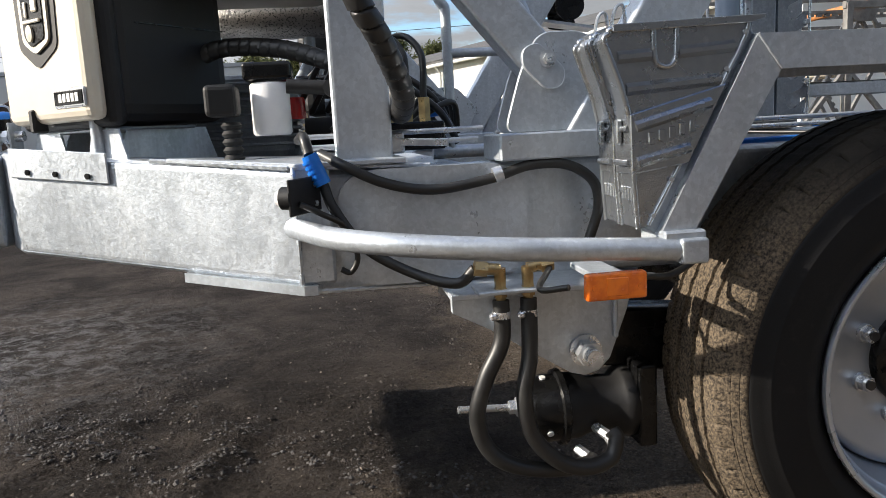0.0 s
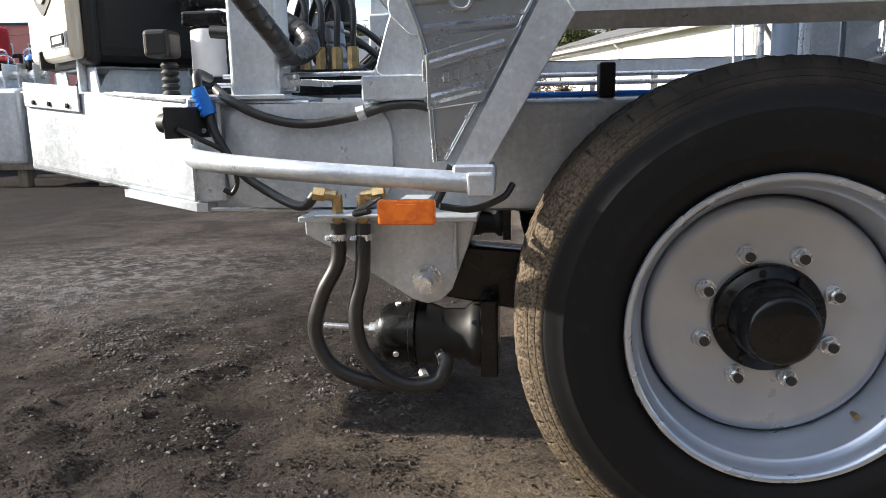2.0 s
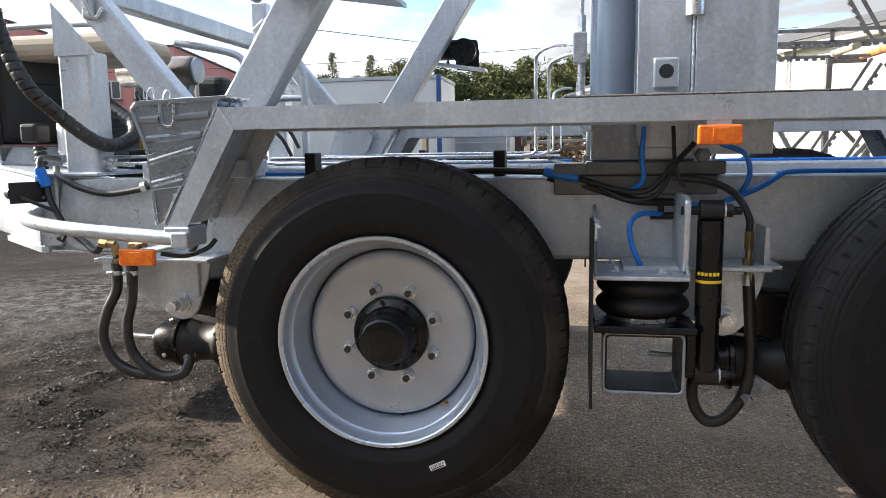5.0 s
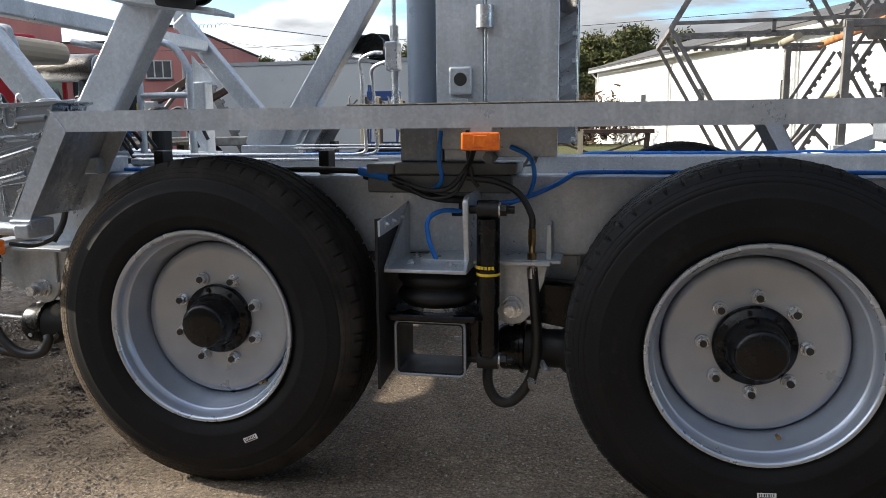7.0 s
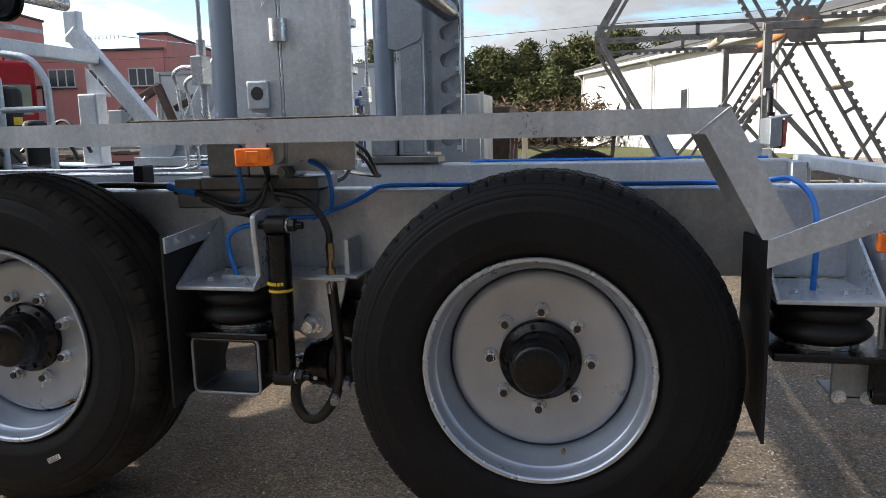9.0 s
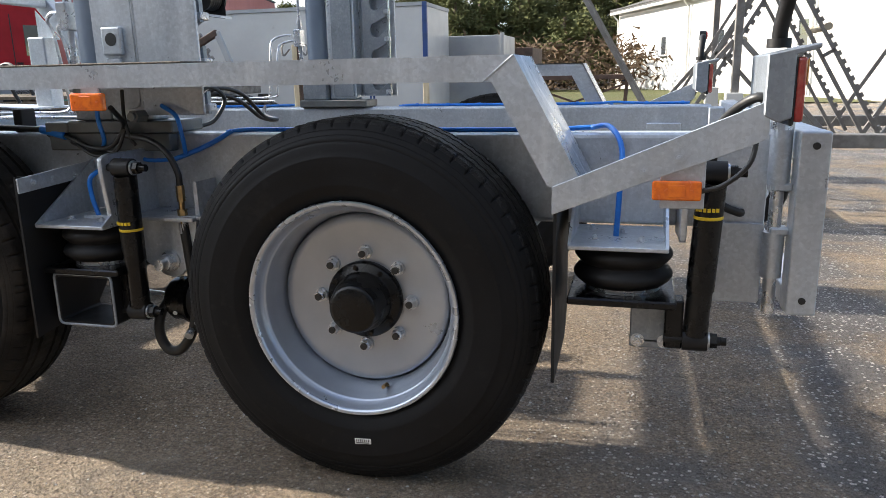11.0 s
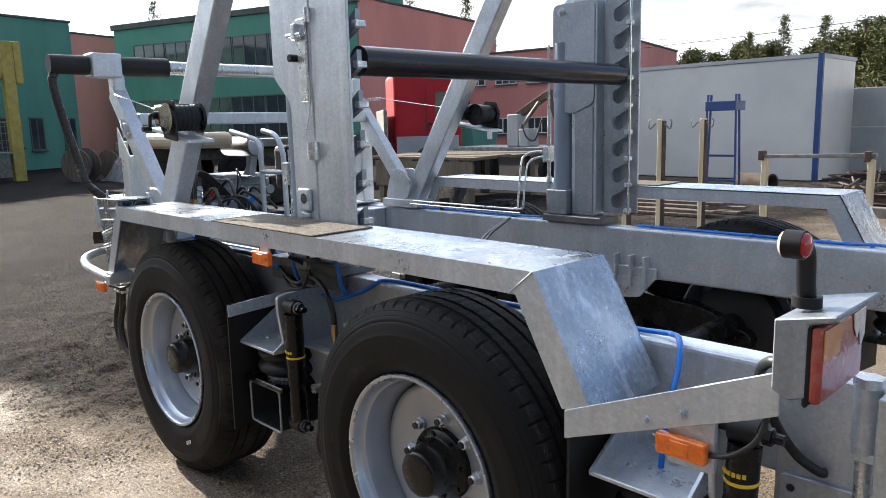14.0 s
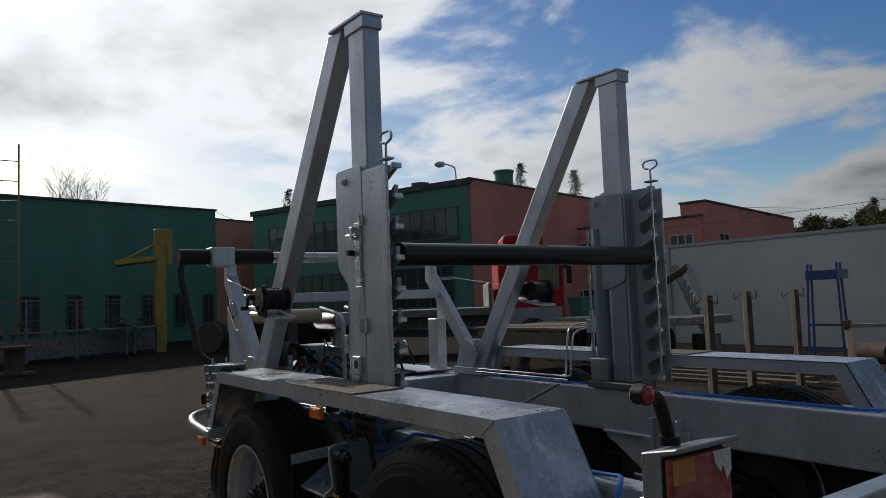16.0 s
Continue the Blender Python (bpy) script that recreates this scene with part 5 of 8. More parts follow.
part("carry_frame", Tube([(-1.75, 0.60, 1.0), (-1.75, 0.60, 1.50), (-1.70, 0.60, 1.54), (-1.2, 0.60, 1.54), (-1.13, 0.60, 1.50), (-1.10, 0.60, 1.40)], 0.014, 10, 5), GALV, pp)
part("filter_can", Lathe([(0.04, 0.0), (0.045, 0.006), (0.045, 0.115), (0.04, 0.12)], 28, Matrix.Translation((-1.335, 0.52, 1.055)) @ Matrix.Rotation(math.pi / 2, 4, "X")), FILTER_WHITE, pp, "white spin-on oil filter")
part("filter_head", Box(-1.39, -1.28, 0.48, 0.57, 1.18, 1.22, 0.008), BLACK, pp)
part("pump_handle", Cyl((-1.29, 0.44, 1.16), (-1.17, 0.43, 1.15), 0.016, seg=20), BLACK_MATT, pp)
part("handle_socket", Cyl((-1.17, 0.43, 1.15), (-1.12, 0.43, 1.15), 0.013, seg=16), GALV, pp)
part("knob", Cyl((-1.19, 0.39, 1.15), (-1.19, 0.42, 1.15), 0.020, seg=16), BLACK_MATT, pp)
pc = Box(-1.47, -1.40, 0.42, 0.50, 1.10, 1.17, 0.012)
part("valve_body", pc, BLACK_MATT, pp)
for k in range(5):
    part("bellows_gaiter", Lathe([(0.018, 0.0), (0.024, 0.008), (0.018, 0.016)], 18, Matrix.Translation((-1.42, 0.46, 1.0 + 0.018 * k)) @ Matrix.Rotation(math.pi / 2, 4, "X")), BLACK_MATT, pp)
for k in range(4):
    x = -1.05 + 0.045 * k - 0.05
    part("brass_union", Cyl((x, 0.62, 1.07), (x, 0.62, 1.13), 0.016, seg=6), BRASS, pp, "brass hose union")
    part("pressure_hose", Tube([(x, 0.62, 1.13), (x, 0.63, 1.24), (x - 0.05, 0.68, 1.29), (x - 0.12, 0.8, 1.24), (x - 0.2, 0.95, 1.12)], 0.009, 8, 6), HOSE, pp)
part("manifold", Box(-1.14, -0.92, 0.58, 0.66, 1.0, 1.07, 0.006), BLACK, pp)
for k, (y, z) in enumerate(((0.75, 1.06), (0.85, 1.10), (0.95, 1.05), (1.5, 1.08), (1.6, 1.12))):
    part("pressure_hose", Tube([(-1.2, y, z), (-1.05, y + 0.03, z + 0.12), (-0.92, y, z + 0.05), (-0.86, y, z - 0.05)], 0.010, 8, 6), HOSE, pp)
part("red_cap", Cyl((-1.30, 0.90, 1.10), (-1.30, 0.90, 1.16), 0.03, seg=16), RED, pp)
part("air_box", Box(-1.30, -1.14, 1.36, 1.5, 1.12, 1.42, 0.04), BLACK_MATT, pp)
part("yellow_sticker", Box(-1.1395, -1.1375, 1.40, 1.46, 1.22, 1.26), YELLOW, pp)
part("oil_tank", Box(-1.9, -1.5, 1.45, 1.85, 0.985, 1.2, 0.02), BLACK_MATT, pp)
part("starter_motor", Cyl((-1.28, 1.0, 1.06), (-1.08, 1.0, 1.06), 0.045, seg=20), BLACK_MATT, pp)
part("carburettor", cyl(Cyl((-1.22, 1.22, 1.14), (-1.12, 1.22, 1.14), 0.03, seg=16), (-1.17, 1.22, 1.14), (-1.17, 1.22, 1.21), 0.022, seg=14), GALV_DULL, pp)
part("gear_pump", box(Cyl((-1.16, 0.86, 1.05), (-1.02, 0.86, 1.05), 0.05, seg=20), -1.05, -0.98, 0.80, 0.92, 1.0, 1.10, 0.01), GALV_DULL, pp, "cast gear pump")
part("muffler_bracket", Beam((-1.24, 1.15, 1.20), (-1.18, 1.15, 1.36), 0.05, 0.012, 0.002), GALV_DULL, pp)
part("heat_guard", Box(-1.30, -1.10, 1.08, 1.20, 1.225, 1.235, 0.002), CHROME, pp)
part("oil_dipstick", Tube([(-1.12, 1.06, 1.0), (-1.10, 1.05, 1.12), (-1.11, 1.05, 1.16)], 0.006, 8, 4), CHROME, pp)
part("fuel_can", Box(-1.04, -0.96, 1.32, 1.44, 1.0, 1.24, 0.03), BLACK_MATT, pp, "small black plastic can")
part("ribbed_duct", Tube([(-1.02, 0.66, 1.0), (-1.02, 0.66, 1.10), (-1.03, 0.67, 1.20)], 0.022, 18, 30, 0.006), GALV_DULL, pp, "grey ribbed air duct")
for k in range(4):
    y = 0.76 + 0.07 * k
    part("pressure_hose", Tube([(-1.02, y, 1.04), (-0.93, y + 0.01, 1.10 + 0.025 * k), (-0.86, y + 0.05, 1.12), (-0.84, y + 0.12, 1.04)], 0.009, 8, 6), HOSE, pp)
    part("hose_fitting", Cyl((-1.05, y, 1.04), (-1.01, y, 1.04), 0.013, seg=6), BRASS if k % 2 else ZINC, pp)
part("spark_lead", Tube([(-1.28, 1.10, 1.22), (-1.18, 1.02, 1.28), (-1.10, 0.98, 1.22), (-1.12, 0.97, 1.12)], 0.005, 8, 6), INK, pp)
part("blue_plug", Cyl((-0.93, 0.94, 1.10), (-0.87, 0.94, 1.11), 0.018, seg=12), BLUE, pp)


# ---- pipes and hoses along the rails ----
def pipe_run(z, y, x0, x1, r=0.006, mat=ZINC, name="steel_pipe", far=False):
    bm = Tube([(x0, y, z), (x1, y, z)], r, 10, 0)
    tpart(name, flip(bm) if far else bm, mat)


pipe_run(1.045, 0.40, -1.25, -0.86)
pipe_run(1.022, 0.36, -1.25, -0.88)
for far in (False, True):
    pipe_run(1.03, 0.43, -0.5, 0.40, far=far)
    pipe_run(1.012, 0.46, -0.5, 0.44, far=far)
    for px, pz in ((0.40, 1.34), (0.44, 1.31)):
        up = Tube([(px - 0.04, 0.43, 1.03), (px, 0.43, 1.04), (px + 0.005, 0.43, 1.08), (px + 0.005, 0.40, pz - 0.05), (px + 0.012, 0.37, pz), (px + 0.06, 0.34, pz + 0.02), (px + 0.10, 0.33, pz + 0.02)], 0.006, 10, 6)
        tpart("riser_pipe", flip(up) if far else up, ZINC)
    vb_ = Box(0.52, 0.56, 0.29, 0.35, 1.30, 1.39, 0.004)
    v = tpart("valve_block", flip(vb_) if far else vb_, ZINC, None, "square zinc plated valve block")
    vp = Tube([(0.545, 0.32, 1.39), (0.545, 0.32, 1.95)], 0.007, 10, 0)
    cyl(vp, (0.545, 0.32, 1.39), (0.545, 0.32, 1.44), 0.014, seg=6)
    cyl(vp, (0.545, 0.32, 1.30), (0.545, 0.32, 1.22), 0.012, seg=10)
    cyl(vp, (0.545, 0.32, 1.22), (0.545, 0.32, 1.16), 0.015, seg=6)
    tube(vp, [(0.545, 0.32, 1.18), (0.55, 0.32, 1.12), (0.59, 0.32, 1.10)], 0.008, 8, 5)
    part("valve_pipe", flip(vp) if far else vp, ZINC, v)
    for x in (-0.31, 0.30):
        c = Box(x - 0.018, x + 0.018, 0.295, 0.36, 0.972, 1.05, 0.005)
        tpart("pipe_clamp", flip(c) if far else c, BLACK_MATT)
    bh = Tube([(-0.49, 0.36, 0.982), (-0.2, 0.35, 0.982), (0.2, 0.36, 0.982), (0.5, 0.345, 0.985)], 0.007, 8, 8)
    tpart("blue_air_line", flip(bh) if far else bh, BLUE)
    rh = Tube([(1.10, 0.30, 0.972), (1.16, 0.31, 0.979), (1.3, 0.32, 0.979), (1.7, 0.315, 0.979), (2.1, 0.32, 0.979), (2.24, 0.32, 0.985)], 0.007, 8, 8)
    tpart("blue_air_line", flip(rh) if far else rh, BLUE)
fb_ = Tube([(2.24, 2 * CY - 0.32, 0.985), (2.4, 2 * CY - 0.325, 0.979), (2.6, 2 * CY - 0.32, 0.979)], 0.0065, 8, 8)
tpart("blue_air_line", fb_, BLUE)
for k in range(9):
    tpart("hose_clip", Cyl((1.2 + 0.17 * k, 2 * CY - 0.318, 0.9795), (1.215 + 0.17 * k, 2 * CY - 0.318, 0.9795), 0.0095, seg=10), BLUE)
bh = Tube([(2.24, 0.32, 0.985), (2.29, 0.27, 0.99), (2.325, 0.20, 0.94), (2.325, 0.15, 0.84), (2.32, 0.14, 0.715)], 0.0075, 10, 8)
tpart("blue_air_line", bh, BLUE, None, "blue air line to the bellows")
bh = Tube([(0.78, 0.24, 0.86), (0.72, 0.20, 0.865), (0.685, 0.16, 0.84), (0.69, 0.15, 0.78), (0.715, 0.14, 0.72), (0.716, 0.14, 0.71)], 0.0075, 10, 8)
tpart("blue_air_line", bh, BLUE, None, "blue air line to the bellows")
for z, pts in ((0, [(0.45, 0.27, 0.968), (0.60, 0.25, 0.93), (0.70, 0.24, 0.90), (0.78, 0.245, 0.895)]),):
    tpart("black_loom", Tube(pts, 0.012, 10, 8), HOSE)
tpart("tee_fitting", tube(tube(tube(bmesh.new(), [(0.75, 0.24, 0.895), (0.81, 0.24, 0.895)], 0.011, 10, 0), [(0.745, 0.24, 0.855), (0.81, 0.24, 0.855)], 0.011, 10, 0), [(0.775, 0.24, 0.90), (0.775, 0.24, 0.85)], 0.009, 10, 0), BLACK_MATT)
for z in (0.895,):
    tpart("blue_air_line", Tube([(0.80, 0.24, z), (0.86, 0.24, z - 0.008), (0.93, 0.245, z - 0.005 if z > 0.88 else z + 0.01)], 0.007, 10, 6), BLUE)
tpart("blue_air_line", Tube([(0.92, 0.245, 0.885), (0.99, 0.26, 0.91), (1.06, 0.275, 0.94), (1.12, 0.30, 0.976)], 0.008, 10, 6), BLUE)
tpart("blue_air_line", Tube([(0.93, 0.22, 1.06), (0.99, 0.2, 1.03), (1.005, 0.2, 0.97), (0.985, 0.24, 0.91)], 0.007, 10, 6), BLUE)
tpart("blue_air_line", Tube([(0.72, 0.20, 1.11), (0.715, 0.19, 1.03), (0.72, 0.20, 0.96), (0.68, 0.24, 0.925)], 0.007, 10, 6), BLUE)
tpart("blue_connector", Cyl((0.44, 0.25, 0.985), (0.54, 0.24, 0.965), 0.014, seg=12), BLUE, None, "blue cable connector")
tpart("black_cable", Tube([(0.54, 0.24, 0.965), (0.66, 0.21, 0.93), (0.74, 0.205, 0.935), (0.80, 0.20, 1.0), (0.84, 0.1, 1.06)], 0.008, 10, 8), HOSE)
tpart("black_cable", Tube([(0.10, 0.27, 0.985), (0.25, 0.26, 0.99), (0.44, 0.25, 0.985)], 0.010, 8, 6), HOSE)
tpart("black_cable", Tube([(0.80, 0.21, 1.11), (0.805, 0.20, 1.02), (0.82, 0.2, 0.96), (0.835, 0.2, 0.94)], 0.006, 8, 6), HOSE)
tpart("black_cable", Tube([(0.60, 0.215, 0.94), (0.68, 0.2, 0.905), (0.76, 0.2, 0.92), (0.80, 0.205, 0.99)], 0.006, 8, 6), HOSE)
pu = Cyl((0.875, 0.20, 1.03), (0.875, 0.15, 1.03), 0.02, seg=6)
cyl(pu, (0.875, 0.15, 1.03), (0.875, 0.14, 1.03), 0.013, seg=16)
tpart("pipe_union", pu, GALV_GRIMY)
# level-control brake hose behind the first damper
tpart("rear_brake_hose", Tube([(0.80, 0.21, 0.968), (0.90, 0.185, 0.955), (0.965, 0.17, 0.92), (1.0, 0.165, 0.86), (1.003, 0.165, 0.82)], 0.010, 10, 8), HOSE)
bf = Cyl((1.003, 0.165, 0.82), (1.003, 0.165, 0.77), 0.013, seg=6)
cyl(bf, (1.003, 0.165, 0.77), (1.003, 0.165, 0.69), 0.009, seg=12)
cyl(bf, (1.003, 0.165, 0.745), (1.003, 0.165, 0.72), 0.015, seg=6)
tpart("brass_union", bf, BRASS, None, "brass hose union")
tpart("hose_clamp", Cyl((1.004, 0.165, 0.70), (1.005, 0.165, 0.67), 0.0165, seg=16), ZINC)
rh_ = Tube([(1.004, 0.165, 0.70), (1.012, 0.165, 0.60), (1.02, 0.165, 0.46), (1.005, 0.16, 0.36), (0.955, 0.16, 0.285), (0.905, 0.16, 0.275), (0.872, 0.165, 0.32), (0.868, 0.18, 0.38), (0.885, 0.21, 0.43)], 0.0165, 14, 10)
tpart("brake_hose", rh_, HOSE, None, "thick black rubber brake hose")
tpart("hose_shelf", Box(0.93, 1.09, 0.15, 0.29, 0.716, 0.726, 0.002))
tpart("shelf_gusset", Prism([(1.045, 0.726), (1.06, 0.726), (1.058, 0.83), (1.047, 0.83)], 1, 0.17, 0.28), GALV)


# ---- brake chambers ahead of the axles ----
def chamber(x, far=False):
    s = flip if far else (lambda bm: bm)
    m = Matrix.Translation((x, 0.235, 0.432)) @ Matrix.Rotation(radians(-90), 4, "Z")
    b = tpart("brake_chamber", s(Lathe([(0.03, 0.0), (0.062, 0.004), (0.072, 0.02), (0.074, 0.075)], 36, m)), BLACK, None, "glossy black spring brake chamber")
    part("clamp_ring", s(Lathe([(0.074, 0.073), (0.082, 0.076), (0.083, 0.088), (0.075, 0.092)], 36, m)), BLACK, b)
    part("chamber_rear", s(Lathe([(0.073, 0.09), (0.072, 0.12), (0.060, 0.15), (0.060, 0.20), (0.074, 0.215), (0.078, 0.225), (0.078, 0.24), (0.06, 0.26)], 36, m)), BLACK_MATT, b)
    part("release_bolt", s(Cyl((x - 0.14, 0.235, 0.447), (x + 0.005, 0.235, 0.44), 0.008, seg=12)), ZINC, b)
    part("release_nut", s(cyl(Cyl((x - 0.012, 0.235, 0.441), (x + 0.002, 0.235, 0.441), 0.021, seg=20), (x - 0.028, 0.235, 0.441), (x - 0.012, 0.235, 0.441), 0.015, seg=6)), ZINC, b)
    for a in (100, 205, 300):
        q = Vector((x + 0.045, 0.235 - 0.0735 * math.cos(radians(a - 180)), 0.432 + 0.0735 * math.sin(radians(a))))
        q = Vector((x + 0.045, 0.235 + 0.073 * math.cos(radians(a)), 0.432 + 0.073 * math.sin(radians(a))))
        n_ = Vector((0, math.cos(radians(a)), math.sin(radians(a))))
        part("vent_plug", s(Cyl(q, q + n_ * 0.004, 0.007, seg=12)), PAPER, b)
    for dx, dz in ((0.145, -0.03), (0.105, -0.075)):
        pf = Cyl((x + dx, 0.175, 0.432 + dz), (x + dx + 0.015, 0.13, 0.432 + dz - 0.005), 0.011, seg=6)
        cyl(pf, (x + dx + 0.015, 0.13, 0.432 + dz - 0.005), (x + dx + 0.018, 0.115, 0.432 + dz - 0.012), 0.013, seg=12)
        part("port_fitting", s(pf), ZINC, b)
    part("pushrod_bracket", s(Box(x + 0.24, x + 0.28, 0.16, 0.33, 0.35, 0.53, 0.006)), BLACK, b)
    return b


for far in (False, True):
    chamber(-0.835, far)
    chamber(0.89, far)
# brass elbows and thick hoses to the front chamber
tpart("elbow_plate", Box(-0.945, -0.80, 0.085, 0.165, 0.727, 0.735, 0.002), GALV)
for x in (-0.897, -0.842):
    eb = Cyl((x, 0.11, 0.70), (x, 0.11, 0.722), 0.010, seg=12)
    cyl(eb, (x, 0.11, 0.718), (x, 0.11, 0.736), 0.0135, seg=6)
    cyl(eb, (x, 0.11, 0.736), (x, 0.11, 0.756), 0.0115, seg=6)
    cyl(eb, (x, 0.11, 0.75), (x, 0.11, 0.775), 0.012, seg=12)
    sx = -1 if x < -0.87 else 1
    cyl(eb, (x, 0.11, 0.772), (x + sx * 0.045, 0.11, 0.778), 0.012, seg=12)
    cyl(eb, (x + sx * 0.025, 0.11, 0.775), (x + sx * 0.05, 0.11, 0.779), 0.016, seg=6)
    tpart("brass_elbow", eb, BRASS, None, "brass elbow fitting")
    hc = Cyl((x, 0.11, 0.690), (x, 0.11, 0.676), 0.0185, seg=20)
    box(hc, x - 0.026, x - 0.012, 0.088, 0.105, 0.677, 0.689, 0.003)
    tpart("hose_clamp", hc, ZINC, None, "zinc plated hose clamp")
tpart("brake_hose", Tube([(-0.897, 0.11, 0.712), (-0.90, 0.105, 0.63), (-0.935, 0.10, 0.56), (-0.957, 0.10, 0.48), (-0.935, 0.10, 0.41), (-0.88, 0.10, 0.37), (-0.80, 0.105, 0.352), (-0.73, 0.115, 0.35), (-0.71, 0.125, 0.355)], 0.0165, 14, 10), HOSE, None, "thick black rubber brake hose")
tpart("brake_hose", Tube([(-0.842, 0.11, 0.712), (-0.846, 0.10, 0.60), (-0.862, 0.09, 0.52), (-0.85, 0.085, 0.44), (-0.80, 0.085, 0.38), (-0.74, 0.09, 0.355), (-0.685, 0.10, 0.365), (-0.668, 0.11, 0.40), (-0.675, 0.12, 0.415)], 0.0165, 14, 10), HOSE, None, "thick black rubber brake hose")
# cables on the front side plate
bc_ = Cyl((-1.246, 0.235, 1.01), (-1.222, 0.235, 0.95), 0.0165, seg=14)
plug = tpart("blue_connector", bc_, BLUE, None, "ribbed blue plug connector")
for k in range(5):
    z = 0.955 + k * 0.010
    part("grip_ring", Cyl((-1.224 - (z - 0.95) * 0.4, 0.235, z), (-1.226 - (z - 0.95) * 0.4, 0.235, z + 0.005), 0.018, seg=14), BLUE, plug)
tpart("black_cable", Tube([(-1.27, 0.36, 1.04), (-1.255, 0.26, 1.045), (-1.246, 0.235, 1.01)], 0.011, 10, 6), HOSE)
tpart("black_cable", Tube([(-1.222, 0.235, 0.95), (-1.205, 0.225, 0.90), (-1.15, 0.215, 0.82), (-1.06, 0.19, 0.765), (-0.98, 0.13, 0.748), (-0.945, 0.115, 0.776)], 0.011, 10, 8), HOSE)
tpart("black_cable", Tube([(-1.225, 0.29, 1.01), (-1.18, 0.245, 0.985), (-1.10, 0.24, 0.945), (-1.0, 0.24, 0.925), (-0.88, 0.24, 0.94), (-0.80, 0.24, 0.962), (-0.72, 0.235, 0.96), (-0.665, 0.23, 0.925), (-0.65, 0.235, 0.87), (-0.67, 0.24, 0.80), (-0.70, 0.22, 0.735)], 0.011, 10, 8), HOSE)
tpart("cable_clip", Cyl((-0.873, 0.24, 0.945), (-0.855, 0.24, 0.95), 0.017, seg=14), ZINC)
tpart("black_cable", Tube([(-0.80, -0.02, 0.755), (-0.84, 0.03, 0.745), (-0.80, 0.10, 0.77)], 0.006, 8, 6), HOSE)
tpart("black_cable", Tube([(-0.66, -0.02, 0.765), (-0.60, 0.01, 0.755), (-0.54, 0.03, 0.775), (-0.52, 0.05, 0.80)], 0.007, 8, 6), HOSE)
mk = Beam((-1.232, 0.258, 0.933), (-1.285, 0.135, 0.933), 0.006, 0.07, 0.002)
cyl(mk, (-1.2775, 0.150, 0.933), (-1.298, 0.159, 0.933), 0.022, seg=20)
sm_ = tpart("position_lamp", mk, BLACK_MATT, None, "black position lamp on an angled bracket")
part("clear_lens", Cyl((-1.298, 0.159, 0.933), (-1.308, 0.1635, 0.933), 0.020, 0.014, seg=20), WHITE_LENS, sm_)
for z in (0.914, 0.952):
    part("lamp_screw", Cyl((-1.2395, 0.2325, z), (-1.2365, 0.231, z), 0.006, seg=10), ZINC, sm_)
tpart("black_cable", Tube([(-1.268, 0.158, 0.92), (-1.235, 0.18, 0.90), (-1.18, 0.22, 0.86), (-1.165, 0.23, 0.80), (-1.18, 0.235, 0.768), (-1.20, 0.235, 0.775)], 0.006, 8, 8), HOSE)
# cable from the rear marker and lamp box
tpart("black_cable", Tube([(2.66, 0.02, 1.04), (2.621, 0.0, 1.074), (2.563, 0.08, 1.021), (2.55, 0.15, 0.942), (2.558, 0.2, 0.863), (2.584, 0.25, 0.79), (2.628, 0.253, 0.766), (2.64, 0.262, 0.764)], 0.011, 10, 8), HOSE)
tpart("black_cable", Tube([(2.51, -0.022, 0.862), (2.56, -0.03, 0.88), (2.61, -0.035, 0.93), (2.625, -0.02, 1.0)], 0.006, 8, 8), HOSE)
# pipe fittings on the front pipes
vf = bmesh.new()
for x in (-1.185, -1.155):
    cyl(vf, (x, 0.40, 1.045), (x + 0.022, 0.40, 1.045), 0.013, seg=6)
tpart("pipe_union", vf, ZINC)
sv = Box(-1.09, -1.045, 0.335, 0.375, 1.0, 1.045, 0.004)
v_ = tpart("shut_off_valve", sv, ZINC, None, "square shut-off valve with a flat lever")
part("valve_lever", Beam((-1.065, 0.325, 1.025), (-0.95, 0.325, 1.018), 0.006, 0.016, 0.002), ZINC, v_)
part("valve_spindle", Cyl((-1.067, 0.335, 1.022), (-1.067, 0.318, 1.022), 0.013, seg=14), ZINC, v_)
part("blue_nut", Cyl((-1.115, 0.355, 1.022), (-1.09, 0.355, 1.022), 0.013, seg=6), BLUE, v_)


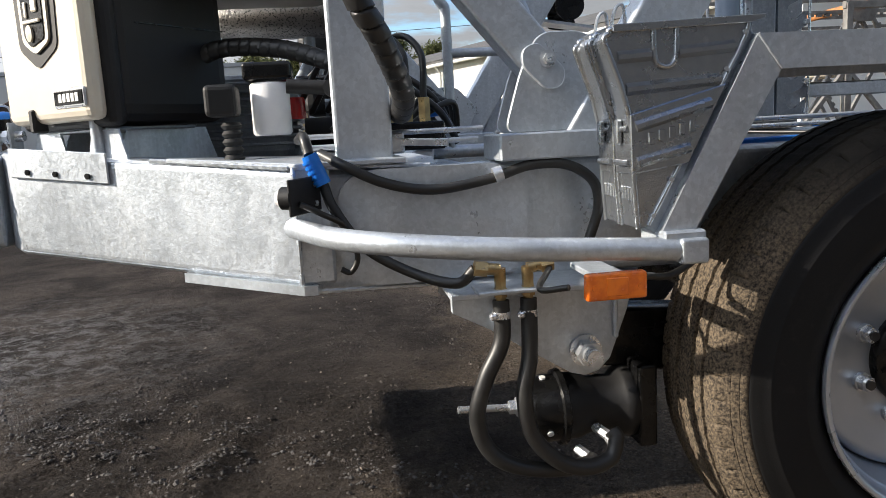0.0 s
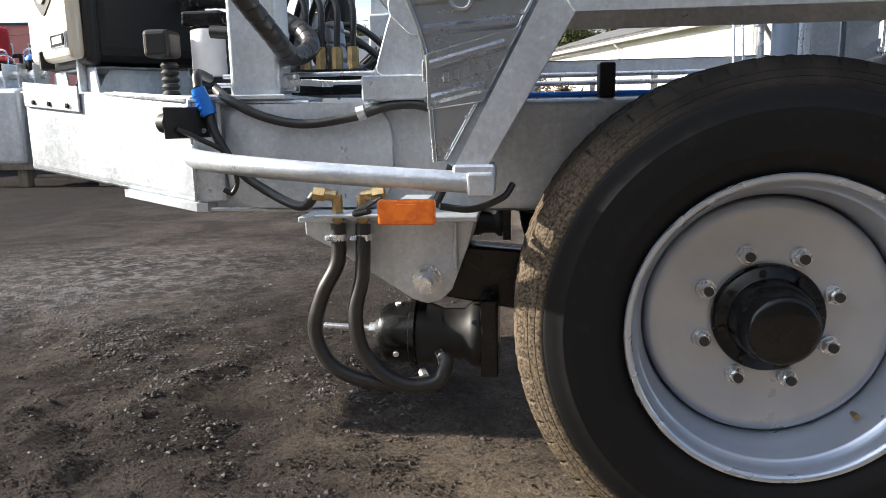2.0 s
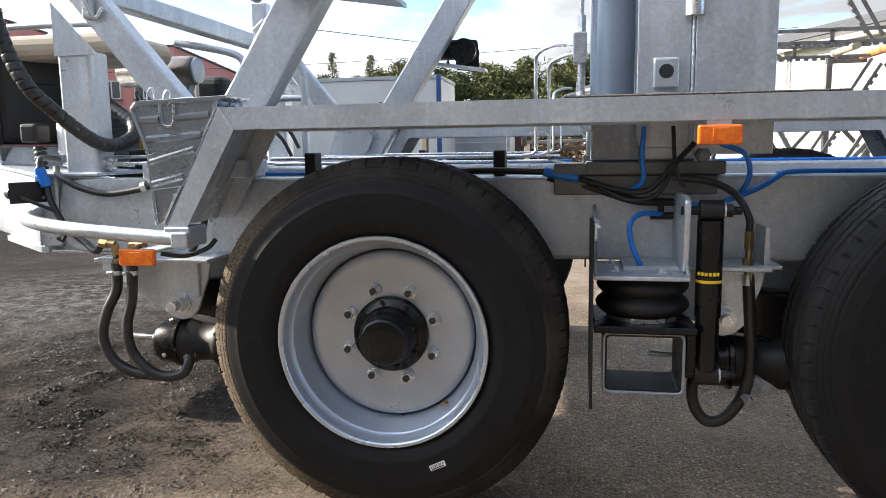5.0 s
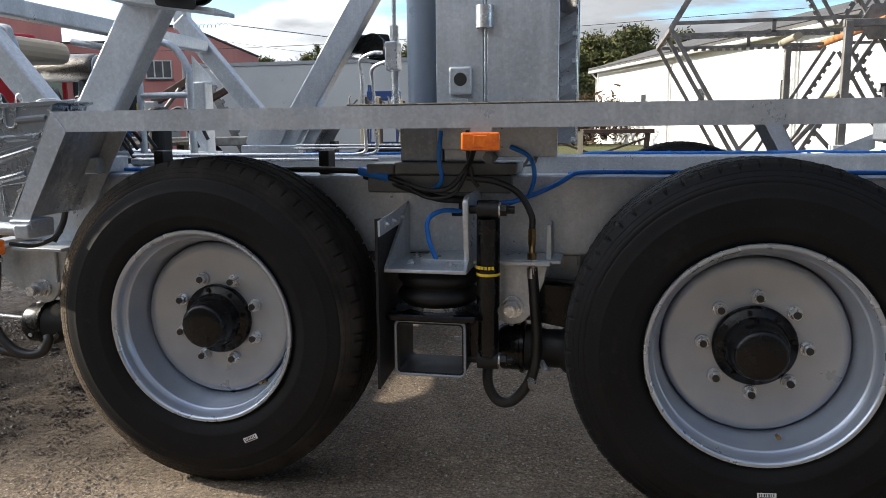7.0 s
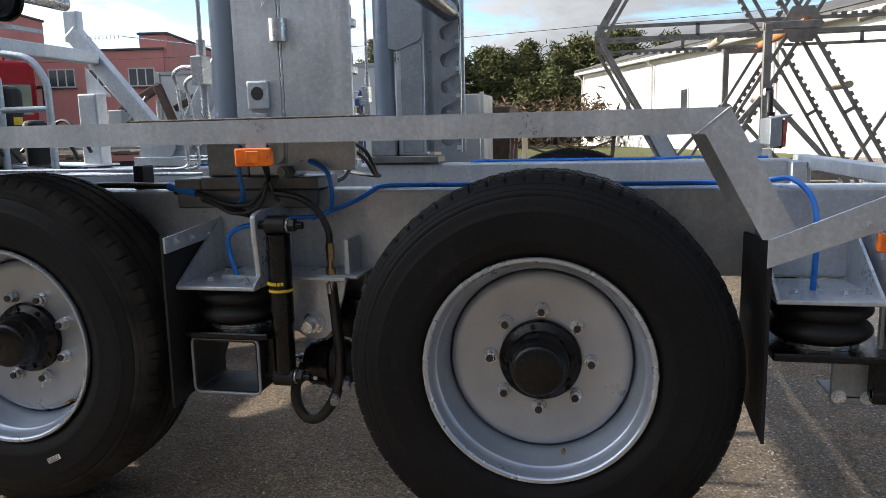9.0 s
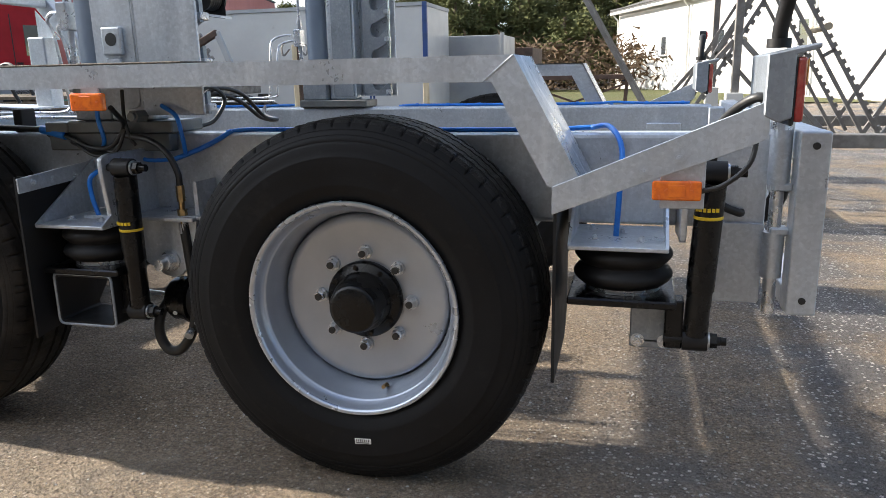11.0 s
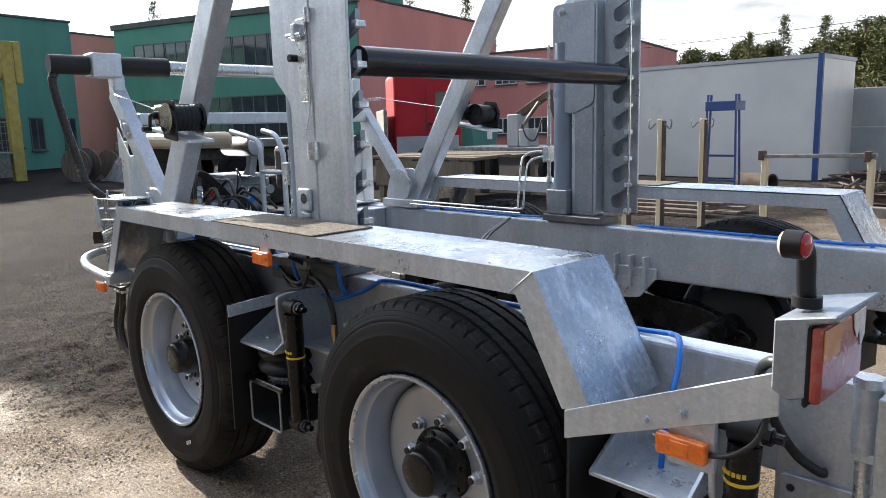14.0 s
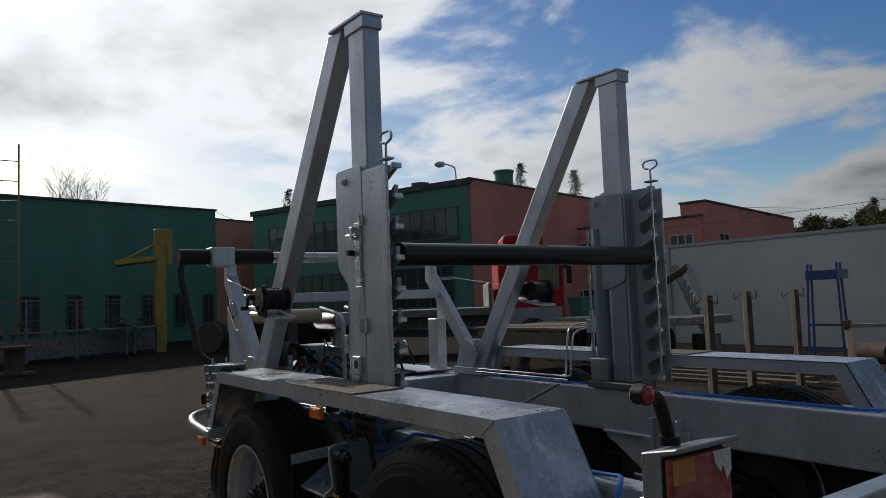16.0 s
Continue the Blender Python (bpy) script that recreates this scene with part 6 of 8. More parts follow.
# ---- zinc wheel chocks hung beside the front of the fender ----
def chock(name, y0, y1, label):
    """A pressed steel chock: a hemmed side panel with ribs and a keyhole, its curved edge, a clasped sleeve and a rivetted foot."""
    left = [(-0.724, 1.180), (-0.712, 1.145), (-0.692, 1.09), (-0.676, 1.02), (-0.674, 0.94), (-0.668, 0.85)]
    out = [(-0.455, 1.205), (-0.712, 1.197)] + left + [(-0.648, 0.852), (-0.482, 1.145)]
    t = thing(name, (-0.6, (y0 + y1) / 2, 0.845), label, "wheel chock", "wheel chocks")
    b = part("body", Prism(out, 1, y0 + 0.006, y1 - 0.006, bevel=0.003), PRESSED, t)
    for y in (y0 + 0.004, y1 - 0.004):
        hem = Tube([(x, y, z) for x, z in [(-0.455, 1.205), (-0.69, 1.199), (-0.715, 1.19)] + left], 0.0055, 8, 4)
        tube(hem, [(-0.648, y, 0.855), (-0.482, y, 1.145), (-0.46, y, 1.20)], 0.004, 8, 3)
        part("hem", hem, PRESSED, b)
    lip = Prism([(-0.455, 1.200), (-0.71, 1.192), (-0.71, 1.205), (-0.43, 1.214), (-0.43, 1.207)], 1, y0 - 0.002, y1 - 0.004, bevel=0.001)
    part("top_lip", lip, PRESSED, b)
    f = y0 + 0.005

    def rib(xa, za, xb, zb, w=0.011, at=f):
        m = Matrix.Translation(((xa + xb) / 2, at, (za + zb) / 2)) @ Matrix.Rotation(-math.atan2(zb - za, xb - xa), 4, "Y")
        n = math.hypot(xb - xa, zb - za) / 2
        return prism(bmesh.new(), [(-w, 0.001), (-w * 0.35, -0.007), (w * 0.35, -0.007), (w, 0.001)], 0, -n, n, m=m @ Matrix.Rotation(-math.pi / 2, 4, "X"))

    for r in ((-0.70, 1.150, -0.640, 1.153), (-0.590, 1.155, -0.485, 1.162), (-0.685, 1.095, -0.512, 1.106)):
        part("pressed_rib", rib(*r), PRESSED, b)
    k = Tube([(-0.635, f, 1.197), (-0.633, f - 0.001, 1.148), (-0.625, f - 0.001, 1.135), (-0.613, f - 0.001, 1.131), (-0.601, f - 0.001, 1.135), (-0.594, f - 0.001, 1.15), (-0.592, f, 1.199)], 0.005, 8, 6)
    part("keyhole_bead", k, PRESSED, b)
    # the sleeve round the middle, with its own ribs, a buckle and an embossed mark
    sl = Prism([(-0.682, 1.052), (-0.502, 1.098), (-0.562, 0.985), (-0.574, 0.962), (-0.680, 0.948)], 1, y0 - 0.003, y1 - 0.008, bevel=0.002)
    sleeve = part("sleeve", sl, PRESSED, b)
    for r in ((-0.672, 1.030, -0.532, 1.066), (-0.670, 0.968, -0.572, 0.990)):
        part("pressed_rib", rib(*r, at=y0 - 0.003), PRESSED, sleeve)
    for z in (1.028, 0.968):
        part("edge_rib", Tube([(-0.682, y0 + 0.004, z), (-0.685, (y0 + y1) / 2, z), (-0.682, y1 - 0.012, z)], 0.006, 8, 3), PRESSED, sleeve)
    part("buckle", Box(-0.694, -0.682, (y0 + y1) / 2 - 0.008, (y0 + y1) / 2 + 0.008, 1.0, 1.045, 0.003), PRESSED, sleeve)
    e = bmesh.new()
    for j in range(5):
        x = -0.650 + j * 0.019
        box(e, x, x + 0.013, y0 - 0.0055, y0 - 0.002, 0.998 + j * 0.0045, 1.020 + j * 0.0045, 0.002)
    part("embossed_mark", e, PRESSED, sleeve)
    e = bmesh.new()
    for j in range(4):
        y = y0 + 0.014 + j * 0.013
        box(e, -0.676, -0.671, y, y + 0.009, 0.90, 0.925, 0.002)
    part("embossed_mark", e, PRESSED, b)
    for j in range(6):
        q = Vector((-0.640, y0 + 0.002, 0.872)).lerp(Vector((-0.468, y0 + 0.002, 1.185)), j / 5)
        part("rivet", Cyl(q, q + Vector((0, -0.004, 0)), 0.004, seg=10), ZINC, b)
    w = Tube([(-0.70, (y0 + y1) / 2, 1.19), (-0.69, (y0 + y1) / 2, 1.235), (-0.675, (y0 + y1) / 2, 1.24), (-0.67, (y0 + y1) / 2, 1.195)], 0.003, 6, 5)
    part("wire_loop", w, ZINC, b)
    return t


chock("wheel_chock", -0.018, 0.06, "ribbed zinc plated steel wheel chock in its holder")
chock("wheel_chock", 0.068, 0.145, "ribbed zinc plated steel wheel chock in its holder")


# holder strip with two bolts behind the chocks
hs_ = Beam((-0.648, 0.0, 0.848), (-0.446, 0.0, 1.185), 0.012, 0.045, 0.002)
for q in ((-0.461, 1.095), (-0.509, 1.017)):
    bolt(hs_, (q[0] - 0.012, -0.006, q[1]), (0, -1, 0), 0.009, 0.007)
tpart("chock_holder", hs_, GALV_DULL)

# loose loops of hose where the lift lines leave the near mast
for k in range(2):
    y = 0.42 + 0.03 * k
    pts = [(0.90, y, 1.04 + 0.02 * k), (0.94, y + 0.07, 1.085 + 0.02 * k), (0.965, y + 0.2, 1.06 + 0.02 * k), (0.95, y + 0.38, 0.99), (0.88, y + 0.62, 0.965), (0.62, y + 1.0, 0.965), (0.40, 1.86, 0.985)]
    tpart("lift_hose", Tube(pts, 0.0075, 10, 10), HOSE)
tpart("lift_hose", Tube([(0.92, 0.41, 1.07), (0.95, 0.46, 1.11), (0.97, 0.52, 1.07), (0.95, 0.48, 1.0), (0.92, 0.42, 0.98)], 0.007, 10, 8), HOSE)


# ---- ground ----
def ground_material():
    mat = bpy.data.materials.new("worn asphalt yard")
    mat.use_nodes = True
    nt = mat.node_tree
    bsdf = nt.nodes["Principled BSDF"]
    link = nt.links.new
    pos = nt.nodes.new("ShaderNodeNewGeometry").outputs["Position"]

    def noise_at(s, d, r=0.6, dist=0.0):
        n = nt.nodes.new("ShaderNodeTexNoise")
        n.inputs["Scale"].default_value, n.inputs["Detail"].default_value, n.inputs["Roughness"].default_value, n.inputs["Distortion"].default_value = s, d, r, dist
        link(pos, n.inputs["Vector"])
        return n.outputs["Fac"]

    def ramp(v, lo, hi, a=0.0, b=1.0):
        n = nt.nodes.new("ShaderNodeMapRange")
        for k, x in zip(("From Min", "From Max", "To Min", "To Max"), (lo, hi, a, b)):
            n.inputs[k].default_value = x
        link(v, n.inputs["Value"])
        return n.outputs["Result"]

    def blend(f, a, b):
        n = nt.nodes.new("ShaderNodeMix")
        n.data_type = "RGBA"
        link(f, n.inputs[0])
        for s, v in ((n.inputs[6], a), (n.inputs[7], b)):
            if isinstance(v, tuple):
                s.default_value = (*v, 1)
            else:
                link(v, s)
        return n.outputs[2]

    vor = nt.nodes.new("ShaderNodeTexVoronoi")
    vor.inputs["Scale"].default_value = 62
    link(pos, vor.inputs["Vector"])
    hue = nt.nodes.new("ShaderNodeSeparateColor")
    link(vor.outputs["Color"], hue.inputs[0])
    stone = blend(ramp(hue.outputs[0], 0.3, 1.0), (0.14, 0.117, 0.09), (0.66, 0.56, 0.44))
    base = blend(ramp(noise_at(90, 4), 0.35, 0.65), (0.125, 0.092, 0.062), (0.345, 0.262, 0.178))
    col = blend(ramp(vor.outputs["Distance"], 0.25, 0.42, 0.75, 0.0), base, stone)
    # sandy drift along the trailer's rear half; wet black mud ahead, shade painted in
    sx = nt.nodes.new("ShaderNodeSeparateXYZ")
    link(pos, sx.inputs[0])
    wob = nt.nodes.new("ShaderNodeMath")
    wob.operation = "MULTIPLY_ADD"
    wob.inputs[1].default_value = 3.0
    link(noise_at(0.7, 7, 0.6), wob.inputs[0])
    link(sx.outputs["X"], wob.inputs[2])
    # the paler tone runs on past the wheels along the lane
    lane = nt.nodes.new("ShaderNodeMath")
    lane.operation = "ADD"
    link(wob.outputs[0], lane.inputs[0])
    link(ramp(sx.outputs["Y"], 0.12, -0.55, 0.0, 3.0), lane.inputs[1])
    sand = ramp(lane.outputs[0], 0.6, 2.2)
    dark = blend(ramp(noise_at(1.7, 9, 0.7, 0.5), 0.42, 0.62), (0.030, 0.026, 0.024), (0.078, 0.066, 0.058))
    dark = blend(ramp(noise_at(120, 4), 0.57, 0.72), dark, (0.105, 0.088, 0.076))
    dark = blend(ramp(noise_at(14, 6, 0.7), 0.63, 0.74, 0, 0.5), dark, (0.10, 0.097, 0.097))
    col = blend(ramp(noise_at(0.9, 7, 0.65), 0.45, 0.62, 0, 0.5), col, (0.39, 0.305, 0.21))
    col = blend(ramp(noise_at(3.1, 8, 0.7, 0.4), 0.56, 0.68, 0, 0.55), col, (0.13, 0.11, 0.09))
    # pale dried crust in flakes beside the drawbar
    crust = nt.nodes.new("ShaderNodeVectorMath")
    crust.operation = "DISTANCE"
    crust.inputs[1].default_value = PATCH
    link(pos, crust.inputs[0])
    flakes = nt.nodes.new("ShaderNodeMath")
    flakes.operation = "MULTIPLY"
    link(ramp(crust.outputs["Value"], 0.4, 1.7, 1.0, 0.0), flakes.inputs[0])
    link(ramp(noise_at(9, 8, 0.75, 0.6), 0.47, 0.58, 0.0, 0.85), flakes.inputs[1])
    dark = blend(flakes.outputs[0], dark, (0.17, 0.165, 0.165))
    # building shade beyond the drawbar, painted into the ground as near-black
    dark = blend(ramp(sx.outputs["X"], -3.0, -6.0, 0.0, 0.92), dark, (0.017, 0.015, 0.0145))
    # the shaded ground by the drawbar is darkened in colour as well
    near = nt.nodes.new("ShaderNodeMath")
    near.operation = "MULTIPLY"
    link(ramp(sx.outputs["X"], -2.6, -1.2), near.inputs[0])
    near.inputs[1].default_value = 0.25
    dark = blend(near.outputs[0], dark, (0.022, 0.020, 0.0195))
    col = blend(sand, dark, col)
    # bare grey asphalt with pale stones round the trailer's rear
    stones = blend(ramp(hue.outputs[1], 0.60, 0.70), (0.15, 0.138, 0.13), (0.62, 0.59, 0.55))
    bare = blend(ramp(vor.outputs["Distance"], 0.34, 0.42, 1.0, 0.0), (0.125, 0.115, 0.108), stones)
    rear = ramp(wob.outputs[0], 3.4, 4.4)
    patch = nt.nodes.new("ShaderNodeMath")
    patch.operation = "MULTIPLY"
    link(rear, patch.inputs[0])
    link(ramp(noise_at(1.25, 7, 0.62, 0.3), 0.60, 0.46), patch.inputs[1])
    col = blend(patch.outputs[0], col, bare)
    grain = nt.nodes.new("ShaderNodeMath")
    grain.operation = "MULTIPLY"
    link(ramp(noise_at(230, 3, 0.7), 0.36, 0.64, 0.66, 1.34), grain.inputs[0])
    link(ramp(noise_at(38, 6, 0.75, 0.3), 0.36, 0.64, 0.80, 1.20), grain.inputs[1])
    shade = nt.nodes.new("ShaderNodeHueSaturation")
    link(grain.outputs[0], shade.inputs["Value"])
    link(col, shade.inputs["Color"])
    link(shade.outputs["Color"], bsdf.inputs["Base Color"])
    dull = nt.nodes.new("ShaderNodeMath")
    dull.operation = "MULTIPLY_ADD"
    dull.inputs[2].default_value = 0.97
    link(ramp(noise_at(1.4, 6, 0.65), 0.40, 0.62, -0.12, -0.45), dull.inputs[0])
    link(ramp(sand, 0.0, 1.0, 0.15, 1.0), dull.inputs[1])
    link(dull.outputs[0], bsdf.inputs["Roughness"])
    link(ramp(sand, 0.0, 1.0, 0.05, 0.4), bsdf.inputs["Specular IOR Level"])
    b1 = nt.nodes.new("ShaderNodeBump")
    b1.inputs["Distance"].default_value = 0.022
    link(ramp(vor.outputs["Distance"], 0.0, 0.5, 1, 0), b1.inputs["Height"])
    b2 = nt.nodes.new("ShaderNodeBump")
    b2.inputs["Distance"].default_value = 0.026
    link(noise_at(62, 5, 0.72, 0.5), b2.inputs["Height"])
    link(b1.outputs["Normal"], b2.inputs["Normal"])
    b3 = nt.nodes.new("ShaderNodeBump")
    b3.inputs["Distance"].default_value = 0.028
    link(noise_at(7, 9, 0.72), b3.inputs["Height"])
    link(b2.outputs["Normal"], b3.inputs["Normal"])
    for bump_node in (b2, b3):
        link(ramp(sx.outputs["X"], -2.5, -7.0, 1.0, 0.3), bump_node.inputs["Strength"])
    link(b3.outputs["Normal"], bsdf.inputs["Normal"])
    return mat


PATCH = (-3.3, 2.75, 0.0)
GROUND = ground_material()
gm_ = bmesh.new()
# one sheet: fine near the trailer, coarse towards the horizon
ax = [-2000, -600, -200, -100, -60, -40, -25, -15, -9] + [-6 + 0.06 * k for k in range(75)] + [-1.5 + 0.12 * k for k in range(72)] + [9, 12, 18, 30, 60, 150, 600, 2000]
ay = [-2000, -300, -60, -20, -8, -4] + [-2 + 0.06 * k for k in range(104)] + [5, 7, 10, 15, 22, 35, 60, 120, 400, 2000]


def ground_z(x, y):
    near = 1.0 if (-6 < x < 7 and -2 < y < 4.2) else 0.0
    v = noise.fractal(Vector((x * 0.8, y * 0.8, 0.3)), 1.0, 2.0, 5) * 0.012
    rough_patch = max(0.0, 1 - math.hypot((x + 2.0) / 2.4, (y - 0.9) / 1.5))
    v += noise.fractal(Vector((x * 5, y * 5, 4.3)), 0.8, 2.0, 4) * 0.034 * min(1.0, rough_patch * 1.6)
    wheels = min(math.hypot(x - wx, y - wy) for wx in (0.0, 1.63) for wy in (0.1, 2.26))
    return v * near * min(1.0, wheels / 0.5) - 0.002


gv = [[gm_.verts.new((x, y, ground_z(x, y))) for x in ax] for y in ay]
for a, b in zip(gv, gv[1:]):
    for i in range(len(ax) - 1):
        gm_.faces.new((a[i], a[i + 1], b[i + 1], b[i])).smooth = True
me = finish(gm_, 60)
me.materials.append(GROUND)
tagged(new("ground", me), "worn grey-brown asphalt yard strewn with grit", "ground", kind="structure")


# ---- the yard's buildings ----
def wall_material(name, a, b, wear, rough=0.8, stretch=(1, 1, 0.35)):
    return material(name, a, rough, 0, b, 0.7, 8, (0.38, 0.64), 0.004, 18, 0.06, wear=wear, wear_scale=1.1, wear_mix=(0.62, 0.72), stretch=stretch)


GREEN = wall_material("green render", (0.080, 0.235, 0.185), (0.066, 0.20, 0.155), (0.10, 0.215, 0.18))
PINK = wall_material("pink render", (0.58, 0.235, 0.20), (0.50, 0.20, 0.175), (0.36, 0.2, 0.17))
WHITEWALL = wall_material("white plaster", (0.66, 0.65, 0.62), (0.58, 0.57, 0.54), (0.46, 0.44, 0.40))
CONTAINER = material("off-white panel", (0.52, 0.52, 0.50), 0.5, 0, (0.46, 0.46, 0.45), 0.8, 7, (0.4, 0.62), 0.001, 12, 0.08, wear=(0.36, 0.35, 0.33), wear_scale=1.5, wear_mix=(0.66, 0.74))
GREYBOX = material("grey panel", (0.36, 0.37, 0.37), 0.55, 0, (0.30, 0.31, 0.32), 1.2, 7, (0.4, 0.62), 0.001, 12, 0.08)
RUST = material("rusty steel", (0.088, 0.055, 0.041), 0.85, 0.1, (0.058, 0.04, 0.031), 6, 7, (0.4, 0.62), 0.001, 60, 0.08)
ROOF = material("dark roofing felt", (0.09, 0.088, 0.085), 0.85, 0, (0.06, 0.06, 0.06), 1.5, 6, (0.4, 0.6), 0.003, 20, 0.05)
GLASS = material("window glass", (0.03, 0.035, 0.04), 0.08, 0, (0.05, 0.055, 0.06), 1.2, 3, (0.4, 0.6), 0, 10, 0.04, spec=0.8)
FRAMEW = material("white window frame", (0.6, 0.6, 0.58), 0.5, 0, (0.5, 0.5, 0.48), 3, 4)
FRAMED = material("dark window frame", (0.08, 0.1, 0.1), 0.6, 0, (0.06, 0.07, 0.07), 3, 4)
BLUEPAINT = material("blue steel paint", (0.014, 0.05, 0.19), 0.5, 0, (0.014, 0.04, 0.13), 5, 6, (0.45, 0.65), 0.001, 40, 0.08)
YELLOWPAINT = material("yellow steel paint", (0.40, 0.31, 0.06), 0.6, 0, (0.30, 0.23, 0.05), 5, 6, (0.42, 0.62), 0.001, 40, 0.08)
WOOD = material("weathered wood", (0.15, 0.118, 0.08), 0.85, 0, (0.10, 0.078, 0.055), 4, 7, (0.4, 0.62), 0.002, 60, 0.06, stretch=(4, 4, 0.6))
DARKSTEEL = material("grey old galvanised bar", (0.24, 0.235, 0.22), 0.6, 0.5, (0.16, 0.15, 0.14), 8, 6, (0.4, 0.62), 0.0006, 80, 0.1, wear=(0.20, 0.12, 0.07), wear_scale=5, wear_mix=(0.63, 0.72))


def wall_frame(a, b):
    """A matrix with x along the wall from a to b, y into the building and z up."""
    a, b = Vector((*a, 0)), Vector((*b, 0))
    x = (b - a).normalized()
    y = Vector((-x.y, x.x, 0))
    m = Matrix((x, y, Vector((0, 0, 1)))).transposed().to_4x4()
    m.translation = a
    return m, (b - a).length


def window(house, m, x, z, w, h, cols=2, rows=1, frame_mat=None):
    t = 0.06
    fm = frame_mat or FRAMEW
    f = part("window", box(bmesh.new(), x, x + w, -0.02, 0.0, z, z + h, m=m), GLASS, house)
    for i in range(cols + 1):
        cx = x + w * i / cols
        part("frame_bar", box(bmesh.new(), cx - t / 2, cx + t / 2, -0.05, 0.05, z, z + h, m=m), fm, f)
    for j in range(rows + 1):
        cz = z + h * j / rows
        part("frame_bar", box(bmesh.new(), x - t / 2, x + w + t / 2, -0.055, 0.045, cz - t / 2, cz + t / 2, m=m), fm, f)
    part("sill", box(bmesh.new(), x - 0.08, x + w + 0.08, -0.12, 0.0, z - 0.09, z - 0.035, m=m), ROOF, f)


def hall(name, a, b, depth, h0, h1, mat, label, roof_lip=0.07, edge=0.11):
    """A block with its front from a to b, whose top runs from h0 to h1."""
    m, n = wall_frame(a, b)
    at = m @ Vector((n / 2, depth / 2, 0))
    ob = thing(name, at, label, "building")
    bm = bmesh.new()
    prism(bm, [(0, 0), (n, 0), (n, h1), (0, h0)], 1, 0, depth, m=m)
    part("wall", bm, mat, ob)
    rb = bmesh.new()
    prism(rb, [(-roof_lip, h0 + 0.01), (n + roof_lip, h1 + 0.01), (n + roof_lip, h1 + edge), (-roof_lip, h0 + edge)], 1, -roof_lip, depth + roof_lip, m=m)
    part("roof", rb, ROOF, ob)
    return ob, m, n


DIMWALL = wall_material("grey blocker wall", (0.20, 0.195, 0.19), (0.16, 0.157, 0.153), (0.12, 0.115, 0.11))
g1, m1, n1 = hall("green_hall", (-24.2, -6.6), (-36.1, 11.7), 14, 5.75, 6.95, GREEN, "dark green rendered workshop hall with a flat roof")
for k in range(9):
    window(g1, m1, 3.5 + k * 2.15, 0.9, 0.8, 1.45, 2, 1, FRAMED)
# added block behind the camera, never in view; it dims the near sides
rh, mr, nr = hall("grey_hall", (26.0, -9.0), (-16.0, -9.0), 8, 6.2, 6.2, DIMWALL, "plain grey block added out of view to hold back sky light")
g2, m2, n2 = hall("green_workshop", (-42.5, 16.3), (-27.0, 22.4), 10, 7.55, 7.75, GREEN, "green workshop front with a band of dark windows", 0.12, 0.32)
for k in range(6):
    window(g2, m2, 1.5 + k * 2.42, 4.95, 2.3, 1.65, 3, 1, FRAMED)
    window(g2, m2, 1.2 + k * 2.4, 1.2, 2.3, 2.2, 3, 2, FRAMED)
p1, m3, n3 = hall("pink_gable", (-26.95, 22.45), (-26.6, 32.5), 9.5, 8.0, 7.2, PINK, "pink rendered workshop side wall with peeling patches")
# made thin so that its side wall does not show from the camera
p2, m4, n4 = hall("pink_office", (-19.4, 32.3), (-21.6, 45.0), 1.4, 6.25, 5.95, PINK, "tall pink rendered office front, kept shallow to fit the camera's view")
p3, m5, n5 = hall("pink_wing", (-27.5, 30.0), (-19.6, 32.2), 6, 5.4, 5.5, PINK, "low pink office wing with white windows")
for k in range(4):
    for z in (1.0, 3.75):
        window(p3, m5, 0.6 + k * 1.95, z, 1.25, 0.85, 3, 1)
window(p2, m4, 1.5, 3.6, 1.2, 1.0, 2, 1)

hall("pink_annex", (-45.0, 11.0), (-45.0, 25.0), 6, 7.75, 7.1, PINK, "pink rendered annex between the halls")
cont = thing("white_container", (-6.5, 18.2, 0), "long off-white insulated container with blue corner posts", "container")
part("body", Box(-10.3, -3.08, 17.05, 19.5, 0.0, 2.86, 0.02), CONTAINER, cont)
part("roof_rim", Box(-10.32, -3.06, 17.02, 19.53, 2.86, 2.95), GREYBOX, cont)
for x, pm in ((-10.35, GREYBOX), (-3.14, BLUEPAINT)):
    part("corner_post", Box(x, x + 0.12, 17.0, 17.1, 0.0, 2.95, 0.01), pm, cont)
gc = thing("grey_container", (-2.1, 20.6, 0), "small grey panelled container", "container")
part("body", Box(-3.35, -1.5, 19.6, 21.6, 0.1, 2.2, 0.02), GREYBOX, gc)
part("door_seam", Box(-3.3, -1.55, 19.585, 19.60, 1.2, 1.23), CONTAINER, gc)
part("corner_post", Box(-1.58, -1.47, 19.52, 19.62, 0.0, 2.25, 0.01), GREYBOX, gc)
bc = thing("brown_container", (-1.4, 23.2, 0), "rust-brown steel container behind the racks", "container")
part("body", Box(-1.83, -1.0, 22.0, 24.4, 0.0, 1.9, 0.02), RUST, bc)

sd, ms, ns = hall("white_shed", (0.8, 48.5), (12.4, 19.0), 9, 4.7, 4.6, WHITEWALL, "long white plastered shed with a dark low roof", 0.45, 0.22)
for k in range(3):
    window(sd, ms, 7.0 + k * 6.5, 1.9, 0.7, 1.0, 1, 1, FRAMEW)
part("gable_roof", prism(bmesh.new(), [(-0.5, 4.84), (4.5, 6.3), (9.5, 4.84)], 0, -0.45, ns + 0.45, m=ms), ROOF, sd)
gt = Tube([tuple(ms @ Vector((-0.1, -0.5, 4.62))), tuple(ms @ Vector((ns, -0.5, 4.55)))], 0.09, 10, 0)
part("gutter", gt, FRAMEW, sd)
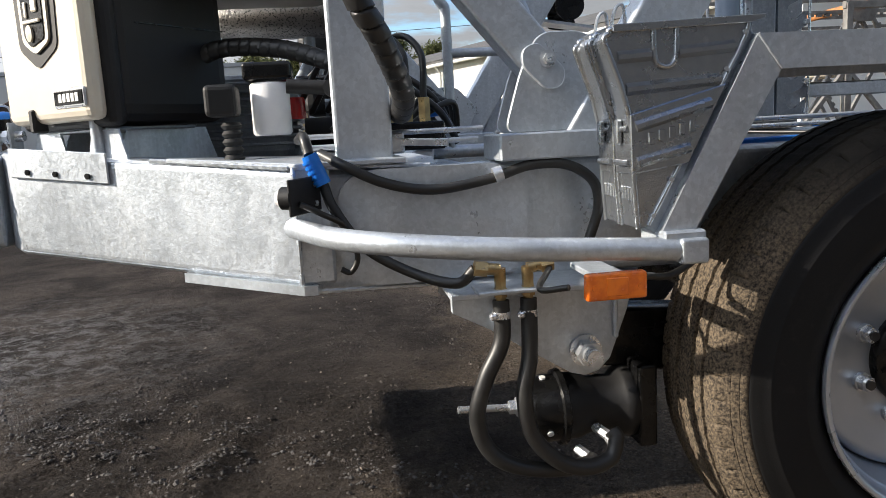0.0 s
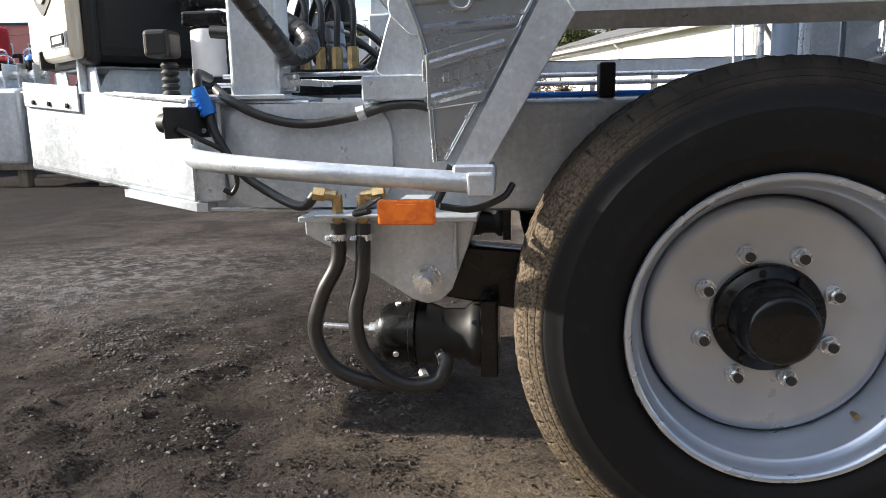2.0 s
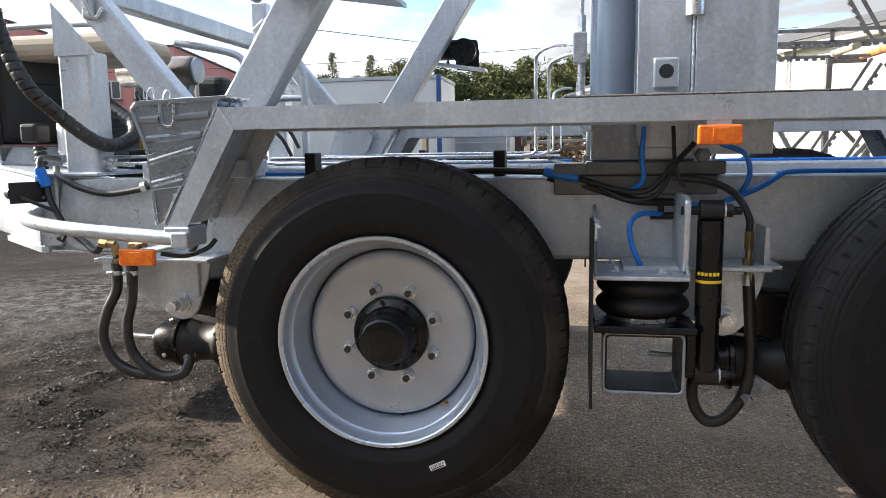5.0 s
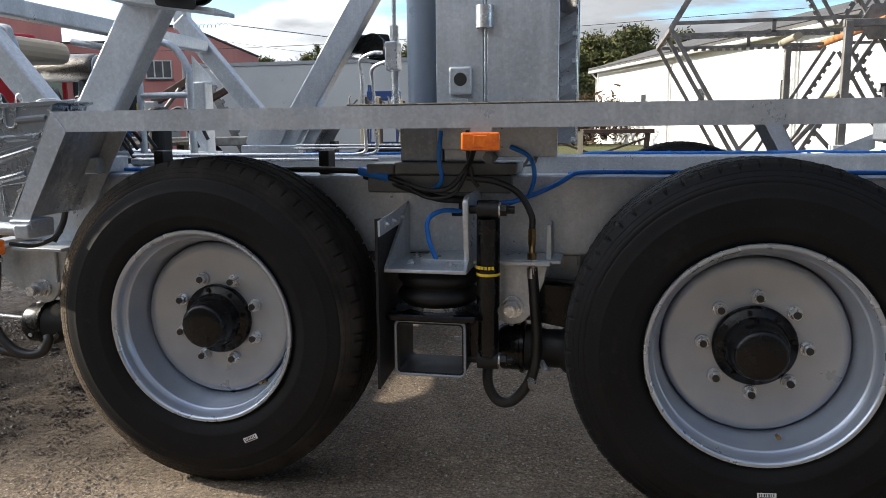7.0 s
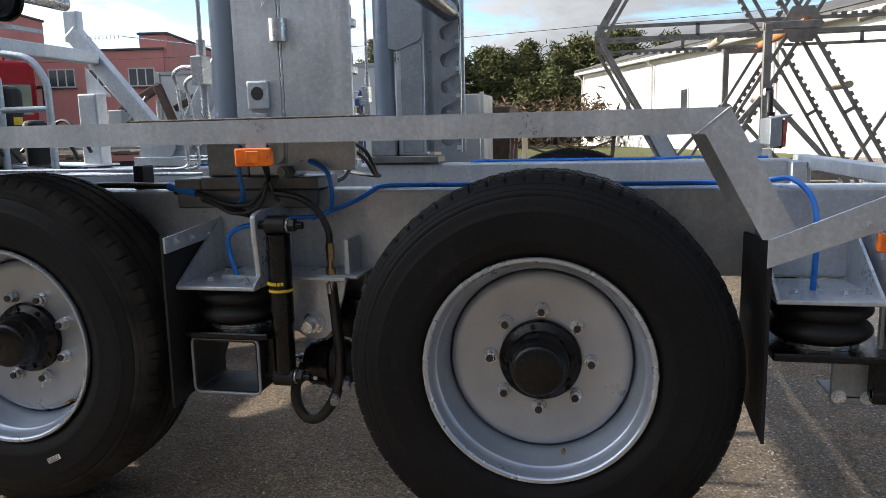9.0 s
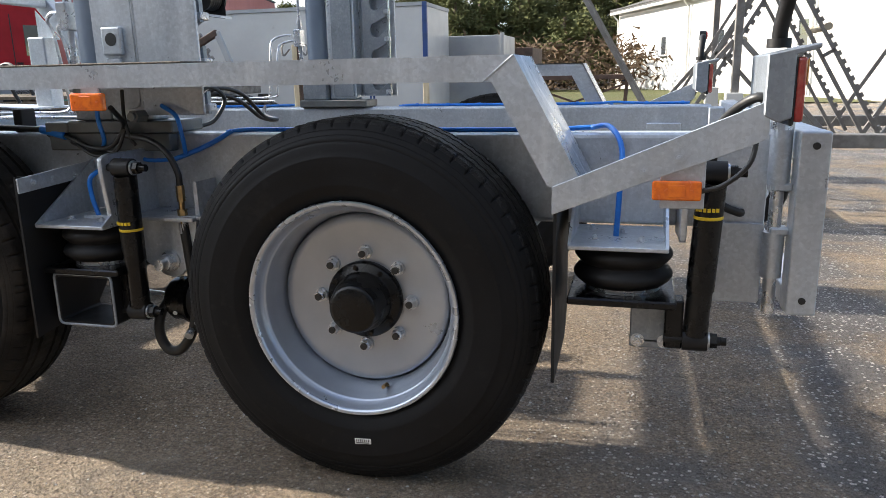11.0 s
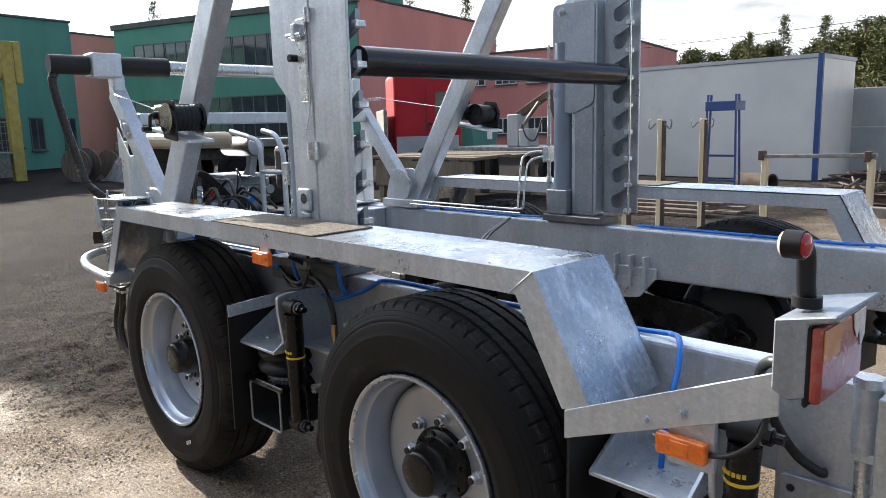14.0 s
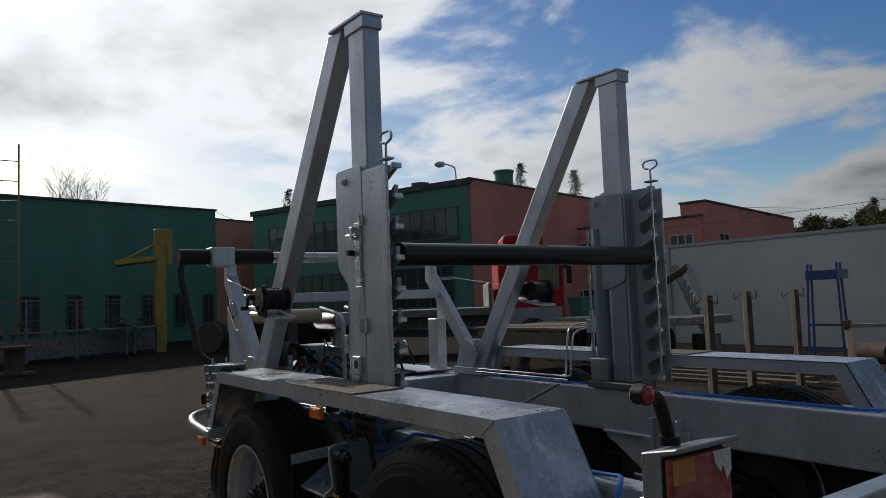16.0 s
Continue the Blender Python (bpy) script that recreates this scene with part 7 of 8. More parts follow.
for x in (0.2, 10.5, 21.0):
    part("downpipe", Tube([tuple(ms @ Vector((x, -0.5, 4.6))), tuple(ms @ Vector((x, -0.12, 4.2))), tuple(ms @ Vector((x, -0.12, 0.1)))], 0.06, 8, 0), FRAMEW, sd)


# ---- the neighbouring reel trailer: lattice reel, frame, wheel and fender ----
reel = thing("lattice_reel", (3.4, 5.4, 0.55), "weathered steel six-armed cable reel on a trailer", "cable reel")
HUBX, HUBZ, RR = 3.38, 1.93, 1.62
for y in (4.75, 5.25, 5.85, 6.3):
    hexpts = [Vector((HUBX + RR * math.cos(radians(60 * k)), y, HUBZ + RR * math.sin(radians(60 * k)))) for k in range(6)]
    if y in (4.75, 5.25, 6.3):
        for k in range(6):
            part("rim_bar", Beam(hexpts[k], hexpts[(k + 1) % 6], 0.035, 0.035, 0), DARKSTEEL, reel)
    if y in (4.75, 5.85):
        for k in range(6):
            c = Vector((HUBX, y, HUBZ))
            d_ = (hexpts[k] - c).normalized()
            n_ = Vector((-d_.z, 0, d_.x))
            for o in (-0.05, 0.05):
                bm = Beam(c + d_ * 0.12 + n_ * o, hexpts[k] + n_ * o, 0.03, 0.028, 0)
                if o > 0:
                    # a row of square notches stands along the arm
                    for j in range(18):
                        q = c + d_ * (0.22 + j * 0.075) + n_ * (o + 0.022)
                        beam(bm, q, q + d_ * 0.04, 0.03, 0.026, 0)
                part("reel_arm", bm, DARKSTEEL, reel)
            part("arm_tie", Beam(c + d_ * 0.8 - n_ * 0.05, c + d_ * 0.8 + n_ * 0.05, 0.03, 0.03, 0), DARKSTEEL, reel)
for k in range(6):
    a = [Vector((HUBX + RR * math.cos(radians(60 * k)), y, HUBZ + RR * math.sin(radians(60 * k)))) for y in (4.72, 6.33)]
    part("spreader_bar", Beam(a[0], a[1], 0.04, 0.04, 0, up=(0, 0, 1)), DARKSTEEL, reel)
    m_ = Vector((HUBX + 0.62 * math.cos(radians(60 * k + 8)), 0, HUBZ + 0.62 * math.sin(radians(60 * k + 8))))
    part("drum_pipe", Cyl((m_.x, 4.72, m_.z), (m_.x, 5.3, m_.z), 0.03, seg=14), material("cream pipe", (0.36, 0.32, 0.24), 0.6, 0, (0.26, 0.23, 0.17), 5, 5) if k == 0 else bpy.data.materials["cream pipe"], reel)
part("axle_sleeve", Cyl((HUBX, 4.55, HUBZ), (HUBX, 6.4, HUBZ), 0.036, seg=20), material("rusty orange paint", (0.42, 0.17, 0.05), 0.7, 0, (0.25, 0.1, 0.04), 8, 6, (0.4, 0.6), 0.001, 60), reel, "rusty orange axle sleeve")
part("hub_plate", Cyl((HUBX, 4.70, HUBZ), (HUBX, 4.74, HUBZ), 0.16, seg=6), DARKSTEEL, reel)

rt = thing("reel_trailer", (3.4, 5.2, 0), "old galvanised reel trailer with pale mudguards", "trailer")
for x in (1.6, 5.3):
    part("side_rail", Box(x, x + 0.09, 3.95, 6.5, 0.55, 0.67, 0.008), DARKSTEEL, rt)
part("long_rail", Box(1.0, 6.2, 4.05, 4.15, 0.56, 0.66, 0.008), DARKSTEEL, rt)
part("long_rail", Box(1.0, 6.2, 6.3, 6.4, 0.56, 0.66, 0.008), DARKSTEEL, rt)
for y in (4.5, 6.45):
    part("reel_post", Box(HUBX - 0.33, HUBX - 0.27, y - 0.03, y + 0.03, 0.66, 1.92, 0.006), DARKSTEEL, rt)
    part("post_brace", Beam((HUBX - 0.9, y, 0.66), (HUBX - 0.33, y, 1.35), 0.04, 0.04, 0.006), DARKSTEEL, rt)
    part("post_brace", Beam((HUBX + 0.35, y, 0.66), (HUBX - 0.27, y, 1.35), 0.04, 0.04, 0.006), DARKSTEEL, rt)
    part("post_box", Box(HUBX - 0.37, HUBX - 0.24, y - 0.06, y + 0.06, 0.66, 0.95, 0.008), FRAMEW, rt)
    part("axle_bearer", Beam((HUBX - 0.34, y, 1.9), (HUBX + 0.06, y, 1.9), 0.05, 0.06, 0.006), DARKSTEEL, rt)
CREAM = material("chalky white mudguard", (0.6, 0.59, 0.55), 0.6, 0, (0.5, 0.48, 0.44), 5, 6, (0.4, 0.62))
for y in (3.80, 6.55):
    for wx in (3.10,):
        w_ = part("wheel", Lathe([(0.07, -0.01), (0.12, -0.015), (0.165, 0.0), (0.185, -0.02), (0.19, 0.02), (0.15, 0.06), (0.06, 0.07)], 40, Matrix.Translation((wx, y, 0.315))), GALV_DULL, rt)
        tm = Lathe([(0.185, 0.0), (0.20, -0.03), (0.25, -0.038), (0.295, -0.02), (0.315, 0.01), (0.315, 0.13), (0.295, 0.16), (0.2, 0.17), (0.185, 0.14)], 48, Matrix.Translation((wx, y, 0.315)), closed=True)
        part("tyre", tm, RUBBER, w_)
        hm = bmesh.new()
        for k in range(14):
            a = 2 * math.pi * k / 14
            cyl(hm, (wx + 0.14 * math.cos(a), y - 0.004, 0.315 + 0.14 * math.sin(a)), (wx + 0.14 * math.cos(a), y - 0.012, 0.315 + 0.14 * math.sin(a)), 0.013, seg=10)
        part("wheel_hole", hm, INK, w_)
        ring = [(wx + 0.40 * math.cos(radians(a)), 0.315 + 0.40 * math.sin(radians(a))) for a in range(8, 173, 12)]
        gd = bmesh.new()
        inner = [(wx + 0.385 * math.cos(radians(a)), 0.315 + 0.385 * math.sin(radians(a))) for a in range(8, 173, 12)]
        for k in range(len(ring) - 1):
            prism(gd, [ring[k], ring[k + 1], inner[k + 1], inner[k]], 1, y - 0.05, y + 0.2)
            prism(gd, [ring[k], ring[k + 1], (ring[k + 1][0] * 0.93 + wx * 0.07, ring[k + 1][1] * 0.93 + 0.315 * 0.07), (ring[k][0] * 0.93 + wx * 0.07, ring[k][1] * 0.93 + 0.315 * 0.07)], 1, y - 0.056, y - 0.05)
        part("mudguard", gd, CREAM, rt, "pale rounded mudguard")
part("axle", Cyl((3.10, 3.9, 0.315), (3.10, 6.5, 0.315), 0.04, seg=12), DARKSTEEL, rt)


# ---- trees ----
LEAF = material("pine needles", (0.066, 0.080, 0.028), 0.8, 0, (0.11, 0.11, 0.042), 1.2, 6, (0.38, 0.62), spec=0.2)
LEAF2 = material("bare brown brush", (0.12, 0.085, 0.055), 0.9, 0, (0.085, 0.06, 0.04), 1.4, 6, (0.4, 0.6), spec=0.1)
BARK = material("tree bark", (0.12, 0.085, 0.06), 0.9, 0, (0.07, 0.05, 0.04), 4, 6, (0.4, 0.6), 0.004, 30)


def clumps(bm, centre, radius, n, size, flat=0.7, rnd=random):
    """Many small tilted leaf tufts round a limb's end."""
    for _ in range(n):
        v = Vector((rnd.gauss(0, 1), rnd.gauss(0, 1), rnd.gauss(0, flat)))
        p = centre + v * radius * 0.5
        s = size * rnd.uniform(0.6, 1.4)
        a = Vector((rnd.uniform(-1, 1), rnd.uniform(-1, 1), rnd.uniform(-0.6, 0.9))).normalized() * s
        b = a.cross(Vector((rnd.uniform(-1, 1), rnd.uniform(-1, 1), rnd.uniform(-1, 1)))).normalized() * s * 0.24
        bm.faces.new([bm.verts.new(q) for q in (p - a * 0.3 - b, p - a * 0.3 + b, p + a + b * 0.2, p + a * 1.1 - b * 0.3)])


def pine(x, y, h, seed, spread=1.0):
    rnd = random.Random(seed)
    t = thing("pine_tree", (x, y, 0), "pine tree with a dark green ragged crown", "tree", "trees behind the yard")
    tr = bmesh.new()
    top = Vector((x + rnd.uniform(-0.3, 0.3), y, h))
    tube(tr, [(x, y, 0), (x + rnd.uniform(-0.15, 0.15), y, h * 0.4), (x, y, h * 0.75), tuple(top)], 0.13, 7, 3)
    crown = bmesh.new()
    for k in range(int(h * 6.5)):
        f = rnd.uniform(0.12, 1.0)
        z = h * f
        reach = spread * h * 0.25 * (1.05 - f) ** 0.6 * rnd.uniform(0.5, 1.15) + 0.12
        a = rnd.uniform(0, 2 * math.pi)
        e = Vector((x + reach * math.cos(a), y + reach * math.sin(a), z + rnd.uniform(-0.15, 0.35)))
        beam(tr, (x, y, z - 0.15), e, 0.03, 0.03, 0)
        clumps(crown, e, 0.75, 60, 0.24, 0.6, rnd)
        clumps(crown, Vector((x, y, z)).lerp(e, 0.55), 0.7, 36, 0.24, 0.6, rnd)
    part("trunk", tr, BARK, t)
    part("crown", crown, LEAF, t)
    return t


def conifer(x, y, h, seed):
    rnd = random.Random(seed)
    t = thing("spruce_tree", (x, y, 0), "slender dark spruce above the roofs", "tree", "trees behind the yard")
    tr = Cyl((x, y, 0), (x, y, h), 0.14, 0.02, seg=7)
    crown = bmesh.new()
    for k in range(46):
        f = k / 46
        z = h * (0.4 + 0.6 * f)
        reach = (1 - f) * h * 0.15 + 0.08
        for j in range(5):
            a = rnd.uniform(0, 6.28)
            clumps(crown, Vector((x + reach * 0.7 * math.cos(a), y + reach * 0.7 * math.sin(a), z - reach * 0.2)), 0.28, 12, 0.12, 0.4, rnd)
    part("trunk", tr, BARK, t)
    part("crown", crown, LEAF, t)


rnd = random.Random(5)
for k in range(36):
    f = k / 35
    pine(-16 + 24 * f + rnd.uniform(-0.6, 0.6), 62 + rnd.uniform(-4, 5), rnd.uniform(6.6, 8.8), 100 + k)
for k in range(12):
    pine(-36 + 1.6 * k + rnd.uniform(-0.6, 0.6), 66 + rnd.uniform(-2, 3), rnd.uniform(6.8, 8.4), 700 + k)
for k in range(10):
    pine(-3 + 1.5 * k + rnd.uniform(-0.5, 0.5), 52 + rnd.uniform(-1.5, 1.5), rnd.uniform(3.6, 5.4), 300 + k, 1.3)
for k, (x, y, h) in enumerate(((-53.5, 23.7, 11.5), (-38.3, 36.3, 12.0), (-35.4, 39.2, 11.2), (-36.8, 43.4, 9.6), (-22.0, 64.0, 10.0), (-15.9, 55.5, 8.5), (-24.5, 63, 8.8))):
    conifer(x, y, h, 500 + k)
bb = bmesh.new()
rnd = random.Random(9)
for k in range(170):
    x, y = rnd.uniform(-9, 4), rnd.uniform(40, 46)
    clumps(bb, Vector((x, y, rnd.uniform(0.3, 2.6))), 1.0, 20, 0.28, 0.7, rnd)
solid("brush", bb, LEAF2, "bare brown brush below the trees", "bush", kind="stuff")

# grass strip before the trees
gr = bmesh.new()
GRASS = material("winter grass", (0.07, 0.08, 0.025), 0.9, 0, (0.10, 0.095, 0.04), 1.5, 6, (0.4, 0.62), 0.02, 20, spec=0.2)
for k in range(26):
    for j in range(12):
        x, y = -6 + k * 0.6, 24 + j * 1.8
        q = [gr.verts.new((x + a * 0.6, y + b * 1.8, 0.03 + 0.03 * noise.noise(Vector(((x + a * .6), (y + b * 1.8), 0))))) for a, b in ((0, 0), (1, 0), (1, 1), (0, 1))]
        gr.faces.new(q)
solid("grass", gr, GRASS, "strip of pale winter grass by the shed", "grass", kind="stuff")


# ---- things in the yard ----
def stake(x, y, h, label):
    t = thing("stake_post", (x, y, 0), label, "post", "stakes of the rack")
    part("post", Box(x - 0.033, x + 0.033, y - 0.035, y + 0.035, 0.0, h, 0.006), WOODY, t)
    part("edge_strip", Box(x + 0.033, x + 0.05, y - 0.045, y + 0.045, 0.0, h - 0.02, 0.004), RUST, t)
    for s in (-1, 1):
        part("hook", Tube([(x + s * 0.06, y - 0.03, h - 0.05), (x + s * 0.14, y - 0.03, h - 0.12), (x + s * 0.16, y - 0.03, h - 0.04), (x + s * 0.14, y - 0.03, h)], 0.010, 6, 5), DARKSTEEL, t)


WOODY = material("yellowed timber", (0.56, 0.49, 0.34), 0.75, 0, (0.42, 0.34, 0.2), 3, 7, (0.4, 0.62), 0.001, 50, stretch=(5, 5, 0.6))
for x, y, h in ((-1.5, 6.2, 1.5), (-1.65, 7.25, 1.53), (-1.65, 8.4, 1.53)):
    stake(x, y, h, "yellowish timber stake with steel hooks")

bs = thing("blue_stand", (-2.95, 11.8, 0), "blue steel ladder stand by the container", "stand")
for dx, dy in ((-0.26, 0), (0.26, 0), (-0.26, 0.2), (0.26, 0.2)):
    part("leg", Beam((-2.95 + dx * 1.25, 11.7 + dy, 0), (-2.95 + dx, 11.75 + dy * 0.6, 1.95), 0.035, 0.035, 0.004), BLUEPAINT, bs)
part("top_plate", Box(-3.235, -2.665, 11.68, 12.1, 1.66, 1.83, 0.01), BLUEPAINT, bs)
for z in (0.40, 0.85):
    part("rung", Beam((-3.26, 11.72, z), (-2.64, 11.72, z), 0.035, 0.04, 0.004), BLUEPAINT, bs)

rk = thing("pipe_rack", (0.45, 6.6, 0), "thin rusty bar rack with timber posts and end plates", "rack")
part("bar", Beam((-0.12, 6.6, 1.11), (1.0, 6.6, 1.13), 0.035, 0.04, 0.004), DARKSTEEL, rk)
for x in (-0.06, 0.96):
    part("post", Box(x - 0.03, x + 0.03, 6.57, 6.63, 0, 1.09, 0.005), WOODY, rk)
    part("stop", Box(x - 0.06, x - 0.005, 6.55, 6.65, 1.07, 1.17, 0.005), RUST, rk)

tbl = thing("work_table", (-8.1, 10.1, 0), "rough timber table piled with scrap boards", "table")
for k in range(6):
    part("plank", Box(-9.65 + 0.05 * (k % 3), -6.53 - 0.04 * (k % 2), 8.98 + k * 0.37, 9.33 + k * 0.37, 0.84 + 0.012 * (k % 3), 0.90 + 0.012 * (k % 3), 0.006), WOOD, tbl)
for x in (-9.4, -8.1, -6.8):
    for y in (9.1, 11.0):
        part("leg", Box(x - 0.08, x + 0.08, y - 0.08, y + 0.08, 0, 0.84, 0.006), WOOD, tbl)
part("side_board", Box(-9.55, -6.6, 8.99, 9.03, 0.26, 0.81, 0.004), WOOD, tbl)
gb_ = thing("rusty_grab", (-7.8, 12.7, 0), "rust-brown folded loader crane on an old flat trailer", "crane")
part("deck", Box(-10.2, -6.0, 12.1, 13.6, 0.80, 0.98, 0.02), DARKSTEEL, gb_)
for wx in (-9.2, -7.0):
    part("wheel", Lathe([(0.16, 0.02), (0.26, 0.03), (0.28, 0.0), (0.40, 0.0), (0.44, 0.04), (0.44, 0.2), (0.4, 0.24), (0.16, 0.24)], 32, Matrix.Translation((wx, 12.05, 0.44))), RUBBER, gb_)
part("column", Box(-8.55, -8.2, 12.3, 12.7, 0.98, 1.75, 0.03), GREYBOX, gb_)
part("valve_box", Box(-8.1, -7.8, 12.2, 12.6, 0.98, 1.4, 0.03), GREYBOX, gb_)
part("boom", Beam((-8.35, 12.5, 1.72), (-7.37, 12.5, 2.22), 0.14, 0.17, 0.02), RUST, gb_)
part("jib", Beam((-7.40, 12.45, 2.25), (-6.95, 12.45, 1.15), 0.12, 0.17, 0.02), RUST, gb_)
part("second_boom", Beam((-7.2, 12.75, 1.75), (-6.48, 12.75, 2.1), 0.12, 0.14, 0.02), RUST, gb_)
part("tip", Beam((-6.5, 12.75, 2.12), (-6.2, 12.75, 1.4), 0.10, 0.13, 0.02), GREYBOX, gb_)
part("ram", Cyl((-8.2, 12.35, 1.35), (-7.6, 12.35, 2.0), 0.045, seg=12), DARKSTEEL, gb_)
part("ram", Cyl((-7.5, 12.6, 1.1), (-7.5, 12.6, 1.95), 0.05, seg=12), FRAMEW, gb_)
part("hydraulic_hose", Tube([(-8.0, 12.2, 1.5), (-7.85, 12.2, 1.2), (-7.6, 12.2, 1.15), (-7.45, 12.25, 1.6)], 0.02, 8, 6), HOSE, gb_)
# a toothed ladder bar leaning by the container
lb_ = thing("toothed_bar", (-7.2, 15.6, 0), "toothed grey steel bar leaning by the wall", "bar")
bm = Beam((-7.0, 14.0, 0.5), (-7.86, 14.0, 2.2), 0.06, 0.16, 0.004)
for k in range(9):
    q = Vector((-7.0, 14.0, 0.5)).lerp(Vector((-7.86, 14.0, 2.2)), 0.12 + 0.1 * k)
    beam(bm, q + Vector((0.07, 0, 0.04)), q + Vector((0.13, 0, 0.08)), 0.06, 0.08, 0)
part("bar", bm, DARKSTEEL, lb_)
part("foot", Box(-7.2, -6.8, 13.7, 14.3, 0.0, 0.52, 0.01), DARKSTEEL, lb_)

# red truck with a flatbed before the workshop
REDPAINT = material("red truck paint", (0.40, 0.006, 0.014), 0.5, 0, (0.33, 0.006, 0.012), 2, 5, (0.4, 0.6), spec=0.3)
tk = thing("flatbed_truck", (-14.6, 11.0, 0), "red cab flatbed truck parked before the workshop", "truck")
TM = Matrix.Translation((-12.3, 14.3, 0)) @ Matrix.Rotation(radians(55.0), 4, "Z")    # x along the truck, cab at +x


def kb(name, x0, x1, y0, y1, z0, z1, mat, bevel=0.03, label=""):
    return part(name, box(bmesh.new(), x0, x1, y0, y1, z0, z1, bevel, TM), mat, tk, label)


cab = kb("cab", -1.9, 0.0, -1.2, 1.2, 0.75, 3.0, REDPAINT, 0.12, "red truck cab")
kb("windscreen", -0.03, 0.02, -1.0, 1.0, 1.75, 2.6, GLASS, 0.0)
kb("side_window", -0.75, -0.15, -1.215, -1.19, 1.75, 2.45, GLASS, 0.0)
kb("door_seam", -1.02, -1.0, -1.21, -1.19, 0.9, 2.7, INK, 0.0)
kb("side_skirt", -1.85, -0.1, -1.22, -1.19, 0.78, 1.25, GREYBOX, 0.0)
kb("door_handle", -0.98, -0.85, -1.23, -1.2, 1.55, 1.6, BLACK_MATT, 0.0)
kb("roof_deflector", -1.7, -0.5, -0.9, 0.9, 3.0, 3.4, REDPAINT, 0.12)
kb("mirror_arm", -0.02, 0.1, -1.45, -1.2, 2.35, 2.42, BLACK_MATT, 0.0)
kb("cab_step", -1.7, -0.1, -1.18, 1.18, 0.4, 0.74, DARKSTEEL)
kb("mirror", 0.05, 0.18, -1.5, -1.32, 1.9, 2.4, BLACK_MATT, 0.03)
kb("beacon", -1.0, -0.6, -0.9, -0.4, 3.0, 3.16, ORANGE, 0.03)
kb("flatbed", -9.2, -2.1, -1.25, 1.25, 1.08, 1.3, DARKSTEEL)
kb("headboard", -2.2, -2.1, -1.25, 1.25, 1.3, 2.0, DARKSTEEL)
kb("chassis", -9.0, -1.0, -0.45, 0.45, 0.75, 1.05, DARKSTEEL)
for wx in (-0.95, -6.2, -7.6):
    for wy in (-1.22, 0.92):
        c = TM @ Matrix.Translation((wx, wy, 0.5))
        part("truck_wheel", Lathe([(0.2, 0.02), (0.28, 0.03), (0.30, 0.0), (0.46, 0.0), (0.5, 0.04), (0.5, 0.26), (0.46, 0.3), (0.2, 0.3)], 32, c), RUBBER, tk)

# yellow wall crane with a slanting strut
yc = thing("yellow_jib_crane", (-25.3, 6.0, 0), "yellow steel jib crane post before the green hall", "crane")
part("post", Box(-25.5, -25.1, 5.8, 6.16, 0.0, 4.7, 0.02), YELLOWPAINT, yc)
part("top_frame", Box(-25.45, -25.15, 6.18, 6.42, 3.3, 4.7, 0.02), YELLOWPAINT, yc)
part("arm", Beam((-25.3, 5.8, 3.55), (-25.7, 4.45, 3.4), 0.22, 0.2, 0.01), YELLOWPAINT, yc)
part("strut", Beam((-25.3, 5.8, 4.1), (-25.6, 4.7, 3.5), 0.08, 0.08, 0.004), YELLOWPAINT, yc)

# fence and scrap before the green hall
fn_ = thing("mesh_fence", (-24.5, 1.0, 0), "dark wire mesh fence panels with scrap behind", "fence")
for k in range(6):
    a = Vector((-20.9 - 0.95 * k, -3.6 + 1.65 * k, 0))
    b = a + Vector((-0.95, 1.65, 0))
    part("fence_post", Beam(a, a + Vector((0, 0, 2.1)), 0.08, 0.08, 0.004), DARKSTEEL, fn_)
    part("fence_rail", Beam(a + Vector((0, 0, 2.05)), b + Vector((0, 0, 2.05)), 0.05, 0.05, 0), DARKSTEEL, fn_)
    part("fence_plate", Beam(a + Vector((0, 0, 0.45)), b + Vector((0, 0, 0.45)), 0.03, 0.7, 0, up=(-0.87, -0.5, 0)), DARKSTEEL, fn_)
    ms_ = bmesh.new()
    for j in range(10):
        q = a.lerp(b, j / 10)
        beam(ms_, q + Vector((0, 0, 0.8)), q + Vector((0, 0, 2.03)), 0.012, 0.012, 0)
    for j in range(5):
        beam(ms_, a + Vector((0, 0, 0.9 + 0.25 * j)), b + Vector((0, 0, 0.9 + 0.25 * j)), 0.012, 0.012, 0)
    w = part("wire_mesh", ms_, DARKSTEEL, fn_)
    tagged(w, kind="stuff")


OLDWOOD = material("greyed old wood", (0.13, 0.10, 0.075), 0.85, 0, (0.08, 0.062, 0.05), 4, 7, (0.4, 0.62), 0.002, 60, 0.06, stretch=(4, 4, 0.6))


def spool(x, y, z, r, w, m=None, label="empty wooden cable drum lying on its side"):
    t = thing("cable_drum", (x, y, z), label, "cable drum", "empty cable drums")
    mm = Matrix.Translation((x, y, z)) @ (m or Matrix.Rotation(math.pi / 2, 4, "X"))
    part("flange", Lathe([(0.05, 0.0), (r, 0.0), (r, 0.06), (0.05, 0.06)], 28, mm), OLDWOOD, t)
    part("flange", Lathe([(0.05, w), (r, w), (r, w + 0.06), (0.05, w + 0.06)], 28, mm), OLDWOOD, t)
    part("core", Lathe([(r * 0.5, 0.05), (r * 0.5, w + 0.01)], 24, mm), OLDWOOD, t)


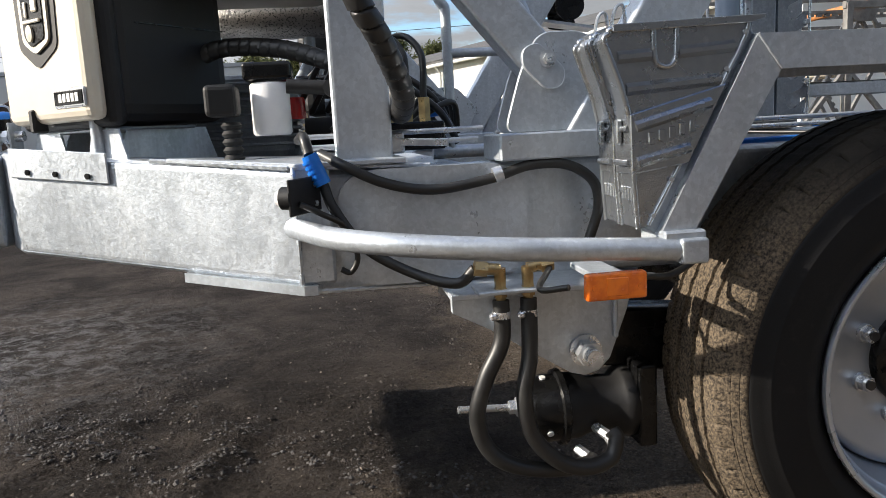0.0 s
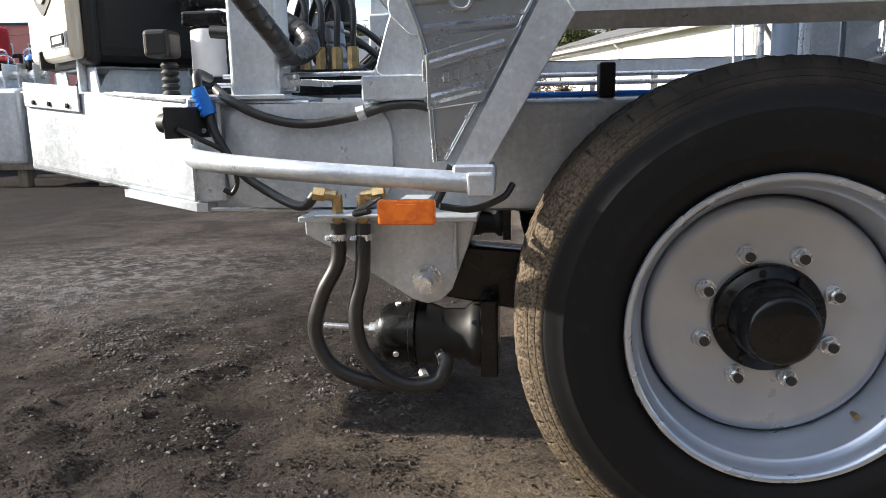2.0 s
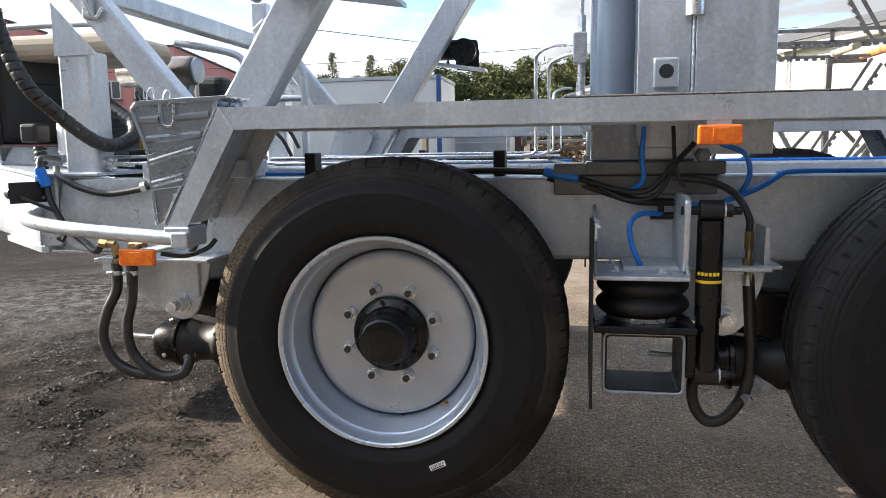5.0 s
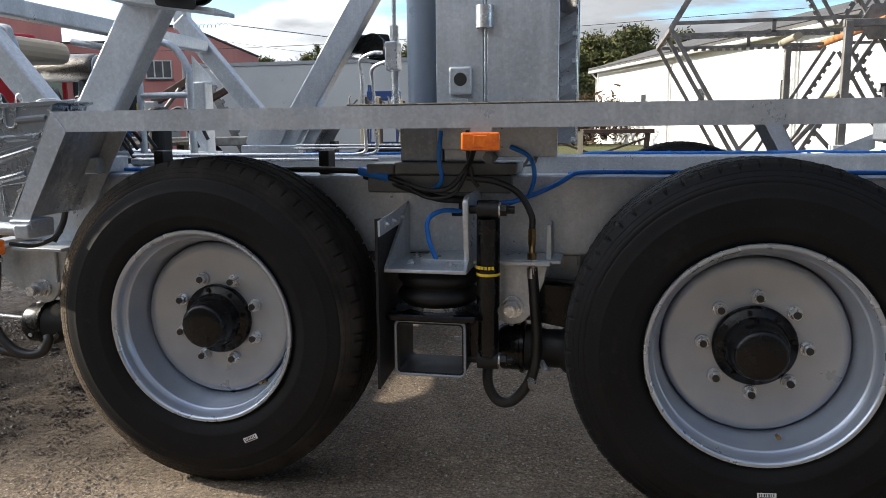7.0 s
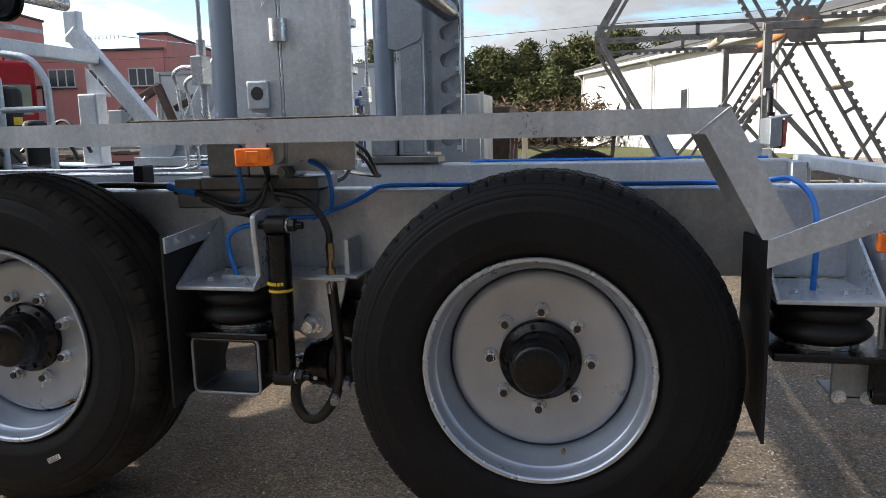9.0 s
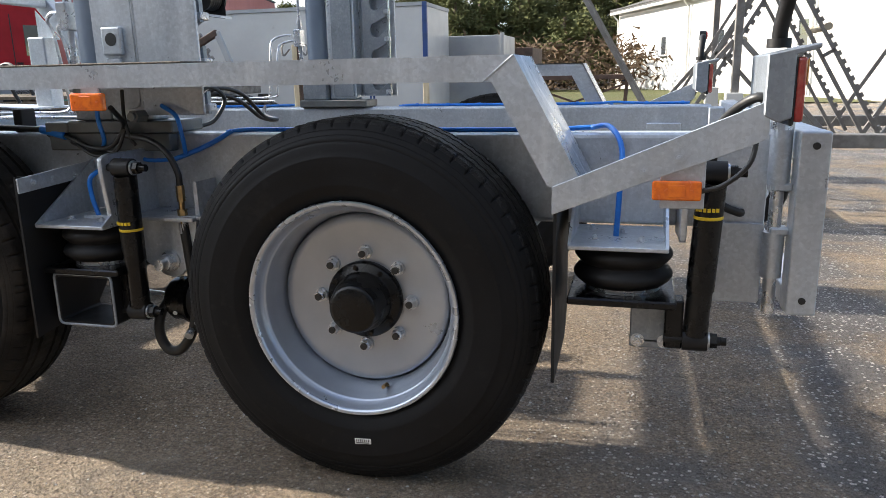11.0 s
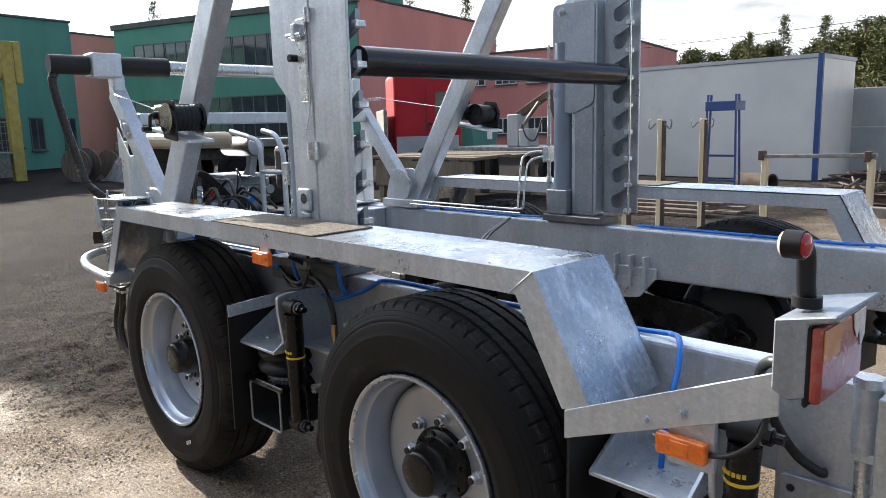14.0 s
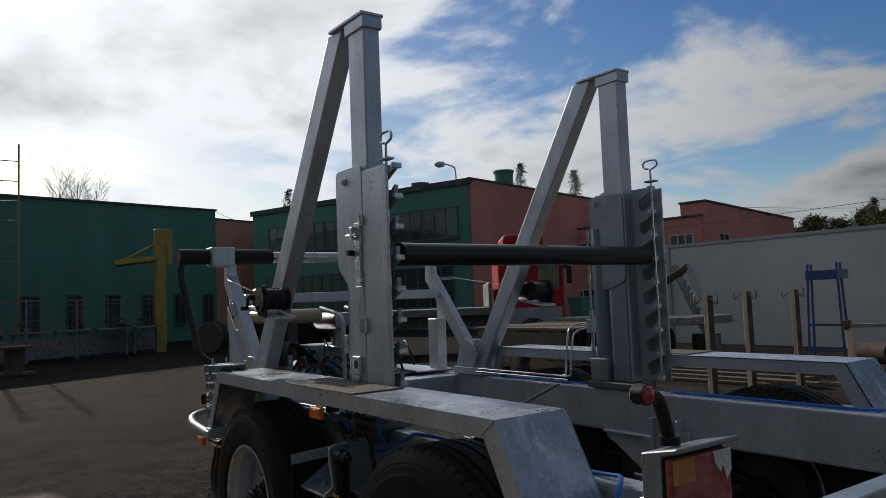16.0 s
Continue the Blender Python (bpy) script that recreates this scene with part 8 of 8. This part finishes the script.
spool(-19.6, -1.4, 0.0, 0.55, 0.55)
spool(-19.0, 0.6, 0.0, 0.5, 0.7)
spool(-19.6, -1.3, 0.61, 0.42, 0.45)
spool(-22.4, 6.9, 0.55, 0.55, 0.5, Matrix.Rotation(0.6, 4, "Z"), "wooden cable drum standing on its rim")
spool(-22.6, 8.0, 0.5, 0.5, 0.45, Matrix.Rotation(0.4, 4, "Z"), "wooden cable drum standing on its rim")
spool(-21.0, -2.4, 0.0, 0.8, 0.7)

# street lamp on the workshop, roof vents and a sign
sl = thing("wall_lamp", (-28.1, 22.4, 7.4), "curved street lamp on the roof edge", "lamp")
part("arm", Tube([(-28.1, 22.4, 7.4), (-28.1, 22.4, 8.6), (-28.2, 22.25, 8.9), (-28.6, 21.9, 9.1)], 0.04, 8, 5), FRAMEW, sl)
part("head", Lathe([(0.04, 0), (0.15, 0.08), (0.18, 0.38), (0.07, 0.58)], 16, Matrix.Translation((-28.5, 22.0, 9.05)) @ Matrix.Rotation(2.4, 4, "Z")), FRAMEW, sl)
rv = thing("roof_vent", (-26.0, 26.0, 8.0), "dark green drum roof vent", "vent")
part("drum", Cyl((-28.98, 26.62, 7.6), (-28.98, 26.62, 8.95), 0.55, seg=24), GREEN, rv)
part("cap", Cyl((-28.98, 26.62, 8.95), (-28.98, 26.62, 9.08), 0.62, seg=24), GREEN, rv)
rv2 = thing("roof_vent", (-33, 24.0, 7.9), "dark grey drum roof vent", "vent")
part("drum", Cyl((-34.05, 24.04, 7.7), (-34.05, 24.04, 8.95), 0.58, seg=24), ROOF, rv2)
sg = thing("wall_sign", (-26.9, 25.6, 4.9), "small white hall sign with dark letters", "sign")
part("plate", Box(-26.93, -26.86, 25.2, 26.7, 4.75, 5.7, 0.01), PAPER, sg)
txt = bpy.data.curves.new("t", "FONT")
txt.body, txt.size, txt.extrude = "T2R", 0.62, 0.004
tx = new("lettering", txt)
dg = bpy.context.evaluated_depsgraph_get()
tme = bpy.data.meshes.new_from_object(tx.evaluated_get(dg))
bpy.data.objects.remove(tx)
tme.materials.append(INK)
piece("lettering", tme, sg, Matrix.Translation((-26.85, 25.75, 5.0)) @ Matrix.Rotation(math.pi / 2, 4, "Z") @ Matrix.Rotation(math.pi / 2, 4, "X"))

# loose grit, stones and mud on the yard
def grains(seed, n, place, r0, r1, flat=0.7):
    """Many low five-sided grains on the ground as plain vertex lists; place gives the centres."""
    rng = np.random.default_rng(seed)
    xy = place(rng, n)
    n = len(xy)
    r = r0 + (r1 - r0) * rng.random(n) ** 3
    z = np.array([ground_z(x, y) for x, y in xy])
    ang = rng.random(n)[:, None] * 6.283 + np.arange(5)[None, :] * 1.2566
    rad = r[:, None] * rng.uniform(0.65, 1.35, (n, 5))
    verts = np.empty((n, 6, 3))
    verts[:, :5, 0] = xy[:, 0, None] + rad * np.cos(ang)
    verts[:, :5, 1] = xy[:, 1, None] + rad * np.sin(ang)
    verts[:, :5, 2] = z[:, None] - 0.001
    verts[:, 5, 0] = xy[:, 0] + rng.uniform(-0.4, 0.4, n) * r
    verts[:, 5, 1] = xy[:, 1] + rng.uniform(-0.4, 0.4, n) * r
    verts[:, 5, 2] = z + r * flat * rng.uniform(0.6, 1.3, n)
    base = np.arange(n)[:, None] * 6
    faces = np.concatenate([np.stack([base[:, 0] + k, base[:, 0] + (k + 1) % 5, base[:, 0] + 5], 1) for k in range(5)])
    me = bpy.data.meshes.new("grains")
    me.from_pydata(verts.reshape(-1, 3).tolist(), [], faces.tolist())
    return me


def strewn(name, me, mat, label, category):
    me.materials.append(mat)
    return tagged(new(name, me), label, category, kind="stuff")


def area(x0, x1, y0, y1, keep=None):
    def place(rng, n):
        xy = np.stack([rng.uniform(x0, x1, n), rng.uniform(y0, y1, n)], 1)
        return xy if keep is None else xy[[rng.random() < keep(x, y) for x, y in xy]]
    return place


def band(a, b, width):
    def place(rng, n):
        t = rng.random(n)[:, None]
        along = np.array(a) + (np.array(b) - np.array(a)) * t
        off = np.stack([rng.normal(0, width, n), rng.normal(0, width, n)], 1)
        xy = along + off
        return xy[[noise.noise(Vector((x * 3.0, y * 3.0, 1.0))) > rng.uniform(-0.35, 0.25) for x, y in xy]]
    return place


clump = lambda x, y: max(0.0, noise.noise(Vector((x * 2.2, y * 2.2, 3.0))) * 1.8 + 0.35)
MUD = material("dark mud", (0.040, 0.034, 0.031), 0.8, 0, (0.07, 0.06, 0.053), 30, 5, (0.35, 0.65), 0.002, 200, spec=0.3)
CRUST = material("dried mud flakes", (0.085, 0.079, 0.076), 0.75, 0, (0.045, 0.040, 0.038), 14, 6, (0.35, 0.62), 0.002, 160, spec=0.4)
CHIPS = material("pale chippings", (0.62, 0.59, 0.54), 0.8, 0, (0.42, 0.39, 0.35), 25, 4, (0.35, 0.65))
GRITS = material("grit stones", (0.20, 0.17, 0.14), 0.85, 0, (0.11, 0.095, 0.08), 25, 4, (0.35, 0.65))
strewn("grit", grains(31, 95000, area(-2.6, 4.9, -1.9, 0.75), 0.0030, 0.0080, 0.33), GROUND, "coarse worn grit of the asphalt surface", "gravel")
strewn("pebbles", grains(21, 2200, area(-5.5, 5.5, -1.9, 3.6), 0.003, 0.010), GRITS, "loose grit and pebbles on the asphalt", "gravel")
strewn("pale_chippings", grains(22, 9000, area(0.6, 6.0, -1.9, 3.4, clump), 0.003, 0.0075), CHIPS, "pale stone chippings worn out of the asphalt", "gravel")
strewn("mud_clods", grains(23, 9000, area(-4.4, -0.6, 0.2, 3.4, clump), 0.003, 0.012), MUD, "small dark clods of mud on the yard", "mud")
strewn("mud_flakes", grains(25, 15000, band((-3.9, 3.0), (-1.05, 0.55), 0.18), 0.003, 0.011, 0.5), CRUST, "ridge of dried grey mud flakes beside the drawbar", "mud")
strewn("sand_crumbs", grains(24, 9000, band((-3.2, 0.05), (-0.3, -0.30), 0.16), 0.003, 0.009), GRITS, "band of coarse brown crumbs along the lane", "gravel")


# ---- scrap, wires and small things at the yard's edges ----
rl = thing("roof_ladder", (-26.0, 0.9, 0), "thin yellow roof ladder against the hall wall", "ladder")
for y in (0.42, 1.32):
    part("ladder_rail", Tube([(-25.9, y, 0.0), (-25.9, y, 7.7)], 0.03, 8, 0), YELLOWPAINT, rl)
for k in range(10):
    part("rung", Tube([(-25.9, 0.42, 0.6 + 0.72 * k), (-25.9, 1.32, 0.6 + 0.72 * k)], 0.018, 6, 0), DARKSTEEL, rl)

bn = thing("waste_bin", (-23.6, 27.6, 0), "dark green wheeled waste bin by the pink wall", "bin")
part("body", Prism([(26.75, 0.18), (28.35, 0.18), (28.6, 1.35), (26.5, 1.35)], 0, -24.1, -23.1, bevel=0.02), GREEN, bn)
part("lid", Box(-24.15, -23.05, 26.45, 28.65, 1.36, 1.5, 0.04), GREEN, bn)
part("notice", Box(-23.12, -23.08, 27.7, 28.1, 0.75, 1.15), PAPER, bn)
for y in (26.9, 28.2):
    part("castor", Cyl((-23.2, y, 0.1), (-23.12, y, 0.1), 0.1, seg=14), BLACK_MATT, bn)

TARP = material("grey tarpaulin", (0.17, 0.17, 0.18), 0.5, 0, (0.10, 0.10, 0.105), 3, 6, (0.4, 0.62), 0.01, 9, 0.1)
tp_ = bmesh.new()
nu, nv = 18, 10
rows = [[tp_.verts.new((-21.6 + 1.9 * (i / nu - 0.5), 9.0 + 2.6 * (j / nv - 0.5), max(0.0, 1.15 * math.sin(math.pi * i / nu) ** 0.6 * math.sin(math.pi * j / nv) ** 0.6 * (1 + 0.5 * noise.noise(Vector((i * 0.6, j * 0.7, 1))))))) for i in range(nu + 1)] for j in range(nv + 1)]
for a, b in zip(rows, rows[1:]):
    for i in range(nu):
        tp_.faces.new((a[i], a[i + 1], b[i + 1], b[i]))
solid("tarpaulin", tp_, TARP, "crumpled grey tarpaulin over a heap of scrap", "tarpaulin")

# racks of bars and boxes behind the mesh fence
rnd = random.Random(33)
for k in range(7):
    x, y = -24.0 - 0.25 * k, -2.5 + 1.35 * k
    sr = thing("scrap_rack", (x, y, 0), "low steel rack heaped with rusty offcuts", "rack", "scrap racks by the green hall")
    for dy in (-0.5, 0.5):
        part("leg", Box(x - 0.04, x + 0.04, y + dy - 0.04, y + dy + 0.04, 0, 1.25, 0.004), DARKSTEEL, sr)
    part("shelf", Box(x - 0.4, x + 0.4, y - 0.58, y + 0.58, 0.95, 1.0, 0.004), DARKSTEEL, sr)
    for j in range(5):
        yy, zz = y + rnd.uniform(-0.4, 0.4), 1.05 + 0.07 * j
        part("offcut", Beam((x - rnd.uniform(0.2, 0.5), yy, zz), (x + rnd.uniform(0.2, 0.5), yy + rnd.uniform(-0.3, 0.3), zz), 0.06, 0.06, 0), RUST if j % 2 else OLDWOOD, sr)

# bare trees over the green hall's roof
TWIG = material("pale birch twigs", (0.26, 0.21, 0.17), 0.9, 0, (0.18, 0.14, 0.11), 4, 5, spec=0.1)
for k, (x, y, h) in enumerate(((-33.0, 3.6, 7.9), (-33.5, 4.4, 7.7), (-34.0, 5.3, 7.4))):
    rnd = random.Random(60 + k)
    bt = thing("bare_tree", (x, y, 0), "thin leafless birch behind the hall roof", "tree", "bare birches")
    tr = Cyl((x, y, 0), (x, y, h), 0.04, 0.008, seg=6)
    part("trunk", tr, BARK, bt)
    tw = bmesh.new()
    for j in range(60):
        z = h * rnd.uniform(0.70, 0.97)
        a = rnd.uniform(0, 6.28)
        e = Vector((x + 0.5 * math.cos(a), y + 0.6 * math.sin(a), z + rnd.uniform(0.35, 1.0)))
        beam(tw, (x, y, z), e, 0.009, 0.009, 0)
        for _ in range(2):
            beam(tw, Vector((x, y, z)).lerp(e, rnd.uniform(0.3, 0.7)), e + Vector((rnd.uniform(-0.2, 0.2), rnd.uniform(-0.3, 0.3), 0.2)), 0.006, 0.006, 0)
    part("crown", tw, TWIG, bt)

# overhead wires
for a, b, sag in (((-24.0, 37.0, 6.75), (-18.0, 75.0, 8.6), 0.5), ((-30.0, 30.0, 4.9), (9.0, 30.0, 5.6), 0.35), ((-36.0, 11.6, 6.95), (-42.4, 16.3, 7.2), 0.2)):
    a, b = Vector(a), Vector(b)
    m_ = (a + b) / 2 - Vector((0, 0, sag))
    solid("overhead_wire", Tube([tuple(a), tuple(m_), tuple(b)], 0.012, 5, 10), INK, "thin dark overhead wire between the buildings", "wire", "overhead wires")

# steel beams and planks lying between the trailer and the containers
for k, (x0, x1, y, z, mt) in enumerate(((-1.2, 3.5, 11.5, 0.0, RUST), (-1.0, 3.6, 11.8, 0.0, RUST), (-0.6, 3.2, 12.9, 0.0, DARKSTEEL), (-0.9, 3.4, 11.6, 0.14, RUST), (-2.4, 1.9, 13.4, 0.0, RUST))):
    sb = bmesh.new()
    box(sb, x0, x1, y - 0.07, y + 0.07, z, z + 0.015, 0)
    box(sb, x0, x1, y - 0.07, y + 0.07, z + 0.125, z + 0.14, 0)
    box(sb, x0, x1, y - 0.006, y + 0.006, z + 0.015, z + 0.125, 0)
    solid("steel_beam", sb, mt, "rusty steel beam lying on the ground", "beam", "steel beams on the ground")
for k in range(9):
    rnd = random.Random(80 + k)
    a = Vector((-4.6 + rnd.uniform(-0.3, 0.3), 9.3 + 0.16 * k, 0.03 + 0.05 * (k % 3)))
    solid("old_plank", Beam(a, a + Vector((2.6, rnd.uniform(-0.2, 0.5), 0)), 0.15, 0.045, 0.003, up=(0, 1, 0)), OLDWOOD, "weathered plank lying on a heap", "plank", "heap of planks")

# rusty trestle with bars, parked cars and barrels before the trees
tr_ = thing("rusty_trestle", (0.9, 13.0, 0), "rust-red steel trestle table", "trestle")
part("top_bar", Box(0.05, 2.2, 12.9, 13.1, 0.98, 1.06, 0.005), RUST, tr_)
part("top_bar", Box(0.05, 2.2, 13.7, 13.85, 0.98, 1.06, 0.005), RUST, tr_)
for x in (0.1, 2.1):
    for y in (13.0, 13.77):
        part("leg", Beam((x - 0.08, y, 0), (x, y, 0.98), 0.06, 0.06, 0.004), RUST, tr_)
part("brace", Beam((0.1, 12.98, 0.2), (2.1, 12.98, 0.9), 0.04, 0.04, 0), RUST, tr_)
part("brace", Beam((0.1, 13.0, 0.9), (2.1, 13.0, 0.2), 0.04, 0.04, 0), RUST, tr_)


def car(x, y, paint, label):
    t = thing("parked_car", (x, y, 0), label, "car", "cars parked by the trees")
    out = [(x - 2.1, 0.3), (x + 2.1, 0.3), (x + 2.15, 0.75), (x + 1.5, 0.9), (x + 1.0, 1.38), (x - 1.0, 1.42), (x - 1.75, 0.95), (x - 2.15, 0.85)]
    part("body", Prism(rounded(out, 0.12), 1, y - 0.85, y + 0.85, bevel=0.02), paint, t)
    part("side_glass", Prism(rounded([(x - 1.45, 0.95), (x + 1.3, 0.93), (x + 0.92, 1.3), (x - 0.95, 1.34)], 0.06), 1, y - 0.856, y - 0.852), GLASS, t)
    for wx in (-1.3, 1.3):
        w = part("wheel", Cyl((x + wx, y - 0.88, 0.31), (x + wx, y - 0.68, 0.31), 0.31, seg=24), RUBBER, t)
        part("rim", Cyl((x + wx, y - 0.89, 0.31), (x + wx, y - 0.881, 0.31), 0.2, seg=20), RIM, w)


NAVY = material("dark car paint", (0.02, 0.025, 0.04), 0.3, 0, (0.03, 0.035, 0.05), 1, 4, coat=0.6)
SILVER = material("grey car paint", (0.34, 0.36, 0.38), 0.32, 0.3, (0.30, 0.31, 0.33), 1, 4, coat=0.6)
car(3.2, 47.5, NAVY, "dark blue car parked by the brush")
# brackets welded inside the rails
for far in (False, True):
    s_ = flip if not far else (lambda bm: bm)
    yi = 2 * CY - 0.376
    bm = Box(1.03, 1.275, yi - 0.02, yi, 0.716, 0.775, 0.004)
    prism(bm, [(0.99, 0.72), (1.275, 0.72), (1.19, 0.62), (1.03, 0.60)], 1, yi - 0.03, yi - 0.018)
    b_in = tpart("inner_bracket", s_(bm), GALV, None, "welded bracket inside the rail")
    for x in (1.04, 1.13, 1.215):
        part("bracket_rib", s_(Box(x, x + 0.014, yi - 0.05, yi, 0.67, 0.835, 0.003)), GALV, b_in)
    part("bracket_bolt", s_(bolt(bmesh.new(), (1.10, yi - 0.03, 0.66), (0, -1, 0), 0.016, 0.014)), ZINC, b_in)
    tpart("rear_gusset", s_(Box(2.40, 2.56, yi - 0.03, yi, 0.80, 0.885, 0.004)), GALV)

solid("rusty_pipe", lathe(bmesh.new(), [(0.165, 0.0), (0.2, 0.0), (0.2, 0.75), (0.165, 0.75)], 32, Matrix.Translation((-2.75, 13.7, 0.2)) @ Matrix.Rotation(radians(75), 4, "Z"), closed=True), RUST, "short wide rusty steel pipe lying on the ground", "pipe")
rnd = random.Random(71)
tw = bmesh.new()
for _ in range(90):
    c = Vector((-1.1 + rnd.gauss(0, 0.35), 13.7 + rnd.gauss(0, 0.3), abs(rnd.gauss(0, 0.14)) + 0.03))
    d_ = Vector((rnd.uniform(-1, 1), rnd.uniform(-1, 1), rnd.uniform(-0.2, 0.25))).normalized() * rnd.uniform(0.15, 0.4)
    beam(tw, c - d_, c + d_, 0.03, 0.03, 0)
solid("branch_heap", tw, OLDWOOD, "heap of cut branches and scrap wood", "branches", kind="stuff")
